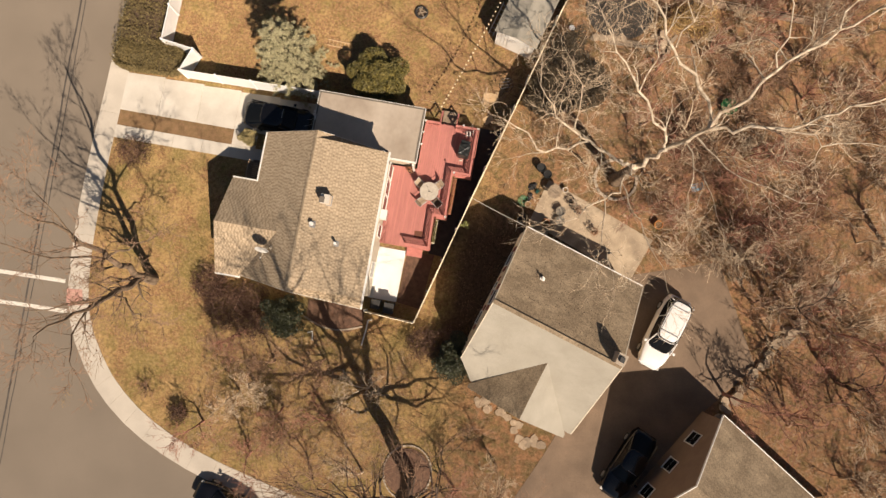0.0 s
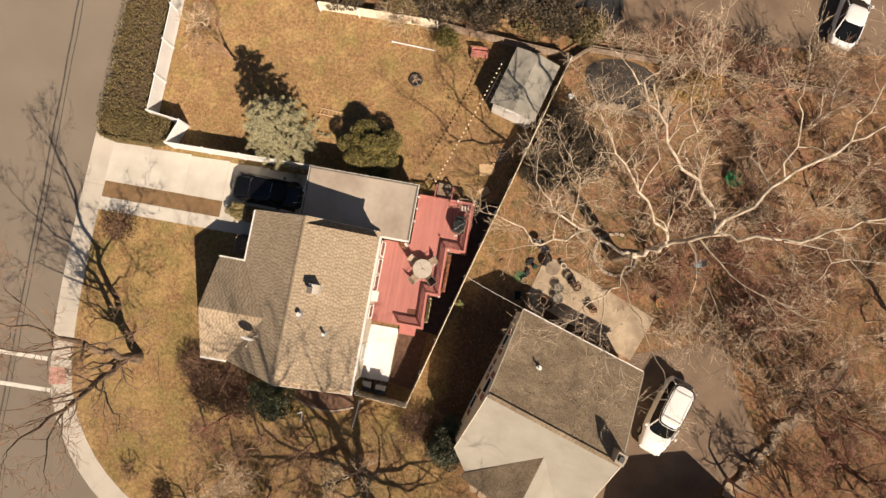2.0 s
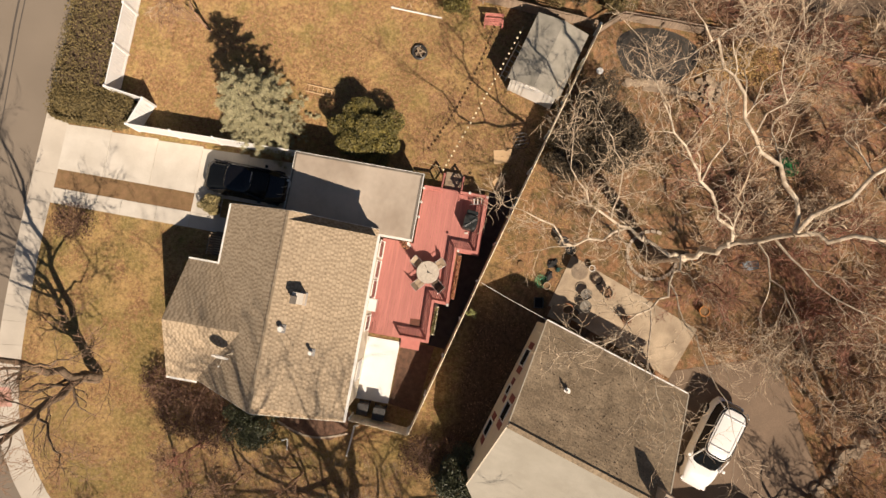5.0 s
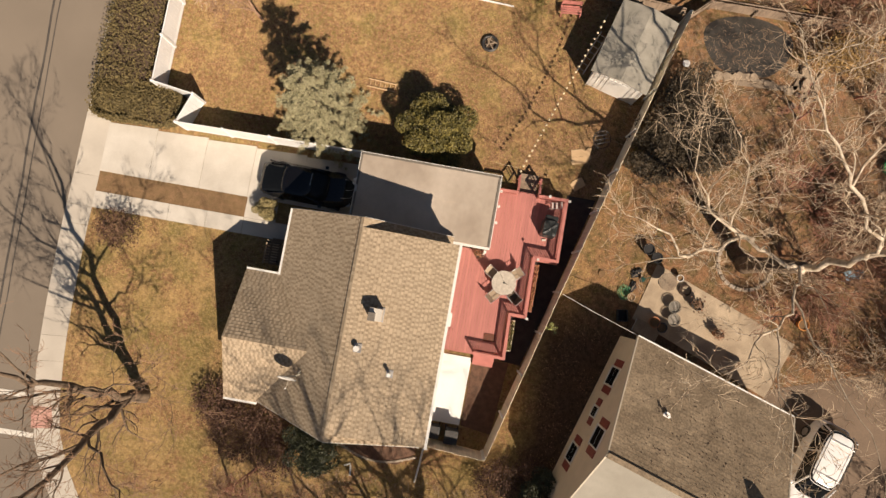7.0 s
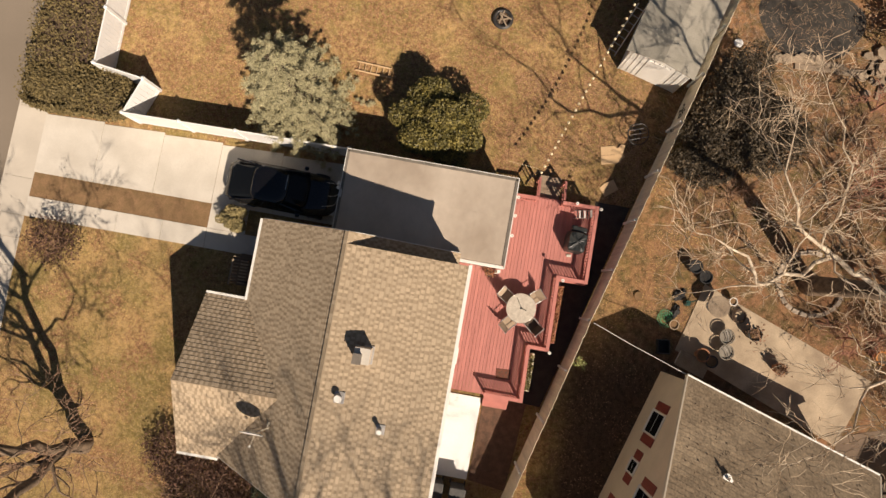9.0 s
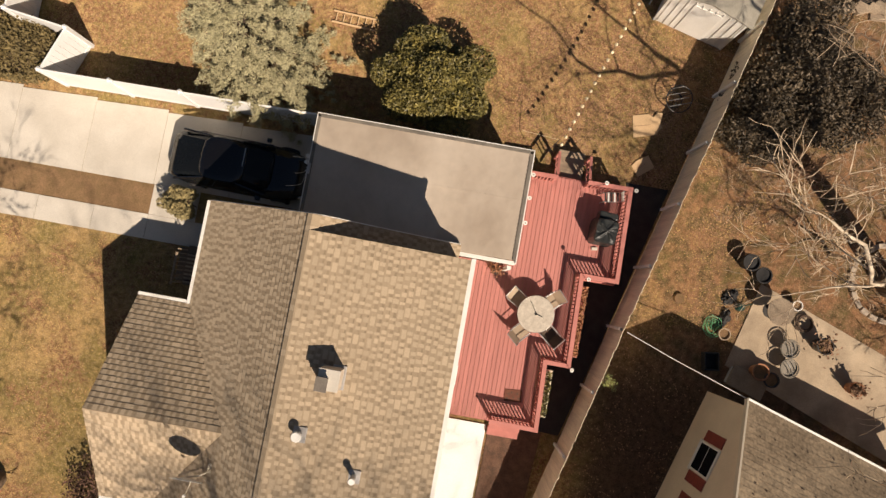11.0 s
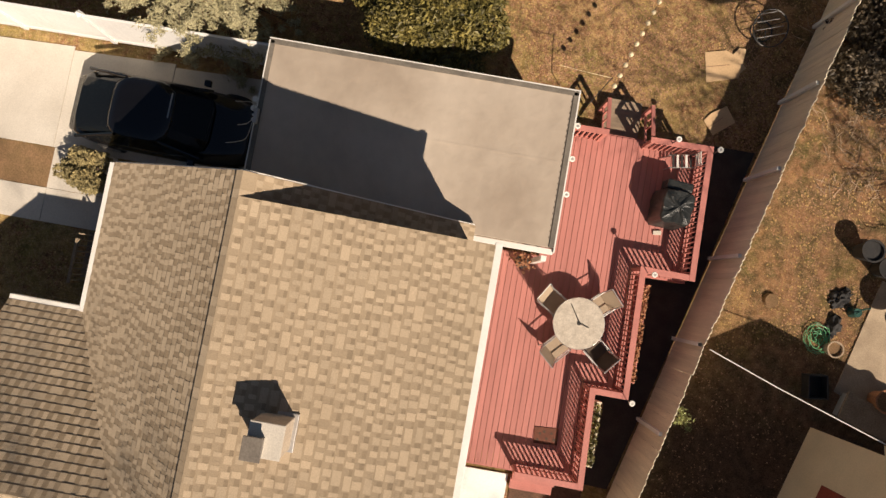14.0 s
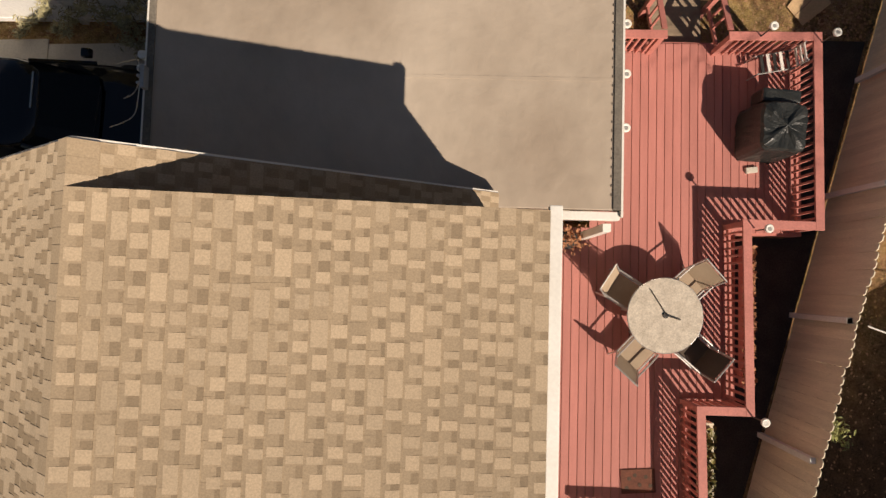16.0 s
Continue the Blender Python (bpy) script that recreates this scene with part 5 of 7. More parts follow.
# ---- vehicles ----


def loft(bm, sections):
    """Closed rings of equal length, joined in order, with end caps."""
    rings = [[bm.verts.new(p) for p in s] for s in sections]
    n = len(rings[0])
    for a, b in zip(rings, rings[1:]):
        for k in range(n):
            bm.faces.new((a[k], a[(k + 1) % n], b[(k + 1) % n], b[k]))
    bm.faces.new(rings[0][::-1])
    bm.faces.new(rings[-1])
    return bm


def ring_at(x, w, z0, z1, round_=0.16):
    """A rounded cross-section at x, of half width w, from z0 to z1."""
    r = min(round_, (z1 - z0) * 0.45)
    half = [(w * 0.90, z0), (w * 0.98, z0 + r * 0.4), (w, z0 + r), (w, (z0 + z1) / 2), (w * 0.985, z1 - r), (w * 0.955, z1 - r * 0.45), (w * 0.88, z1 - r * 0.12), (w * 0.55, z1)]
    return [(x, y, z) for y, z in half] + [(x, -y, z) for y, z in half[::-1]]


def vehicle(m, paint, label, category, suv=True, length=4.75, width=1.86):
    """A parked car whose nose points along +x."""
    c = thing("car", m, label, category, "parked cars")
    L, w = length / 2, width / 2
    hood, belt = (1.02, 1.04) if suv else (0.86, 0.94)
    body = bmesh.new()
    secs = []
    for k in range(23):
        u = -1 + 2 * k / 22
        # plan: blunt round tail, more tapered nose
        p = 5.5 if u < 0 else 4.0
        hw = w * max(0.0, 1 - abs(u) ** p * (0.30 if u < 0 else 0.5)) ** 0.8
        top = belt - (0.13 if suv else 0.20) * max(0, -u - 0.82) / 0.18 if u < 0.2 else belt + (hood - belt) * min(1, (u - 0.2) / 0.15) - 0.30 * max(0, (u - 0.62) / 0.38) ** 2.2
        low = 0.27 + 0.16 * max(0, abs(u) - 0.86) / 0.14
        secs.append(ring_at(u * L, hw, low, top, 0.2))
    loft(body, secs)
    part("body", body, paint, c, smooth=True)
    top = 1.72 if suv else 1.44
    r0, r1 = (-L + 0.30, L - 2.0) if suv else (-L + 1.4, L - 2.1)
    b0, b1 = (-L + 0.06, L - 1.2) if suv else (-L + 0.22, L - 1.25)
    tw = w * 0.76
    cabin = bmesh.new()

    def cabin_ring(f, grow=1.0):
        """An outline of the cabin at the share f of its height."""
        xa, xb, ww = b0 + (r0 - b0) * f, b1 + (r1 - b1) * f, w * 0.93 + (tw - w * 0.93) * f
        z = belt - 0.03 + (top - belt) * f
        pts = []
        for k in range(28):
            a = 2 * math.pi * k / 28
            cx, sy = math.cos(a), math.sin(a)
            q = (abs(cx) ** 5 + abs(sy) ** 5) ** -0.2
            pts.append(((xa + xb) / 2 + cx * q * (xb - xa) / 2 * grow, sy * q * ww * grow * (1 - 0.10 * max(0, abs(cx * q) - 0.6)), z))
        return pts

    loft(cabin, [cabin_ring(f) for f in (0, 0.35, 0.7, 0.97)])
    part("glazing", cabin, GLASS, c, "dark tinted glass", smooth=False)
    rf = bmesh.new()
    ring = cabin_ring(0.9, 1.012)
    mid = Vector(((r0 + r1) / 2, 0, 0))
    lays = []
    for g, dz in ((1.0, -0.03), (1.0, 0.0), (0.93, 0.045), (0.7, 0.075), (0.35, 0.09)):
        lays.append([((x - mid.x) * g + mid.x, y * g, z + dz) for x, y, z in ring])
    loft(rf, lays)
    part("roof_panel", rf, paint, c, smooth=True)
    for s in (-1, 1):
        for (xa, za), (xb, zb) in (((b0 + 0.12, belt - 0.02), (r0 + 0.12, top - 0.06)), ((b1 - 0.12, belt - 0.02), (r1 - 0.12, top - 0.06)), (((b0 + b1) / 2 - 0.2, belt - 0.02), ((r0 + r1) / 2 - 0.1, top - 0.06))):
            part("pillar", tube(bmesh.new(), [(xa, s * w * 0.91, za), (xb, s * tw * 0.98, zb)], 0.042, 6), paint, c)
        if suv:
            part("roof_rail", tube(bmesh.new(), [(r0 + 0.15, s * tw * 0.9, top + 0.01), (r0 + 0.25, s * tw * 0.9, top + 0.09), (r1 - 0.2, s * tw * 0.9, top + 0.09), (r1 - 0.1, s * tw * 0.9, top + 0.01)], 0.018, 6), DARKMETAL, c)
        part("mirror", boxed(b1 - 0.34, s * (w + 0.06) - 0.08, belt, b1 - 0.18, s * (w + 0.06) + 0.08, belt + 0.13, 0.035), paint, c)
        part("headlight", boxed(L - 0.30, s * w * 0.62 - 0.13, hood - 0.36, L - 0.09, s * w * 0.62 + 0.13, hood - 0.24, 0.03), STEEL, c)
        part("tail_light", boxed(-L + 0.015, s * w * 0.52 - 0.1, belt - 0.42, -L + 0.1, s * w * 0.52 + 0.1, belt - 0.26, 0.03), REDSHUTTER, c)
        for x in (-L + 0.95, L - 0.95):
            t = bmesh.new()
            disc(t, 0, 0, -0.11, 0.11, 0.34, 24)
            bmesh.ops.bevel(t, geom=[e for e in t.edges if abs(e.verts[0].co.z - e.verts[1].co.z) < 0.01], offset=0.03, segments=2, affect="EDGES")
            bmesh.ops.transform(t, matrix=pose(x, s * (w - 0.10), 0.34, 90), verts=t.verts[:])
            ty = part("tyre", t, RUBBER, c)
            t = bmesh.new()
            disc(t, 0, 0, -0.115, 0.115, 0.21, 16)
            bmesh.ops.transform(t, matrix=pose(x, s * (w - 0.10), 0.34, 90), verts=t.verts[:])
            part("rim", t, STEEL, ty)
        part("wiper", tube(bmesh.new(), [(b1 - 0.02, s * 0.1 + 0.35, belt + 0.0), (b1 - 0.06, s * 0.1 - 0.25, belt + 0.03)], 0.008, 4), RUBBER, c)
    if not suv:
        # pale metal strip put in for the glint along the windscreen's top edge
        part("screen_glint", boxed(r1 - 0.0, -0.1, top - 0.015, r1 + 0.025, 0.5, top + 0.005, 0.004), STEEL, c)
    if suv:
        for x in (r0 + 0.5, r1 - 0.45):
            part("cross_bar", boxed(x - 0.02, -tw * 0.9, top + 0.075, x + 0.02, tw * 0.9, top + 0.095, 0.006), STEEL, c)
    part("number_plate", boxed(-L - 0.005, -0.17, 0.62, -L + 0.03, 0.17, 0.74), WHITE, c)
    part("bumper", boxed(L - 0.10, -w * 0.5, 0.34, L + 0.02, w * 0.5, 0.5, 0.05), DARKMETAL, c)
    return c


vehicle(pose(-3.42, 2.28, 0.03, 0, 0, -1), BLACKCAR, "black car in the house's shade on the driveway", "car", False, 4.8, 1.88)
vehicle(pose(23.95, -7.3, 0.015, 0, 0, 252), WHITECAR, "white sport utility vehicle parked on the neighbour's drive", "car", True, 4.95, 1.9)
vehicle(pose(22.9, -16.0, 0.015, 0, 0, 246), BLACKCAR, "black car in deep shade on the neighbour's drive", "car", False, 4.7, 1.85)
vehicle(pose(-1.9, -22.95, -0.13, 0, 0, 164), BLACKCAR, "black car parked at the kerb", "car", False, 4.5, 1.8)
vehicle(pose(32.3, 20.8, 0.015, 0, 0, 78), WHITECAR, "white car parked on the rear lot", "car", False, 4.6, 1.8)

# ---- deck furniture ----


def patio_chair(m, label, sling=SLING):
    """A sling chair whose seat faces +x."""
    c = thing("patio_chair", m, label, "chair", "chairs round the patio table")
    part("seat", slab([(0.24, -0.24, 0.37), (0.24, 0.24, 0.37), (-0.22, 0.24, 0.34), (-0.22, -0.24, 0.34)], 0.02), sling, c)
    part("backrest", slab([(-0.22, -0.24, 0.36), (-0.22, 0.24, 0.36), (-0.46, 0.24, 0.84), (-0.46, -0.24, 0.84)], 0.022), sling, c)
    for s in (-0.27, 0.27):
        part("side_frame", tube(bmesh.new(), [(0.27, s, 0.0), (0.27, s, 0.36), (-0.22, s, 0.34), (-0.48, s, 0.87)], 0.018, 6), STEEL, c, "pale metal frame")
        part("arm", tube(bmesh.new(), [(0.25, s, 0.36), (0.24, s, 0.55), (0.1, s, 0.58), (-0.33, s, 0.56)], 0.018, 6), STEEL, c)
        part("rear_leg", tube(bmesh.new(), [(-0.2, s, 0.34), (-0.34, s, 0.0)], 0.018, 6), STEEL, c)
    part("top_bar", tube(bmesh.new(), [(-0.48, -0.27, 0.87), (-0.48, 0.27, 0.87)], 0.016, 6), STEEL, c)
    return c


TX, TY = 7.26, -0.9


def patio_table():
    t = thing("patio_table", pose(TX, TY, DECK_Z), "round patio table with mottled pale top", "table")
    bm = bmesh.new()
    disc(bm, 0, 0, 0.64, 0.665, 0.60, 48)
    part("tabletop", bm, TABLETOP, t)
    bm = bmesh.new()
    tube(bm, [(0.6 * math.cos(a), 0.6 * math.sin(a), 0.65) for a in (2 * math.pi * k / 40 for k in range(41))], 0.014, 5, False)
    part("rim", bm, STEEL, t)
    for k in range(4):
        a = radians(45 + 90 * k)
        part("leg", tube(bmesh.new(), [(0.5 * math.cos(a), 0.5 * math.sin(a), 0), (0.42 * math.cos(a), 0.42 * math.sin(a), 0.64)], 0.02, 6), STEEL, t)
    bm = bmesh.new()
    disc(bm, 0, 0, 0.665, 0.69, 0.045, 12)
    part("umbrella_sleeve", bm, DARKMETAL, t)
    return t


patio_table()
stick = thing("umbrella_crank", pose(TX, TY, DECK_Z + 0.69), "thin dark crank rod lying bent across the table", "rod")
part("rod", tube(bmesh.new(), [(-0.25, 0.42, -0.012), (0.02, 0.0, 0.012), (0.24, -0.06, -0.012)], 0.011, 5), DARKMETAL, stick)
for x, y, t, lab in ((6.67, -0.52, -32, "tan sling chair standing beside the table"), (7.73, -0.43, 222, "tan sling chair drawn up to the table"), (6.90, -1.55, 48, "tan sling chair turned to the table edge"), (7.84, -1.47, 140, "dark brown sling chair with its back to the railing")):
    patio_chair(pose(x, y, DECK_Z, 0, 0, t) @ Matrix.Scale(0.87, 4), lab, BROWNSLING if x > 7.8 else SLING)


def covered_grill():
    g = thing("covered_grill", pose(9.05, 2.2, DECK_Z, 0, 0, -4) @ Matrix.Scale(0.95, 4), "gas grill under a shiny black cover on the deck", "grill")
    bm = bmesh.new()
    rng = random.Random(9)
    lay = ((0.06, 0.41, 0.47, 0.0), (0.3, 0.40, 0.46, 0.0), (0.55, 0.40, 0.46, 0.0), (0.74, 0.395, 0.44, -0.01), (0.90, 0.385, 0.42, -0.03), (0.955, 0.355, 0.39, -0.03))
    rings = []
    per = 40
    for z, a, b, dy in lay:
        r = []
        for k in range(per):
            t = 2 * math.pi * k / per
            c, s = math.cos(t), math.sin(t)
            q = 1 / (abs(c) ** 7 + abs(s) ** 7) ** (1 / 7)
            w = 1 + rng.uniform(-0.02, 0.02) + 0.02 * math.sin(5 * t)
            r.append(bm.verts.new((c * a * q * w, dy + s * b * q * w, z + rng.uniform(-0.01, 0.01))))
        rings.append(r)
    # the top sags between creases that run to the corners
    for f in (0.66, 0.33):
        r = []
        for k in range(per):
            t = 2 * math.pi * k / per
            p = rings[5][k].co
            crease = 0.035 * abs(math.cos(2 * t)) ** 0.5 - 0.03 * (abs(math.sin(2 * t)) > 0.94)
            r.append(bm.verts.new((p.x * f, -0.03 + (p.y + 0.03) * f, 0.975 - crease * (1 - abs(f - 0.5)) + rng.uniform(-0.006, 0.006))))
        rings.append(r)
    for a, b in zip(rings, rings[1:]):
        for k in range(per):
            bm.faces.new((a[k], a[(k + 1) % per], b[(k + 1) % per], b[k]))
    mid = bm.verts.new((0.02, -0.02, 0.985))
    for k in range(per):
        bm.faces.new((rings[-1][k], rings[-1][(k + 1) % per], mid))
    bm.faces.new(rings[0][::-1])
    part("side_shelf_cover", boxed(-0.33, 0.42, 0.35, 0.33, 0.66, 0.80, 0.05), COVER, g)
    part("cover", bm, COVER, g)
    for x, y in ((-0.3, -0.42), (0.3, -0.42), (-0.3, 0.42), (0.3, 0.42)):
        bm = bmesh.new()
        disc(bm, x, y, 0, 0.1, 0.04, 10)
        part("castor", bm, RUBBER, g)
    return g


covered_grill()
blk = thing("concrete_block", pose(8.95, 1.62, DECK_Z, 0, 0, 8), "small pale block on the deck beside the grill", "block")
part("block", boxed(-0.1, -0.05, 0, 0.1, 0.05, 0.06, 0.01), CONCRETE, blk)


def folding_lounger():
    c = thing("folding_chair", pose(9.16, 3.4, DECK_Z, 0, 0, 8) @ Matrix.Scale(0.9, 4), "folded metal chair frame with white slats", "chair")
    for s in (-0.17, 0.17):
        part("side_frame", tube(bmesh.new(), [(-0.34, s, 0.02), (-0.3, s, 0.35), (0.32, s, 0.48), (0.34, s, 0.9)], 0.016, 6), STEEL, c)
    for k in range(5):
        x = -0.22 + 0.11 * k
        part("slat", boxed(x - 0.03, -0.17, 0.39 + 0.02 * k, x + 0.03, 0.17, 0.41 + 0.02 * k, 0.004), WHITE if k % 2 else DARKMETAL, c)
    for k in range(3):
        part("back_slat", boxed(0.32, -0.17, 0.54 + 0.13 * k, 0.345, 0.17, 0.60 + 0.13 * k, 0.004), WHITE, c)
    part("rear_leg", tube(bmesh.new(), [(0.3, -0.17, 0.46), (0.36, -0.17, 0.0)], 0.016, 6), STEEL, c)
    part("rear_leg", tube(bmesh.new(), [(0.3, 0.17, 0.46), (0.36, 0.17, 0.0)], 0.016, 6), STEEL, c)
    return c


folding_lounger()
mat_ = thing("door_mat", pose(7.06, -3.73, DECK_Z, 0, 0, 4), "russet brown door mat with dark spots on the deck", "mat")
part("mat_surface", boxed(-0.29, -0.2, 0.001, 0.29, 0.2, 0.02, 0.006), surf("russet_mat", (0.20, 0.075, 0.045), (0.14, 0.055, 0.035), 0.95, 9, 60, 0.3, 0.3), mat_)
for px, py in ((-0.15, 0.05), (0.02, -0.06), (0.13, 0.07), (-0.05, 0.1), (0.2, -0.08), (-0.2, -0.1)):
    bm = bmesh.new()
    disc(bm, px, py, 0.02, 0.024, 0.035, 10)
    part("spot", bm, BARK, mat_)


def lamp_post(x, y, z0, z1, label):
    l = thing("post_lamp", pose(x, y, z0), label, "outdoor lamp", "deck string lamps")
    h = z1 - z0
    if h < 0.15:
        part("bracket", boxed(-0.12, -0.01, h - 0.035, -0.02, 0.01, h - 0.015), DARKMETAL, l)
    else:
        part("stem", tube(bmesh.new(), [(0, 0, 0), (0, 0, h)], 0.012, 6), DARKMETAL, l)
    bm = bmesh.new()
    n = 20
    prof = ((0.03, h + 0.01), (0.055, h + 0.03), (0.068, h + 0.012), (0.066, h - 0.02), (0.03, h - 0.03))
    rings = [[bm.verts.new((r * math.cos(2 * math.pi * k / n), r * math.sin(2 * math.pi * k / n), z)) for k in range(n)] for r, z in prof]
    for a, b in zip(rings, rings[1:]):
        for k in range(n):
            bm.faces.new((a[k], a[(k + 1) % n], b[(k + 1) % n], b[k]))
    part("shade", bm, WHITE, l, "white ring shade", smooth=True)
    bm = bmesh.new()
    disc(bm, 0, 0, h - 0.03, h + 0.012, 0.03, 12)
    part("bulb", bm, STEEL, l, "grey bulb cap")
    return l


for x, y in ((8.74, 3.68), (9.72, 3.6), (8.66, 0.5), (8.6, -2.44)):
    lamp_post(x, y, DECK_Z + RAIL_H, 1.75, "white ring lamp on a thin stem above the railing")
for y in (3.41, 2.66, 1.86):
    lamp_post(6.29, y, 2.24, 2.3, "white ring lamp hanging at the flat roof edge")


WARMBULB = surf("cream_bulb", (0.86, 0.74, 0.48), (0.8, 0.67, 0.42), 0.35, 4, 30, 0.05, 0)


def string_lights():
    s = thing("string_lights", label="line of round white bulbs strung across the lawn", category="string lights")
    a, b = Vector((7.0, 4.4, 1.75)), Vector((10.0, 13.1, 2.1))
    pts = [a.lerp(b, k / 30) - Vector((0, 0, 0.5 * 4 * (k / 30) * (1 - k / 30))) for k in range(31)]
    part("cable", tube(bmesh.new(), pts, 0.004, 4, False), DARKMETAL, s)
    for k in range(1, 30):
        bm = bmesh.new()
        p = pts[k]
        bmesh.ops.create_icosphere(bm, subdivisions=2, radius=0.062, matrix=Matrix.Translation(p - Vector((0, 0, 0.045))))
        part("bulb", bm, WARMBULB, s, smooth=True)
    part("pole", tube(bmesh.new(), [(10.0, 13.1, 0), (10.0, 13.1, 2.12)], 0.02, 6), DARKMETAL, s)
    return s


string_lights()
sw = thing("service_bracket", pose(-0.60, 2.3, 2.72), "grey insulator bracket with loose wires on the flat roof's edge", "wire bracket")
part("bracket", boxed(-0.03, -0.16, -0.08, 0.03, 0.16, 0.06, 0.01), STEEL, sw)
for y in (-0.1, 0.0, 0.1):
    part("insulator", disc(bmesh.new(), -0.045, y, -0.03, 0.08, 0.032, 10, 0.022), STEEL, sw)
for tip in ((-0.70, 0.36, -0.5), (-0.55, -0.16, -0.5), (-0.74, -0.60, -0.5)):
    part("wire", tube(bmesh.new(), spline([(-0.04, tip[1] * 0.15, 0.02), (-0.16, tip[1] * 0.8, -0.12), (tip[0] * 0.6, tip[1] * 0.95, -0.32), tip], 0.08), 0.007, 5), STEEL, sw)
sc = thing("cord", label="thin pale cord from the flat roof to a short dark stake", category="cord")
part("cord", tube(bmesh.new(), [(5.74, 4.86, 1.9), (6.35, 4.82, 1.87), (6.96, 4.77, 1.9)], 0.006, 5), WARMBULB, sc)
part("stake", tube(bmesh.new(), [(6.66, 4.31, 0), (6.66, 4.31, 1.3), (6.96, 4.77, 1.92)], 0.011, 5), DARKMETAL, sc)
pl = thing("planter_box", pose(8.08, -3.4, 0), "narrow mossy planter box hung outside the deck railing", "planter")
part("trough", boxed(-0.1, -0.8, 0.75, 0.1, 0.75, 0.95, 0.01), FENCEWOOD, pl)
part("bracket", boxed(-0.12, -0.6, 0.3, -0.08, -0.5, 0.9), DARKMETAL, pl)
part("bracket", boxed(-0.12, 0.4, 0.3, -0.08, 0.5, 0.9), DARKMETAL, pl)
g = np.random.default_rng(5)
v, f = cards(g.random((260, 3)) * (0.18, 1.45, 0.12) + (-0.09, -0.75, 0.94), g.uniform(0.04, 0.09, 260), g, 0.8)
raw("moss", v, f, LEAF, pl)
pl2 = thing("planter_box", pose(8.82, -0.9, 0), "long planter of dry orange leaves outside the railing", "planter")
part("trough", boxed(-0.09, -1.2, 0.62, 0.09, 1.2, 0.8, 0.01), RAILRED, pl2)
part("bracket", boxed(-0.1, -1.0, 0.3, -0.07, -0.9, 0.75), RAILRED, pl2)
part("bracket", boxed(-0.1, 0.9, 0.3, -0.07, 1.0, 0.75), RAILRED, pl2)
v, f = cards(g.random((500, 3)) * (0.17, 2.35, 0.08) + (-0.085, -1.17, 0.79), g.uniform(0.04, 0.09, 500), g, 0.8)
raw("dry_foliage", v, f, TERRACOTTA, pl2)
dp = thing("plant_pot", pose(5.75, 0.32, DECK_Z), "dark pot of withered orange foliage in the deck corner", "plant pot")
part("pot", disc(bmesh.new(), 0, 0, 0, 0.26, 0.12, 16, 0.17), DARKMETAL, dp)
v, f = cards(g.normal(0, 1, (170, 3)) * (0.15, 0.11, 0.1) + (0, 0, 0.42), g.uniform(0.03, 0.07, 170), g, 0.9)
raw("plant", v, f, TERRACOTTA, dp)["kind"] = "stuff"
ac = thing("window_air_conditioner", pose(4.56, -3.1, 2.3), "white window air conditioner on the rear wall", "air conditioner")
part("casing", boxed(0, -0.32, 0, 0.42, 0.32, 0.4, 0.015), WHITE, ac)
for k in range(6):
    part("louvre", boxed(0.42, -0.27, 0.05 + 0.055 * k, 0.43, 0.27, 0.08 + 0.055 * k), STEEL, ac)

sv = thing("bent_pipe", pose(1.25, -11.5, 0, 0, 0, 20), "short bent white pipe lying on the front lawn", "pipe")
part("pipe", tube(bmesh.new(), [(-0.22, 0.2, 0.05), (0.1, 0.24, 0.05), (0.08, 0.1, 0.05), (-0.02, -0.35, 0.05)], 0.045, 8), WHITE, sv)
cb = thing("antenna_cable", label="thin pale cable from the dish to the lawn", category="cable")
part("cable", tube(bmesh.new(), [(-1.2, -6.5, west_z(-1.2) + 0.06), (-1.95, -7.4, 4.1), (-2.77, -8.35, 2.86), (-2.9, -8.75, 2.6), (-3.7, -10.6, 1.2), (-4.39, -12.1, 0.02)], 0.006, 5), TWIG, cb)

# ---- yard things ----


def stoop():
    s = thing("front_stoop", label="grey front stoop with slatted bench rail in shade", category="stoop")
    part("landing", boxed(-4.7, -2.05, 0, -3.1, -0.7, 0.5, 0.01), DRIVE, s)
    part("step", boxed(-5.05, -1.95, 0, -4.7, -0.8, 0.3, 0.01), DRIVE, s)
    for k in range(9):
        part("baluster", boxed(-4.75, -2.0 + 0.14 * k, 0.5, -4.72, -1.97 + 0.14 * k, 1.2), STONE, s)
    part("rail", boxed(-4.77, -2.05, 1.2, -4.70, -0.98, 1.26, 0.01), STONE, s)
    for k in range(8):
        part("bench_slat", boxed(-4.5, -1.95 + 0.13 * k, 0.92, -4.18, -1.89 + 0.13 * k, 0.95, 0.004), STONE, s)
    for y in (-1.9, -1.0):
        part("bench_leg", boxed(-4.46, y, 0.5, -4.22, y + 0.05, 0.92, 0.004), DARKWOOD, s)
    return s


stoop()


def ladder():
    l = thing("ladder", pose(-0.7, 8.28, 0.03, 0, 0, -3), "small pale ladder lying flat on the lawn", "ladder")
    for s in (-0.2, 0.2):
        part("side_rail", boxed(-0.8, s - 0.03, 0, 0.8, s + 0.02, 0.06, 0.006), CARD, l)
    for k in range(6):
        x = -0.66 + 0.265 * k
        part("rung", tube(bmesh.new(), [(x, -0.16, 0.03), (x, 0.16, 0.03)], 0.018, 6), CARD, l)
    return l


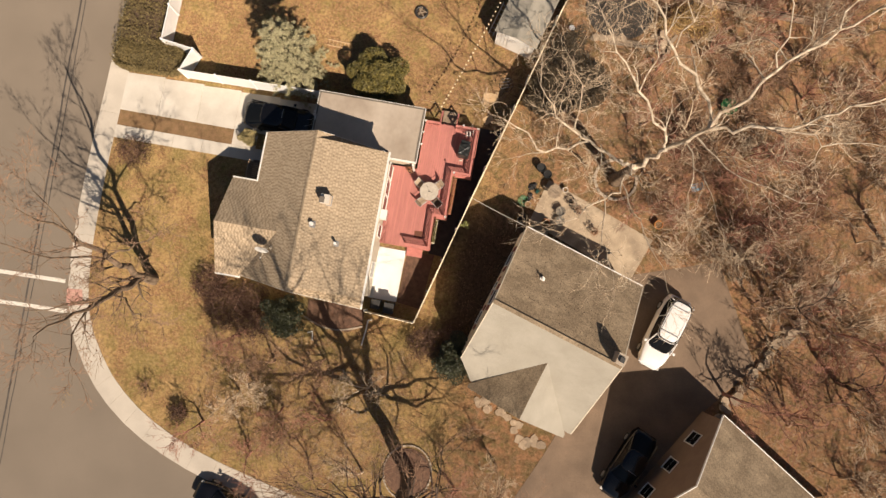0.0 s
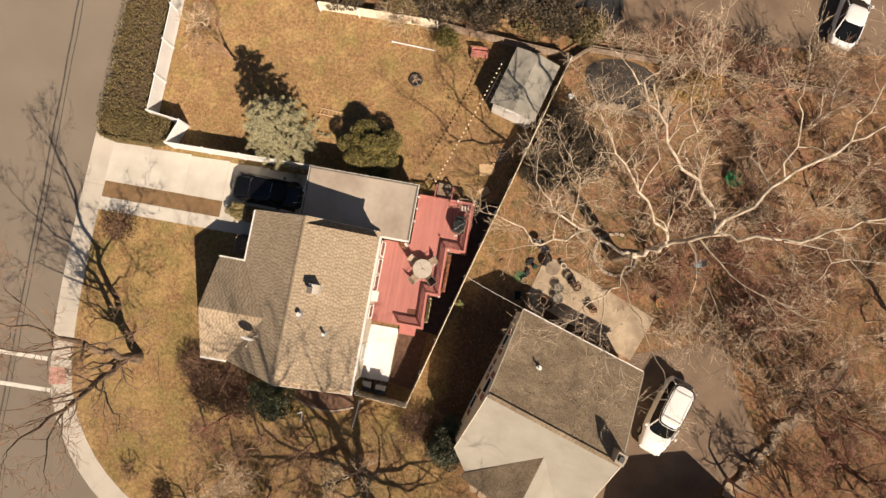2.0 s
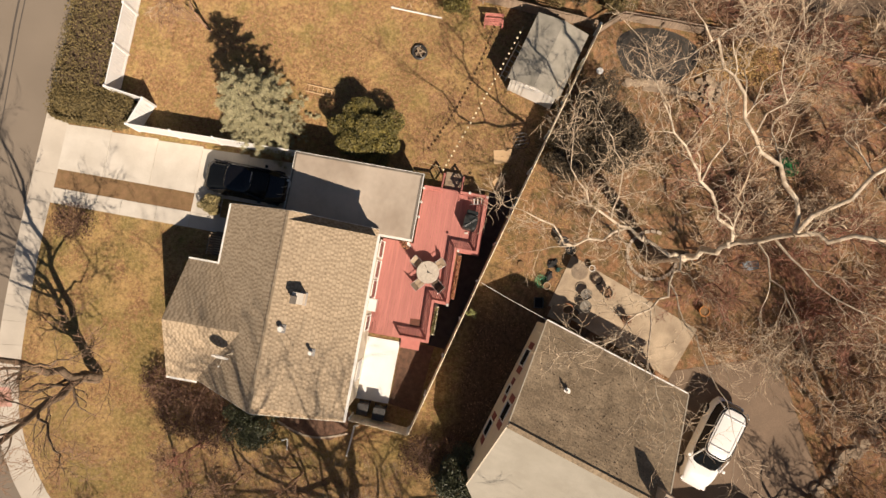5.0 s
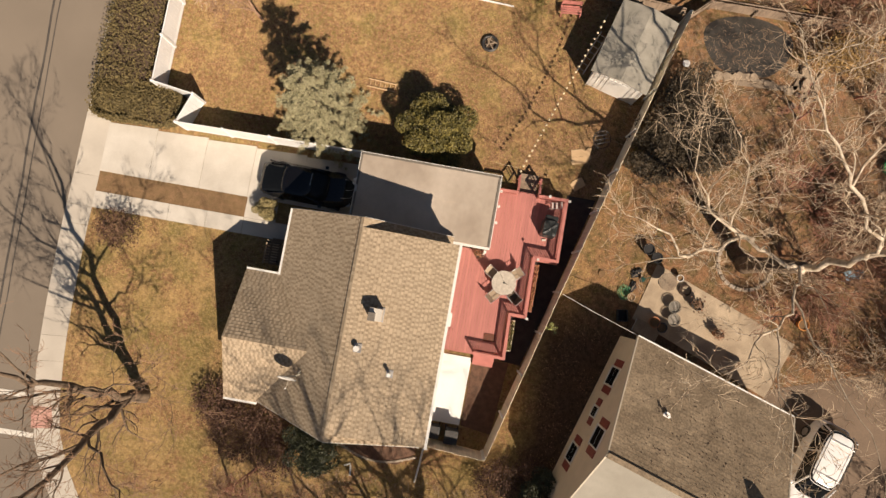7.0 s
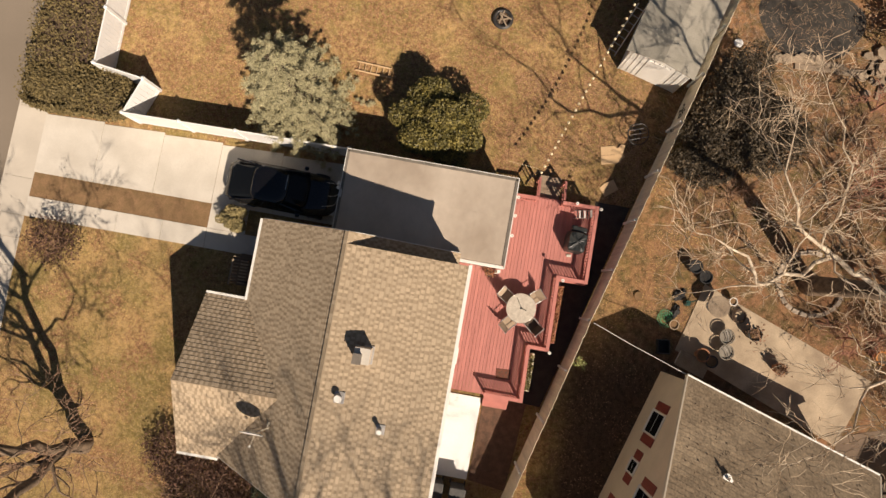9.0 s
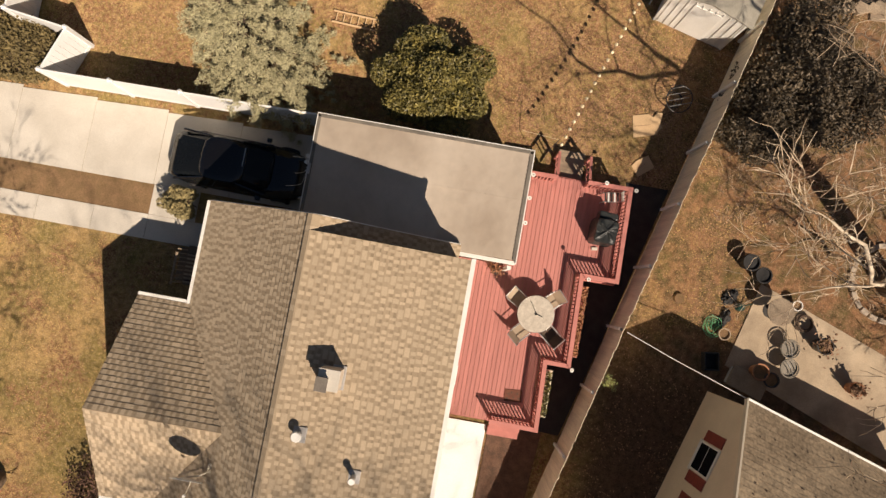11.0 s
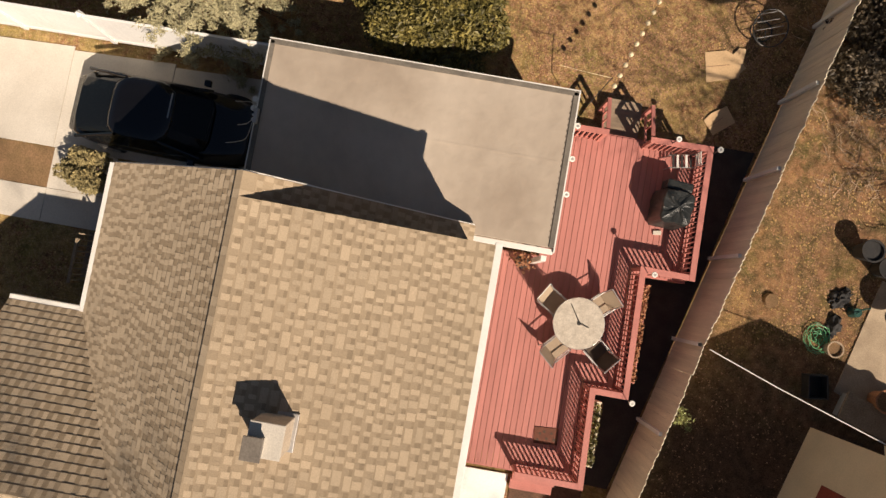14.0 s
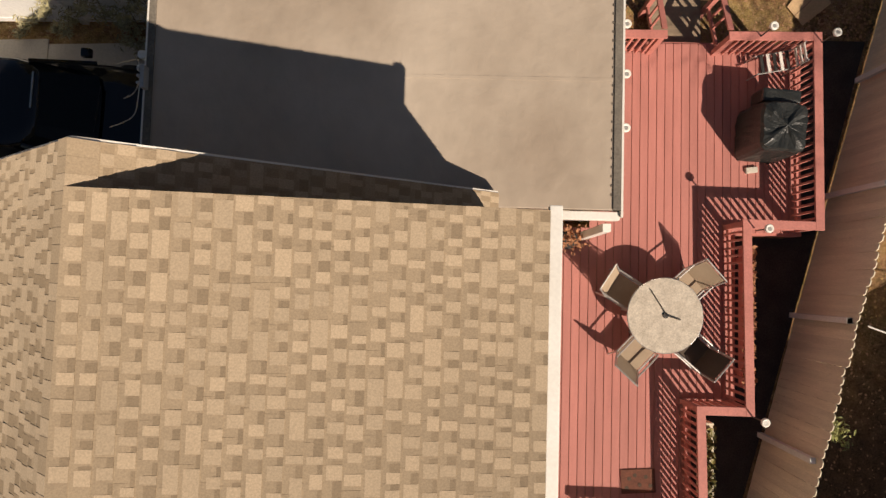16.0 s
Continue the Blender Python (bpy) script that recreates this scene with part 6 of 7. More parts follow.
ladder()
for x, y, t, poly, lab in ((10.25, 6.36, 12, ((-0.52, -0.42), (0.30, -0.36), (0.36, -0.22), (0.52, -0.12), (0.44, 0.02), (0.55, 0.40), (0.38, 0.44), (0.22, 0.28), (0.05, 0.40), (-0.50, 0.38)), "flattened tan cardboard sheet with a torn edge on the lawn"), (10.3, 4.9, 42, ((-0.36, -0.25), (0.30, -0.28), (0.36, 0.2), (-0.1, 0.26), (-0.34, 0.2)), "bent scrap of tan cardboard near the fence")):
    c = thing("cardboard_sheet", pose(x, y, 0.0, 0, 0, t), lab, "cardboard", "cardboard scraps")
    part("sheet", slab([(px, py, 0.055 + 0.06 * px) for px, py in poly], 0.008), CARD, c)
    part("fold", slab([(poly[0][0], -0.02, 0.064 + 0.06 * poly[0][0]), (0.1, 0.0, 0.07), (0.1, 0.012, 0.07), (poly[0][0], -0.008, 0.064 + 0.06 * poly[0][0])], 0.006), TWIG, c)


def ring_shape(bm, x, y, z, r, thick, n=28, m=None):
    pts = [Vector((x + r * math.cos(2 * math.pi * k / n), y + r * math.sin(2 * math.pi * k / n), z)) for k in range(n + 1)]
    if m:
        pts = [m @ p for p in pts]
    return tube(bm, pts, thick, 6, False)


for x, y, t in ((11.05, 7.45, 20),):
    c = thing("round_metal_chair", pose(x, y, 0, 0, 0, t), "rusty round metal chair frame beside the fence", "chair", "round metal chairs")
    part("hoop", ring_shape(bmesh.new(), 0, 0, 0.45, 0.46, 0.02, m=pose(0, 0, 0, 14)), DARKMETAL, c)
    part("base_ring", ring_shape(bmesh.new(), 0, 0, 0.02, 0.28, 0.018), DARKMETAL, c)
    for k in range(3):
        a = radians(120 * k)
        part("leg", tube(bmesh.new(), [(0.28 * math.cos(a), 0.28 * math.sin(a), 0.02), (0.1 * math.cos(a), 0.1 * math.sin(a), 0.3), (0.44 * math.cos(a), 0.44 * math.sin(a), 0.45)], 0.014, 5), DARKMETAL, c)
    for k in range(4):
        part("web_bar", tube(bmesh.new(), [(-0.4 + 0.05 * k, -0.3 + 0.2 * k, 0.42), (0.4 - 0.05 * k, -0.3 + 0.2 * k, 0.42)], 0.01, 5), STEEL, c)

fr = thing("fire_ring", pose(4.5, 11.5, 0), "dark round fire ring on the back lawn", "fire pit")
bm = bmesh.new()
ring_shape(bm, 0, 0, 0.1, 0.38, 0.09)
part("ring", bm, DARKMETAL, fr)
part("ash", disc(bmesh.new(), 0, 0, 0.0, 0.03, 0.3, 20), BARK, fr)

for k, (x, y, t) in enumerate(((0.05, 0.0, 20), (-0.08, 0.06, 75), (0.02, -0.08, 130), (0.1, 0.1, -25))):
    part("log", tube(bmesh.new(), [pose(x, y, 0, 0, 0, t) @ Vector((-0.3, 0, 0.1 + 0.03 * k)), pose(x, y, 0, 0, 0, t) @ Vector((0.3, 0, 0.13 + 0.05 * k))], 0.035, 6), STEPWOOD, fr, "half-burnt log")
tr = thing("trampoline", pose(15.5, 18.3, 0), "black round trampoline behind the rear fence", "trampoline")
part("jump_mat", disc(bmesh.new(), 0, 0, 0.68, 0.70, 1.6, 32), RUBBER, tr)
part("frame_ring", ring_shape(bmesh.new(), 0, 0, 0.7, 1.8, 0.05), DARKMETAL, tr)
part("spring_pad", ring_shape(bmesh.new(), 0, 0, 0.71, 1.68, 0.1), RUBBER, tr)
for k in range(6):
    a = radians(60 * k)
    part("leg", tube(bmesh.new(), [(1.8 * math.cos(a), 1.8 * math.sin(a), 0), (1.8 * math.cos(a), 1.8 * math.sin(a), 0.7)], 0.03, 6), STEEL, tr)
pp = thing("white_pole", label="white pole lying on the back lawn", category="pole")
part("pipe", tube(bmesh.new(), [(2.54, 13.85, 0.05), (4.0, 13.8, 0.05), (5.4, 13.74, 0.05)], 0.05, 8), WHITE, pp)
part("end_cap", tube(bmesh.new(), [(2.42, 13.86, 0.05), (2.54, 13.85, 0.05)], 0.07, 8), WHITE, pp)
al = thing("aluminium_ladder", label="aluminium ladder leaning against the shed", category="ladder")
for o in (0.0, 0.36):
    part("side_rail", tube(bmesh.new(), [(9.3 + o * 0.9, 10.9 - o * 0.4, 0.02), (9.95 + o * 0.9, 12.5 - o * 0.4, 1.5)], 0.03, 6), STEEL, al)
for k in range(7):
    u = (k + 0.5) / 7
    part("rung", tube(bmesh.new(), [(9.3 + 0.65 * u, 10.9 + 1.6 * u, 0.02 + 1.48 * u), (9.624 + 0.65 * u, 10.756 + 1.6 * u, 0.02 + 1.48 * u)], 0.016, 5), STEEL, al)
lb = thing("garden_bench", pose(8.4, 13.9, 0, 0, 0, 6), "red-brown slatted garden bench near the shed", "bench")
for k in range(4):
    part("slat", boxed(-0.55, -0.22 + 0.12 * k, 0.38, 0.55, -0.13 + 0.12 * k, 0.41, 0.004), RAILRED, lb)
for k in range(3):
    part("back_slat", boxed(-0.55, 0.27, 0.48 + 0.12 * k, 0.55, 0.295, 0.57 + 0.12 * k, 0.004), RAILRED, lb)
for x in (-0.5, 0.5):
    for y in (-0.2, 0.27):
        part("leg", boxed(x - 0.03, y - 0.03, 0, x + 0.03, y + 0.03, 0.8 if y > 0 else 0.38), RAILRED, lb)
st = thing("tree_stump", pose(12.28, 0.5, 0), "low cut tree stump in the litter", "stump")
part("stump", disc(bmesh.new(), 0, 0, -0.05, 0.1, 0.2, 14, 0.17), SOIL, st)

sp = thing("downspout_extension", label="white drain pipe lying on the lawn", category="drain pipe")
part("pipe", tube(bmesh.new(), [(4.75, -9.9, 0.06), (4.72, -10.6, 0.05), (4.62, -11.6, 0.05)], 0.05, 8), WHITE, sp)
part("elbow", tube(bmesh.new(), [(4.75, -9.9, 0.06), (4.95, -9.85, 0.08), (4.95, -9.8, 0.3)], 0.05, 8), WHITE, sp)

cd = thing("conduit", label="white cable conduit from fence to neighbour's eave", category="conduit")
part("pipe", tube(bmesh.new(), [(10.15, -0.95, 1.75), (11.6, -1.5, 2.0), (13.75, -2.25, 2.5)], 0.014, 6), WHITE, cd)

for x, y, r in ((5.1, -8.75, 0.27), (6.0, -8.85, 0.3)):
    b = thing("rubbish_bin", pose(x, y, 0), "black wheeled bin in the fence's shade", "bin", "bins")
    part("body", boxed(-r, -r, 0.08, r, r, 0.95, 0.04), RUBBER, b)
    part("lid", boxed(-r - 0.03, -r - 0.05, 0.95, r + 0.03, r + 0.03, 1.02, 0.02), DARKMETAL, b)
    for s in (-1, 1):
        bm = bmesh.new()
        disc(bm, 0, 0, -0.03, 0.03, 0.1, 14)
        bmesh.ops.transform(bm, matrix=pose(s * r, r, 0.1, 0, 90), verts=bm.verts[:])
        part("wheel", bm, RUBBER, b)


def pot(x, y, r, h, material, label, plant=None):
    p = thing("plant_pot", pose(x, y, 0.04), label, "plant pot", "patio pots")
    bm = bmesh.new()
    n = 20
    prof = ((r * 0.68, 0), (r, h), (r * 1.06, h), (r * 1.06, h + 0.04), (r * 0.9, h + 0.04), (r * 0.88, h - 0.04))
    rings = [[bm.verts.new((a * math.cos(2 * math.pi * k / n), a * math.sin(2 * math.pi * k / n), z)) for k in range(n)] for a, z in prof]
    for a, b in zip(rings, rings[1:]):
        for k in range(n):
            bm.faces.new((a[k], a[(k + 1) % n], b[(k + 1) % n], b[k]))
    bm.faces.new(rings[0][::-1])
    part("pot", bm, material, p, smooth=False)
    part("soil", disc(bmesh.new(), 0, 0, h - 0.06, h - 0.03, r * 0.87, 16), RUBBER if material is RUBBER else SOIL, p)
    if plant:
        g = np.random.default_rng(int(x * 100))
        v, f = cards(g.normal(0, 1, (90, 3)) * (r * 0.6, r * 0.6, 0.12) + (0, 0, h + 0.1), g.uniform(0.05, 0.12, 90), g, 0.9)
        raw("plant", v, f, plant, p)["kind"] = "stuff"
    return p


pot(15.21, -1.5, 0.28, 0.42, TERRACOTTA, "terracotta pot on the patio edge")


def barrel_chair(x, y, turn):
    """A round metal seat of curved strips in a hoop, on four legs."""
    c = thing("round_chair", pose(x, y, 0.04, 0, 0, turn), "round grey metal chair with curved seat strips", "chair", "round patio chairs")
    part("hoop", ring_shape(bmesh.new(), 0, 0, 0.42, 0.31, 0.024), CHAIRGREY, c)
    part("seat", disc(bmesh.new(), 0, 0, 0.34, 0.36, 0.29, 22, 0.30), CHAIRGREY, c, "grey dished seat")
    for k in (-1, 0, 1):
        bow = [(0.11 * k + 0.05 * (1 - (q / 4) ** 2), 0.06 * q * (1 - 0.12 * abs(k)), 0.375 + 0.012 * abs(q)) for q in range(-4, 5)]
        part("strip", tube(bmesh.new(), bow, 0.011, 5), DARKMETAL if k else STEEL, c)
    for a in (45, 135, 225, 315):
        u, v = math.cos(radians(a)), math.sin(radians(a))
        part("leg", tube(bmesh.new(), [(u * 0.29, v * 0.29, 0.42), (u * 0.27, v * 0.27, 0)], 0.014, 6), CHAIRGREY, c)
    return c


CHAIRGREY = surf("dull_grey_metal", (0.25, 0.22, 0.175), (0.17, 0.15, 0.118), 0.6, 3, 30, 0.15, 0.05, metal=0.2)
barrel_chair(16.1, -0.55, 20)
barrel_chair(16.16, -1.2, 35)
heap = random.Random(9)
for hx, hy, hr, hm, hl in ((14.02, 0.85, 0.3, RUBBER, "crumpled black plastic sheet on bare soil"), (13.95, 0.12, 0.27, RUBBER, "crumpled black plastic sheet beside the hose")):
    hp = thing("plastic_sheet", pose(hx, hy, 0, 0, 0, heap.uniform(0, 90)), hl, "plastic sheet", "crumpled sheets")
    bm = bmesh.new()
    bmesh.ops.create_icosphere(bm, subdivisions=3, radius=1)
    for v in bm.verts:
        f = heap.uniform(0.6, 1.1)
        v.co = Vector((v.co.x * hr * 1.25 * f, v.co.y * hr * 0.8 * f, max(0.0, v.co.z) * 0.2 * f))
    part("sheet", bm, hm, hp)
wc = thing("watering_can", pose(14.38, 0.56, 0, 0, 0, 30), "dark teal watering can on bare soil", "watering can")
part("body", disc(bmesh.new(), 0, 0, 0, 0.24, 0.13, 16, 0.11), TEAL, wc)
part("spout", tube(bmesh.new(), [(0.11, 0, 0.06), (0.27, 0, 0.2), (0.34, 0, 0.27)], [0.03, 0.02, 0.016], 8), TEAL, wc)
part("handle", tube(bmesh.new(), [(-0.11, 0, 0.06), (-0.2, 0, 0.16), (-0.08, 0, 0.3), (0.05, 0, 0.25)], 0.014, 6), TEAL, wc)
pot(17.2, -0.25, 0.28, 0.5, DARKMETAL, "dark pot with a withered plant on the patio", TWIG)
pot(18.5, -1.5, 0.24, 0.4, TERRACOTTA, "brown pot with a withered plant on the patio", TWIG)
pot(14.34, 2.12, 0.28, 0.5, RUBBER, "black tub beside the patio")
pot(14.84, 1.76, 0.27, 0.45, RUBBER, "black lidded tub at the patio corner")
pot(15.62, -1.7, 0.25, 0.4, DARKMETAL, "dark bucket in the house's shade")
pot(22.7, -0.3, 0.28, 0.35, ORANGE, "orange tub beside the patio")
pot(16.2, 0.95, 0.17, 0.3, WHITE, "small white bucket beside the patio table")
pot(13.89, -0.45, 0.2, 0.26, STONE, "tan ringed pot beside the garden hose")
wr = thing("wire_coil", pose(16.6, 0.42, 0.04), "dark brown coil of vine lying on the patio", "coil")
for k in range(5):
    part("loop", ring_shape(bmesh.new(), 0.03 * (k % 3), -0.02 * (k % 2), 0.05 + 0.03 * k, 0.3 - 0.035 * (k % 3), 0.022), BARK, wr)
cr = thing("plastic_crate", pose(13.62, -1.45, 0, 0, 0, 8), "dark grey open crate in the house's shade", "crate")
for x0, y0, x1, y1 in ((-0.25, -0.3, -0.22, 0.3), (0.22, -0.3, 0.25, 0.3), (-0.22, -0.3, 0.22, -0.27), (-0.22, 0.27, 0.22, 0.3)):
    part("side", boxed(x0, y0, 0.0, x1, y1, 0.3, 0.008), DARKMETAL, cr)
part("bottom", boxed(-0.22, -0.27, 0.0, 0.22, 0.27, 0.03), RUBBER, cr)
tb = thing("patio_side_table", pose(15.45, 0.62, 0.04), "round dull weathered table on the patio", "table")
part("tabletop", disc(bmesh.new(), 0, 0, 0.68, 0.71, 0.46, 32), STONE, tb)
part("pedestal", disc(bmesh.new(), 0, 0, 0.02, 0.68, 0.06, 12, 0.04), DARKMETAL, tb)
part("foot", disc(bmesh.new(), 0, 0, 0.0, 0.02, 0.24, 20), DARKMETAL, tb)
ds = thing("patio_step", pose(14.9, -1.95, 0, 0, 0, -17.5), "grey box step in the shade of the house", "step")
part("top", boxed(-0.65, -0.35, 0.25, 0.65, 0.35, 0.32, 0.01), STONE, ds)
part("base", boxed(-0.6, -0.3, 0, 0.6, 0.3, 0.25, 0.005), CONCRETE, ds)
HOSE = surf("faded_green_hose", (0.16, 0.46, 0.22), (0.12, 0.36, 0.17), 0.5, 4, 30)
hs = thing("garden_hose", pose(13.55, -0.25, 0), "coiled green garden hose on bare soil", "hose")
rr = random.Random(2)
pts = []
for k in range(150):
    a = k * 0.35
    r = 0.2 + 0.12 * math.sin(k * 0.13) + rr.uniform(-0.035, 0.035)
    pts.append((r * math.cos(a), r * 1.2 * math.sin(a), 0.03 + 0.0009 * k))
part("coil", tube(bmesh.new(), pts, 0.009, 5, False), HOSE, hs)
gt = thing("green_tub", pose(26.3, 8.6, 0), "green plastic tub in the leaf litter", "tub")
part("shell", disc(bmesh.new(), 0, 0, 0, 0.3, 0.45, 18, 0.55), GREEN, gt)
part("rim", ring_shape(bmesh.new(), 0, 0, 0.3, 0.55, 0.03), GREEN, gt)
bc = thing("blue_plastic_chair", pose(24.7, 2.6, 0, 0, 0, 200), "faded blue plastic chair among the trees", "chair")
part("seat", boxed(-0.25, -0.25, 0.36, 0.25, 0.25, 0.40, 0.015), BLUE, bc)
part("backrest", slab([(-0.25, -0.25, 0.4), (-0.25, 0.25, 0.4), (-0.4, 0.22, 0.85), (-0.4, -0.22, 0.85)], 0.03), BLUE, bc)
for sx in (-0.21, 0.21):
    for sy in (-0.21, 0.21):
        part("leg", tube(bmesh.new(), [(sx, sy, 0.37), (sx * 1.15, sy * 1.15, 0)], 0.025, 6), BLUE, bc)


def stone_piece(x, y, r, h, rng, parent, name="stone"):
    bm = bmesh.new()
    n = 7
    ang = [2 * math.pi * k / n + rng.uniform(-0.25, 0.25) for k in range(n)]
    poly = [(x + r * rng.uniform(0.75, 1.15) * math.cos(a), y + r * rng.uniform(0.6, 1.1) * math.sin(a)) for a in ang]
    prism(bm, poly, -0.03, h * rng.uniform(0.7, 1.35))
    return part(name, bm, STONE, parent)


rng = random.Random(14)
pt = thing("stepping_stones", label="irregular flat stepping stones beside the neighbour's house", category="stone path")
for k in range(22):
    u = k / 21
    stone_piece(12.6 + 4.6 * u + rng.uniform(-0.3, 0.3), -13.2 - 3.2 * u + rng.uniform(-0.5, 0.5), rng.uniform(0.2, 0.38), 0.05, rng, pt)
bed = thing("tree_bed", pose(9.05, -19.1, 0), "round tree bed edged with pale bricks and filled with mulch", "flower bed")
bm = bmesh.new()
disc(bm, 0, 0, -0.02, 0.04, 1.5, 32)
part("mulch", bm, MULCH, bed)
for k in range(40):
    a = 2 * math.pi * k / 40
    part("brick", boxed(-0.1, -0.05, 0, 0.1, 0.05, 0.1, 0.008, pose(1.55 * math.cos(a), 1.55 * math.sin(a) * 1.1, 0, 0, rng.uniform(-4, 4), math.degrees(a) + 90)), BRICK, bed)
bed2 = thing("foundation_bed", label="russet mulch bed edged with bricks under the gable", category="flower bed")
part("mulch", prism(bmesh.new(), [(0.6, -9.2), (4.4, -9.2), (4.4, -10.2), (3.6, -10.9), (1.6, -10.9), (0.7, -10.5)], -0.02, 0.04), MULCH, bed2)
for k in range(26):
    x = 0.6 + 3.8 * k / 25
    y = -10.4 - 0.5 * math.sin(math.pi * k / 25)
    part("brick", boxed(-0.09, -0.045, 0, 0.09, 0.045, 0.09, 0.006, pose(x, y, 0, 0, 0, rng.uniform(-25, 25))), BRICK, bed2)
bed3 = thing("side_bed", label="strip of russet leaf mulch between pad and fence", category="flower bed")
part("mulch", prism(bmesh.new(), [(6.42, -8.4), (6.5, -4.95), (8.3, -4.9), (8.0, -8.6)], -0.02, 0.03), MULCH, bed3)
# dark strip laid where the fence's shade falls beside the deck
bed4 = thing("shaded_bed", label="strip of ground toned dark for the shade between deck and fence", category="soil strip", kind="structure")
part("soil", prism(bmesh.new(), [(7.9, -4.85), (8.9, -4.9), (10.1, -0.6), (11.35, 4.2), (9.85, 4.2), (9.85, 0.5), (8.7, 0.5), (8.7, -2.5), (7.9, -2.5)], -0.02, 0.022), SHADETONE, bed4)
rw = thing("rock_row", label="row of pale rocks and logs along the slope edge", category="rock border")
for k in range(46):
    u = k / 45
    stone_piece(34.8 - 6.2 * u + rng.uniform(-0.3, 0.3), -2 - 9.9 * u + rng.uniform(-0.3, 0.3), rng.uniform(0.18, 0.42), rng.uniform(0.15, 0.35), rng, rw, "rock")
pond = thing("garden_pond", pose(18.0, 13.75, 0), "dark wide garden pond edged with flat stones", "pond")
bm = bmesh.new()
vv = [bm.verts.new((2.35 * math.cos(a) * (1 + 0.08 * math.sin(3 * a)), 1.75 * math.sin(a) * (1 + 0.07 * math.cos(2 * a)), 0.02)) for a in (2 * math.pi * k / 32 for k in range(32))]
bm.faces.new(vv)
part("water", bm, POND, pond, "dark still water")
for k in range(15):
    u = k / 14
    stone_piece(-1.6 + 3.3 * u, -1.95 + 0.25 * math.sin(3 * u) + rng.uniform(-0.08, 0.08), rng.uniform(0.16, 0.3), rng.uniform(0.1, 0.2), rng, pond)
for k in range(14):
    stone_piece(2.9 + rng.uniform(-0.7, 0.9), -1.4 + rng.uniform(-1.5, 0.9), rng.uniform(0.12, 0.32), rng.uniform(0.1, 0.25), rng, pond, "slab_stone")
for x, y, t, L in ((20.9, 12.4, 70, 1.3), (21.4, 11.6, 80, 1.6), (20.4, 11.9, 10, 1.2), (21.9, 12.6, 60, 1.0), (18.6, 11.75, 4, 2.2)):
    bl = thing("timber_board", pose(x, y, 0.02, 0, 0, t), "pale weathered board lying beside the pond", "board", "boards beside the pond")
    part("board", boxed(-L / 2, -0.12, 0, L / 2, 0.12, 0.06, 0.01), STEPWOOD, bl)
wl = thing("white_bowl", pose(14.9, 12.25, 0), "white bowl lying in the leaf litter", "bowl")
part("bowl", disc(bmesh.new(), 0, 0, 0, 0.12, 0.12, 18, 0.2), VINYL, wl)
ringbed = thing("stone_ring", pose(19.5, 2.3, 0), "ring of pale stones round the sycamore's trunk", "stone ring")
for k in range(26):
    a = 2 * math.pi * k / 26
    if not 0.35 < a < 1.4:
        part("stone", boxed(-0.14, -0.09, -0.02, 0.14, 0.09, rng.uniform(0.08, 0.14), 0.02, pose(1.4 * math.cos(a), 1.35 * math.sin(a), 0, 0, 0, math.degrees(a) + 90 + rng.uniform(-8, 8))), BRICK, ringbed)
pad = thing("tactile_pad", label="faded red tactile ramp pad in the sidewalk", category="ramp pad", kind="structure")
part("pad", slab([(-15.1, -12.4, 0.028), (-14.0, -12.2, 0.028), (-14.3, -11.2, 0.028), (-15.3, -11.3, 0.028)], 0.01), surf("faded_red_pad", (0.50, 0.25, 0.20), (0.58, 0.36, 0.28), 0.9, 3, 40), pad)

# ---- sycamore ----


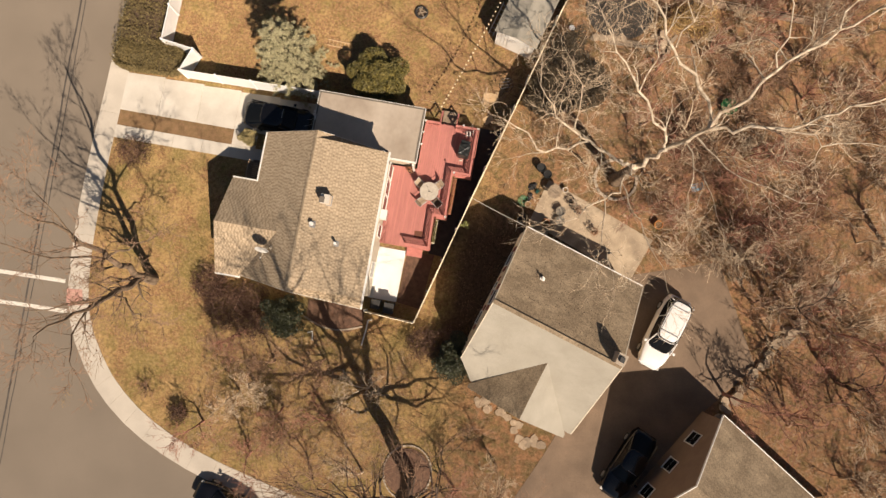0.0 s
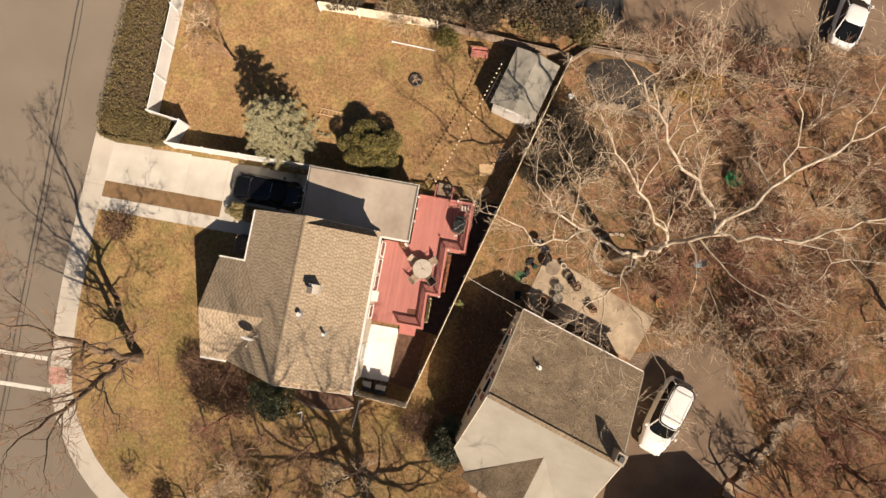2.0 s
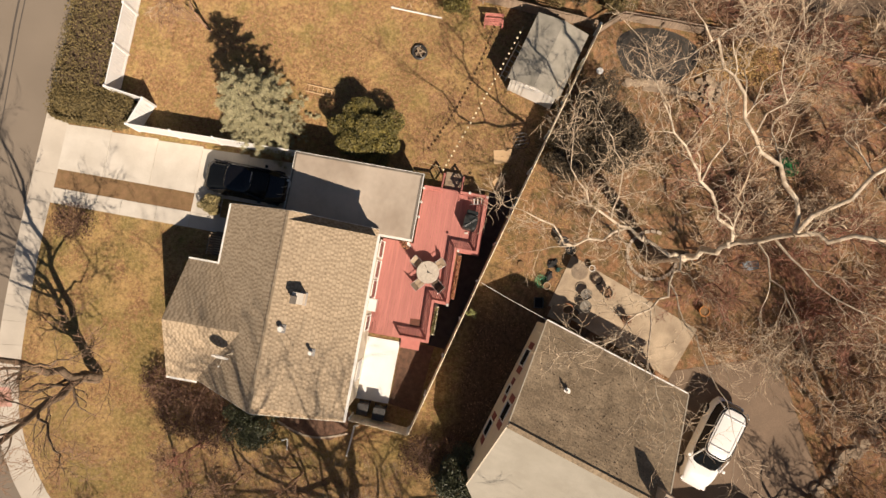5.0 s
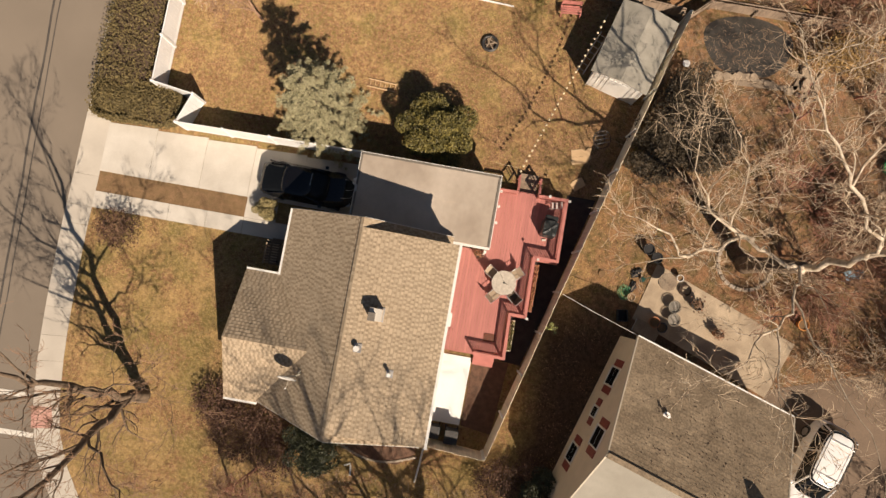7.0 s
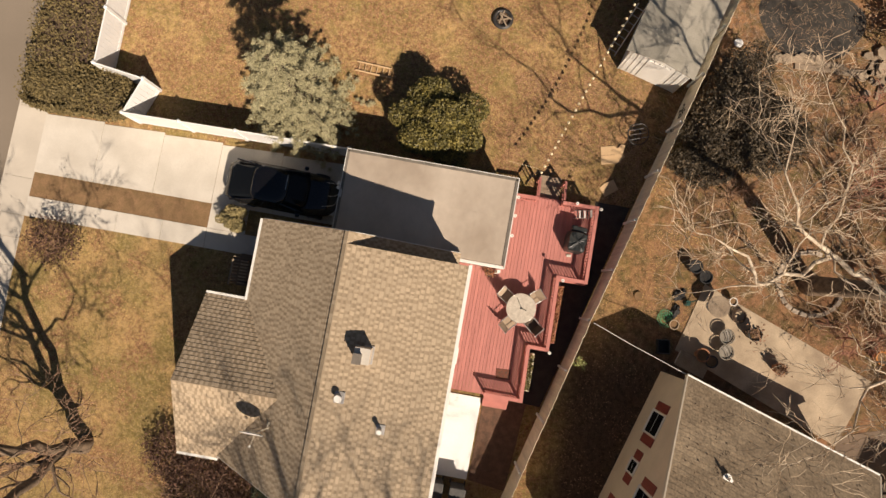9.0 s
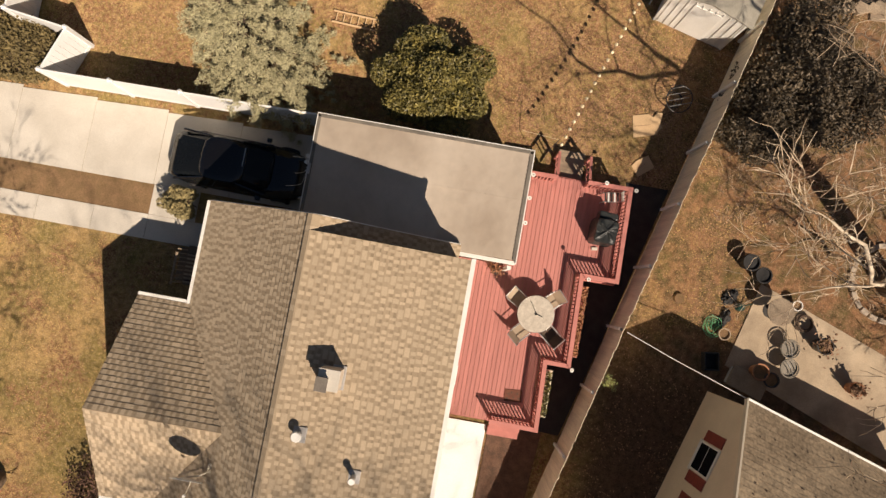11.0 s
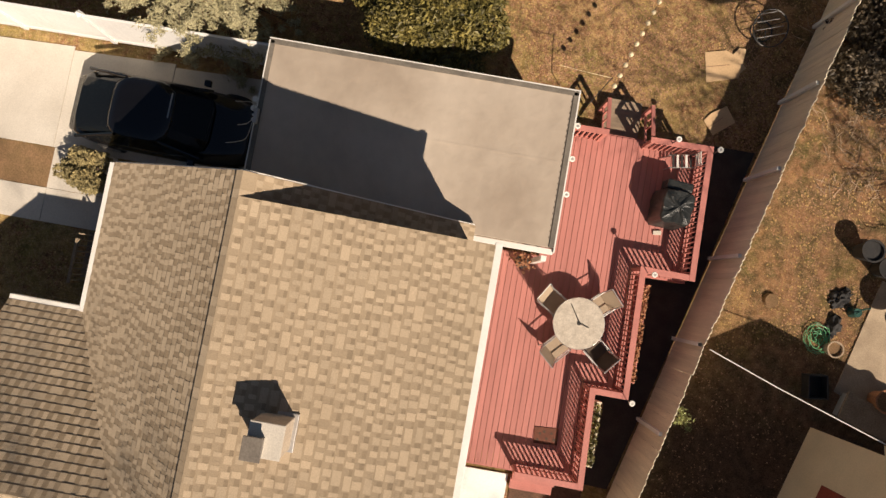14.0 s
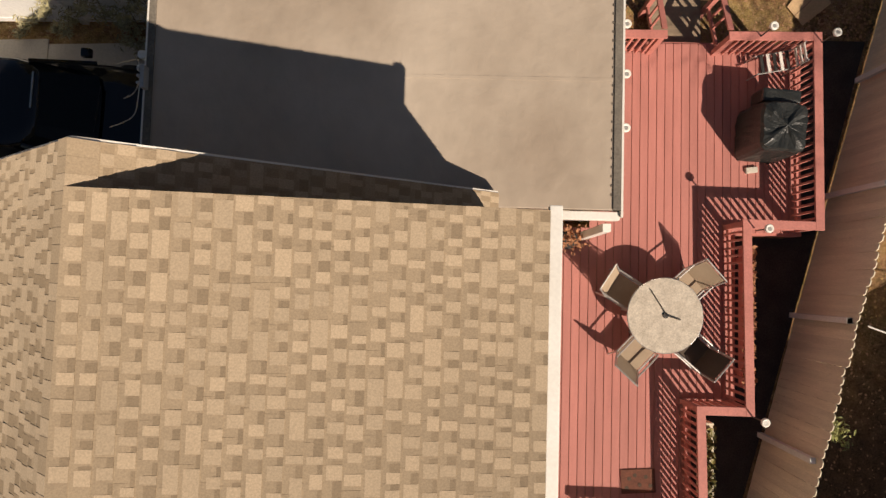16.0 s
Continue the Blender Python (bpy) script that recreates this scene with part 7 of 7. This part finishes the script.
def sycamore():
    rng = random.Random(43)
    t = thing("sycamore_tree", label="tall sycamore with pale bark and wide bare limbs", category="tree")
    fat, thin = bmesh.new(), bmesh.new()
    order = [thin, thin, fat, fat]
    fork, crotch, knee = (19.0, 1.8, 6.0), (20.35, 2.5, 12.0), (15.9, 2.5, 7.0)
    bole = (19.4, 2.1, 8.0)
    low = bmesh.new()
    tube(low, [(19.5, 2.3, -0.1), (19.4, 2.2, 0.5), (19.3, 2.1, 2.6), fork], [0.54, 0.42, 0.36, 0.24], 14)
    part("lower_trunk", low, LOWBARK, t, "brown plated bark", smooth=True)
    limbs = (
        (0.18, 0.12, [fork, bole, (20.1, 2.35, 10.4), crotch]),
        (0.135, 0.095, [fork, (18.5, 1.6, 6.3), (17.5, 1.75, 6.6), knee]),
        (0.095, 0.03, [knee, (14.7, 1.6, 7.4), (13.5, 1.3, 8.0), (12.2, 1.55, 9.0), (11.0, 1.9, 9.8)]),
        (0.085, 0.025, [knee, (14.8, 2.5, 8.0), (13.05, 3.2, 9.3), (12.2, 4.7, 10.5)]),
        (0.053, 0.016, [(14.8, 2.5, 8.0), (14.6, 4.07, 9.0), (13.5, 5.8, 10.0)]),
        (0.115, 0.039, [crotch, (19.9, 3.7, 12.5), (18.9, 4.6, 13.0), (17.7, 5.4, 13.6), (16.4, 6.6, 14.4), (14.8, 8.0, 15.2)]),
        (0.053, 0.016, [(17.7, 5.4, 13.6), (17.6, 6.2, 14.8), (17.0, 7.3, 16.2)]),
        (0.125, 0.039, [crotch, (21.4, 3.9, 13.0), (22.3, 5.2, 13.7), (24.2, 6.8, 14.8), (26.4, 8.2, 15.8)]),
        (0.053, 0.016, [(22.3, 5.2, 13.7), (22.2, 6.8, 14.6), (21.5, 8.8, 15.8)]),
        (0.053, 0.016, [(24.2, 6.8, 14.8), (24.4, 8.6, 15.6), (25.0, 10.0, 16.4)]),
        (0.107, 0.032, [crotch, (22.8, 2.5, 13.4), (25.0, 3.4, 14.2), (28.0, 4.9, 15.2)]),
        (0.053, 0.016, [(22.8, 2.5, 13.4), (25.2, 2.1, 14.4), (27.8, 2.2, 15.4)]),
        (0.097, 0.032, [(19.6, 2.15, 8.7), (18.6, 2.5, 10.4), (17.0, 4.0, 11.4), (15.5, 5.4, 12.2), (14.3, 6.9, 12.8)]),
        (0.053, 0.016, [(17.0, 4.0, 11.4), (17.2, 5.8, 12.4), (16.6, 7.6, 13.4)]),
        (0.097, 0.023, [fork, (17.9, 0.3, 7.5), (16.9, -1.0, 8.4), (15.6, -2.0, 9.4), (14.6, -2.8, 10.0)]),
        (0.049, 0.016, [(16.9, -1.0, 8.4), (17.0, -3.2, 9.2), (17.6, -5.2, 10.0)]),
        (0.049, 0.016, [(17.9, 0.3, 7.5), (19.0, -2.2, 8.6), (20.2, -4.8, 9.8)]),
        (0.053, 0.016, [(20.2, 2.4, 11.0), (21.5, 0.9, 11.8), (23.2, 0.0, 12.8), (24.8, -0.6, 13.6)]),
        (0.053, 0.016, [(20.0, 2.3, 10.2), (20.8, 0.6, 11.0), (21.2, -1.6, 12.2)]),
    )
    for r0, r1, line in limbs:
        smooth = spline(line, 0.55)
        m = len(smooth)
        smooth = [p + Vector((rng.gauss(0, 0.13), rng.gauss(0, 0.13), rng.gauss(0, 0.09))) * (0 < i < m - 1) for i, p in enumerate(smooth)]
        rad = [0.8 * (r0 + (r1 - r0) * i / (m - 1)) * rng.uniform(0.9, 1.12) for i in range(m)]
        tube(fat, smooth, rad, 8, False)
        for i in range(2, m):
            if rng.random() < (0.72 if r0 < 0.12 else 0.15) or i == m - 1:
                d = (smooth[i] - smooth[i - 1]).normalized()
                ax = d.orthogonal().normalized()
                ax.rotate(Matrix.Rotation(rng.uniform(0, 6.28), 3, d))
                d.rotate(Matrix.Rotation(radians(rng.uniform(25, 65) if i < m - 1 else 8), 3, ax))
                branch(order, smooth[i], d, rng.uniform(1.0, 1.8), min(rad[i] * 0.55, 0.045), 3, rng, 5, 0.46, 0.03, (2, 3), 0.72, 50)
    part("trunk", fat, PALEBARK, t, "pale peeling bark", smooth=True)
    part("crown", thin, PALETWIG, t, "pale brown twigs")
    return t


TWIGLITTER = surf("twig_litter", (0.46, 0.34, 0.22), (0.22, 0.15, 0.10), 0.95, 0.8, 20, 0.2, 0, island=0.6)
PALETWIG = surf("pale_twig", (0.68, 0.545, 0.385), (0.45, 0.34, 0.22), 0.9, 4, 30, 0.2, 0)
sycamore()

# ---- bare shrubs and the wooded yard ----
for x, y, r, h, s, lv in ((-5.9, -9.3, 1.35, 0.9, 1, 3600), (-4.6, -10.6, 1.45, 0.95, 21, 4000), (-3.1, -9.9, 1.3, 1.0, 2, 3400), (-2.6, -11.4, 1.2, 0.85, 22, 3000), (-8.7, -16.7, 0.9, 1.0, 3, 0), (-6.2, -17.9, 0.7, 0.9, 4, 1000), (8.6, -10.7, 1.25, 1.3, 5, 2600), (10.2, -9.9, 0.8, 1.0, 6, 700), (12.9, -12.5, 0.9, 1.0, 23, 1200), (-12.6, -1.6, 1.2, 1.2, 7, 1800)):
    shrub(x, y, r, h, s, 16, TWIG, SHRUBLEAF, "russet winter shrub with dry leaves on the front lawn" if lv else "bare twiggy shrub on the front lawn", lv)
TWIGS = (TWIG, PALETWIG, surf("reddish_twig", (0.42, 0.20, 0.135), (0.31, 0.15, 0.10), 0.95, 4, 30, 0.2, 0))
for k, (x, y, h) in enumerate(((-0.8, -13.6, 6.4), (-1.9, -15.2, 5.2), (0.3, -16.4, 5.4), (-4.6, -13.4, 5.0), (-2.6, -16.0, 6.0), (3.6, -16.6, 6.6), (0.7, -18.0, 6.0), (5.6, -14.2, 6.4), (-3.4, -12.4, 5.6), (2.4, -12.9, 6.0), (6.2, -19.6, 6.6), (12.2, -19.5, 6.4), (-7.6, 10.6, 7.2), (-9.8, 12.4, 5.4), (-4.6, -18.2, 5.4), (3.0, -20.4, 5.8), (14.6, -17.6, 5.4), (-1.2, -19.6, 5.6))):
    bare_tree(x, y, h, 200 + k, 0.085, 5, TWIGS[k % 3], TWIGS[k % 3], "small leafless ornamental tree with spreading reddish twigs" if y < 0 else "small leafless tree on the back lawn", spread=52, first=0.26, up=0.03, split=(2, 3), group="small bare trees")

protos = []
for k in range(6):
    protos.append(bare_tree(40 + 3 * k, 30, 4.2 + 0.7 * (k % 3), 300 + k, 0.07, 5, TWIGS[k % 3], TWIGS[k % 3], "leafless sapling in the wooded yard", spread=50, first=0.25, up=0.03, split=(2, 2), group="saplings of the wooded yard"))
brush = []
for k in range(5):
    brush.append(shrub(60 + 3 * k, 30, 1.2, 1.5, 400 + k, 18, TWIGS[k % 3], None, "tangled leafless brush in the wooded yard", 0, "brush of the wooded yard"))
rng = random.Random(19)


def free_spot(x, y):
    """Whether a place in the wooded yard is clear of houses, patio, drive, pond and cars."""
    p = NB.inverted() @ Vector((x, y, 0))
    if -1.2 < p.x < 9 and -6.5 < p.y < 6.0:
        return False
    q = pose(15.0, 1.1, 0, 0, 0, -17.5).inverted() @ Vector((x, y, 0))
    if -0.8 < q.x < 8.2 and -4 < q.y < 0.8:
        return False
    if 21 < x < 29.5 and y < -2.2 + (x - 27) * 0.2 and y > -27 and x < 29.5 - max(0, (-8 - y)) * 0.45:
        return False
    if (x - 18.2) ** 2 / 14 + (y - 13.2) ** 2 / 9 < 1 or (x - 19.5) ** 2 + (y - 2.3) ** 2 < 3:
        return False
    if x < 19.5 and -1 < y < 12 and (int(x * 13) + int(y * 7)) % 4:
        return False
    if x < 15.5 + (8 - y) * 0.0 and y < 3.5:
        return False
    return True


done = 0
while done < 150:
    x, y = 13.5 + 32 * rng.random() ** 1.25, rng.uniform(-22, 17)
    if x < 10.6 + 0.28 * y + 2.2 or not free_spot(x, y) or y < -9.6 - 0.65 * (x - 27.2):
        continue
    m = pose(x, y, 0, 0, 0, rng.uniform(0, 360)) @ Matrix.Scale(rng.uniform(0.9, 1.7), 4)
    src = protos[done % 6] if done % 5 < 3 else brush[done % 5]
    copy_thing(src, m)
    done += 1
done = 0
while done < 22:
    x, y = rng.uniform(19, 33), rng.uniform(-2.5, 9)
    if free_spot(x, y):
        copy_thing(brush[(0, 2, 3)[done % 3]], pose(x, y, 0, 0, 0, rng.uniform(0, 360)) @ Matrix.Scale(rng.uniform(1.0, 1.6), 4))
        done += 1
for k, src in enumerate(protos + brush):
    spots = ((30.5, 3.2), (33.5, -2.5), (28.2, 11.2), (36.4, 6.1), (31.0, -6.0), (24.0, 12.0), (27.0, 6.0), (29.6, 0.4), (35.0, 12.0), (20.5, 9.0), (33.8, 8.6))
    src.matrix_basis = pose(*spots[k], 0, 0, 0, 37 * k)
done = 0
while done < 34:
    x, y = rng.uniform(-3, 33), rng.uniform(15.4, 17.6)
    copy_thing(brush[done % 5], pose(x, y, 0, 0, 0, rng.uniform(0, 360)) @ Matrix.Scale(rng.uniform(0.8, 1.5), 4))
    done += 1
for x, y, h, s in ((31.0, -4.5, 9.5, 51), (38.0, 1.0, 11.0, 52), (36.0, -8.5, 9.5, 53), (30.5, 12.8, 10.0, 54), (42.0, 9.0, 11.0, 55)):
    bare_tree(x, y, h, s, 0.17, 5, BARK if s % 2 else PALEBARK, TWIGS[s % 3], "tall leafless tree in the wooded yard", spread=46, first=0.28, group="trees of the wooded yard")
leafy(14.0, 7.3, 1.7, 1.5, 1.7, 38, 15000, DIMLEAF, "low dark evergreen shrubs beyond the wooden fence")
leafy(16.4, 7.9, 1.7, 1.6, 1.9, 39, 15000, DIMLEAF, "low dark evergreen shrubs beside leaf litter")
for k in range(13):
    leafy(-2.0 + 1.45 * k + 0.5 * math.sin(5 * k), 16.9 + 0.7 * math.cos(3 * k), 1.45, 1.15, 1.6 + 0.5 * (k % 3), 60 + k, 4200, DIMLEAF if k % 3 else HEDGE, "dark evergreen thicket behind the rear fence", (0.05, 0.11))
leafy(6.2, 14.3, 0.9, 0.8, 1.7, 36, 2200, LEAF, "small yellow-green conifer before the rear fence")
leafy(22.6, 13.6, 1.8, 1.2, 2.4, 37, 4200, STRAW, "pale green-yellow thicket beside the rear fence")

# ---- ground cover ----
g = np.random.default_rng(12)


def cover(name, boxes, material, label, category, size, lift=0.02, upright=0.25):
    ob = thing(name, label=label, category=category, kind="stuff")
    pts = []
    for x0, y0, x1, y1, n in boxes:
        p = g.random((n, 3)) * (x1 - x0, y1 - y0, lift) + (x0, y0, 0.005)
        keep = np.sin(p[:, 0] * 1.9 + 2 * np.sin(p[:, 1] * 0.8)) + np.sin(p[:, 1] * 2.3 + 1.5 * np.sin(p[:, 0] * 1.1)) + g.normal(0, 0.8, n) > -0.4
        edge = np.array([q.xy for q in kerb_line])
        near = np.sqrt(((p[:, None, :2] - edge[None, 20:]) ** 2).sum(-1).min(1)) if x0 < -5 else np.full(n, 9.0)
        pts.append(p[keep & (near > 1.6)])
    p = np.concatenate(pts)
    v, f = cards(p, g.uniform(*size, len(p)), g, upright, 1.5, True)
    me = raw(name + "_blades", v, f, material, ob)
    return ob


cover("fallen_leaves", ((9.5, -12, 13.5, -1, 3500), (12.5, -1, 50, 15, 60000), (30, -12, 50, 0, 14000), (0.7, -10.8, 4.4, -9.3, 1200), (7.6, -20.6, 10.6, -17.6, 1200), (6.4, -9, 8.3, -4.8, 2500), (-11.5, 4.8, 12.5, 14.5, 20000), (5.5, 4.2, 11.5, 9.5, 9000), (-5, -19.5, 7, -12, 16000), (10.8, -1, 15, 8, 1500)), LITTER, "scattered fallen leaves", "leaf litter", (0.02, 0.05), 0.004, 0.06)
cover("grass_tufts", ((-14, -19, 12, -9.2, 20000), (-14.2, -9.5, -5.3, -0.9, 9000), (-11.5, 4.6, 13, 14.5, 20000), (10.8, -1, 15, 8, 5000)), STRAW, "dry straw-coloured grass tufts", "grass", (0.02, 0.055), 0.004, 0.08)

twigs = thing("fallen_twigs", label="thin fallen twigs strewn over the leaf litter", category="twigs", kind="stuff")
p = np.concatenate([g.random((n, 3)) * (x1 - x0, y1 - y0, 0.03) + (x0, y0, 0.012) for x0, y0, x1, y1, n in ((13, 3.5, 30, 15, 8000), (22.5, -3, 46, 14, 17000), (30, -20, 46, -3, 9000), (-5.5, -20, 8, -11.5, 4000), (12.0, 5, 19, 14, 1500))])
v, f = cards(p, g.uniform(0.009, 0.024, len(p)), g, 0.06, 24, True)
raw("twig_pieces", v, f, TWIGLITTER, twigs)

# ---- shingles, laid last ----


def lay_shingles(job, rng, quota):
    """Laminated shingles in courses: short raised tabs over a lapped base. The first ones become pieces of their own."""
    roof, material, low, high, axis, s0, s1, keep = job
    (a0, z0), (a1, z1) = low, high
    run = math.hypot(a1 - a0, z1 - z0)
    n = max(1, round(run / 0.165))
    da, dz = (a1 - a0) / n, (z1 - z0) / n
    nrm = Vector((-(z1 - z0), a1 - a0)).normalized()
    if nrm.y < 0:
        nrm = -nrm
    verts, faces, made = [], [], 0
    tabs, tab_faces, shade, shade_faces = [], [], [], []
    tab_material = SHINGLE_TAB if material is SHINGLE else material

    east_side = a0 > 4.5
    rise = 1.0 if east_side else (1.1 if axis == "x" else 1.15)

    def put(s, e, i, lift, out_v, out_f, reach=1.02):
        lift *= rise
        base = []
        for f, h in ((0, lift), (reach, lift * 0.35)):
            for t in (s, e):
                p = (a0 + da * (i + f) + nrm.x * h, t, z0 + dz * (i + f) + nrm.y * h)
                base.append(p if axis == "x" else (p[1], p[0], p[2]))
        for t in (s, e):
            p = (a0 + da * i - nrm.x * 0.002, t, z0 + dz * i - nrm.y * 0.002)
            base.append(p if axis == "x" else (p[1], p[0], p[2]))
        for t in (s, e):
            p = (a0 + da * (i + reach) - nrm.x * 0.002, t, z0 + dz * (i + reach) - nrm.y * 0.002)
            base.append(p if axis == "x" else (p[1], p[0], p[2]))
        o = len(out_v)
        out_v.extend(base)
        for q in ((0, 1, 3, 2), (4, 5, 1, 0), (4, 0, 2, 6), (1, 5, 7, 3)):
            out_f.append([k + o for k in q])

    def clip(s, e, ok):
        """The stretch from s to e cut back to where the roof goes on, or nothing."""
        a, b = ok(s), ok(e)
        if a and b:
            return s, e
        if not a and not b:
            return 0, 0
        lo, hi = (s, e) if a else (e, s)
        for _ in range(9):
            mid = (lo + hi) / 2
            lo, hi = (mid, hi) if ok(mid) else (lo, mid)
        return (s, lo) if a else (lo, e)

    for i in range(n):
        c = a0 + da * (i + 0.5)
        ok = (lambda t: True) if keep is None else (lambda t: keep(c, t) if axis == "x" else keep(t, c))
        t = s0 + rng.uniform(-0.8, 0.0)
        while t < s1:
            w = rng.uniform(0.30, 0.42)
            s, e = max(t, s0), min(t + w, s1)
            s, e = clip(s, e, ok) if e > s else (0, 0)
            if e - s > 0.02:
                put(s + 0.001, e - 0.001, i, 0.009, verts, faces)
            t += w
        t = s0 - 0.3 + 0.1 * (i % 2) + rng.uniform(-0.03, 0.03)
        while t < s1:
            w = rng.choice((0.07, 0.085, 0.10, 0.10, 0.115, 0.13, 0.24))
            reach = rng.uniform(0.66, 0.9) if east_side else rng.uniform(0.7, 1.0)
            s, e = max(t, s0), min(t + w, s1)
            s, e = clip(s, e, ok) if e > s else (0, 0)
            if e - s > 0.03:
                if made < quota and axis == "x" and east_side and -5.0 < s:
                    v, f = [], []
                    put(s, e, i, 0.014, v, f, reach)
                    raw("shingle", v, f, tab_material, roof)
                    made += 1
                else:
                    put(s, e, i, 0.014, tabs, tab_faces, reach)
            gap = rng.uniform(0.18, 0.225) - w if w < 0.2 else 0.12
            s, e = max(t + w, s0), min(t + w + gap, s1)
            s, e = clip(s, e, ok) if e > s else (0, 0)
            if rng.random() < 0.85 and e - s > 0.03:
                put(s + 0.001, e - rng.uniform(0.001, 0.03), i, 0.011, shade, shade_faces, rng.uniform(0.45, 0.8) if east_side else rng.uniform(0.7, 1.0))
            t += w + gap
    ob = raw("shingle_field", verts, faces, material, roof)
    ob["kind"] = "stuff"
    ob = raw("shingle_tab_field", tabs, tab_faces, tab_material, roof)
    ob["kind"] = "stuff"
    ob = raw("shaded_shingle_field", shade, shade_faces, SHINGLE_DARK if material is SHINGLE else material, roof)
    ob["kind"] = "stuff"


rng = random.Random(77)
for job in shingle_jobs:
    lay_shingles(job, rng, 300)
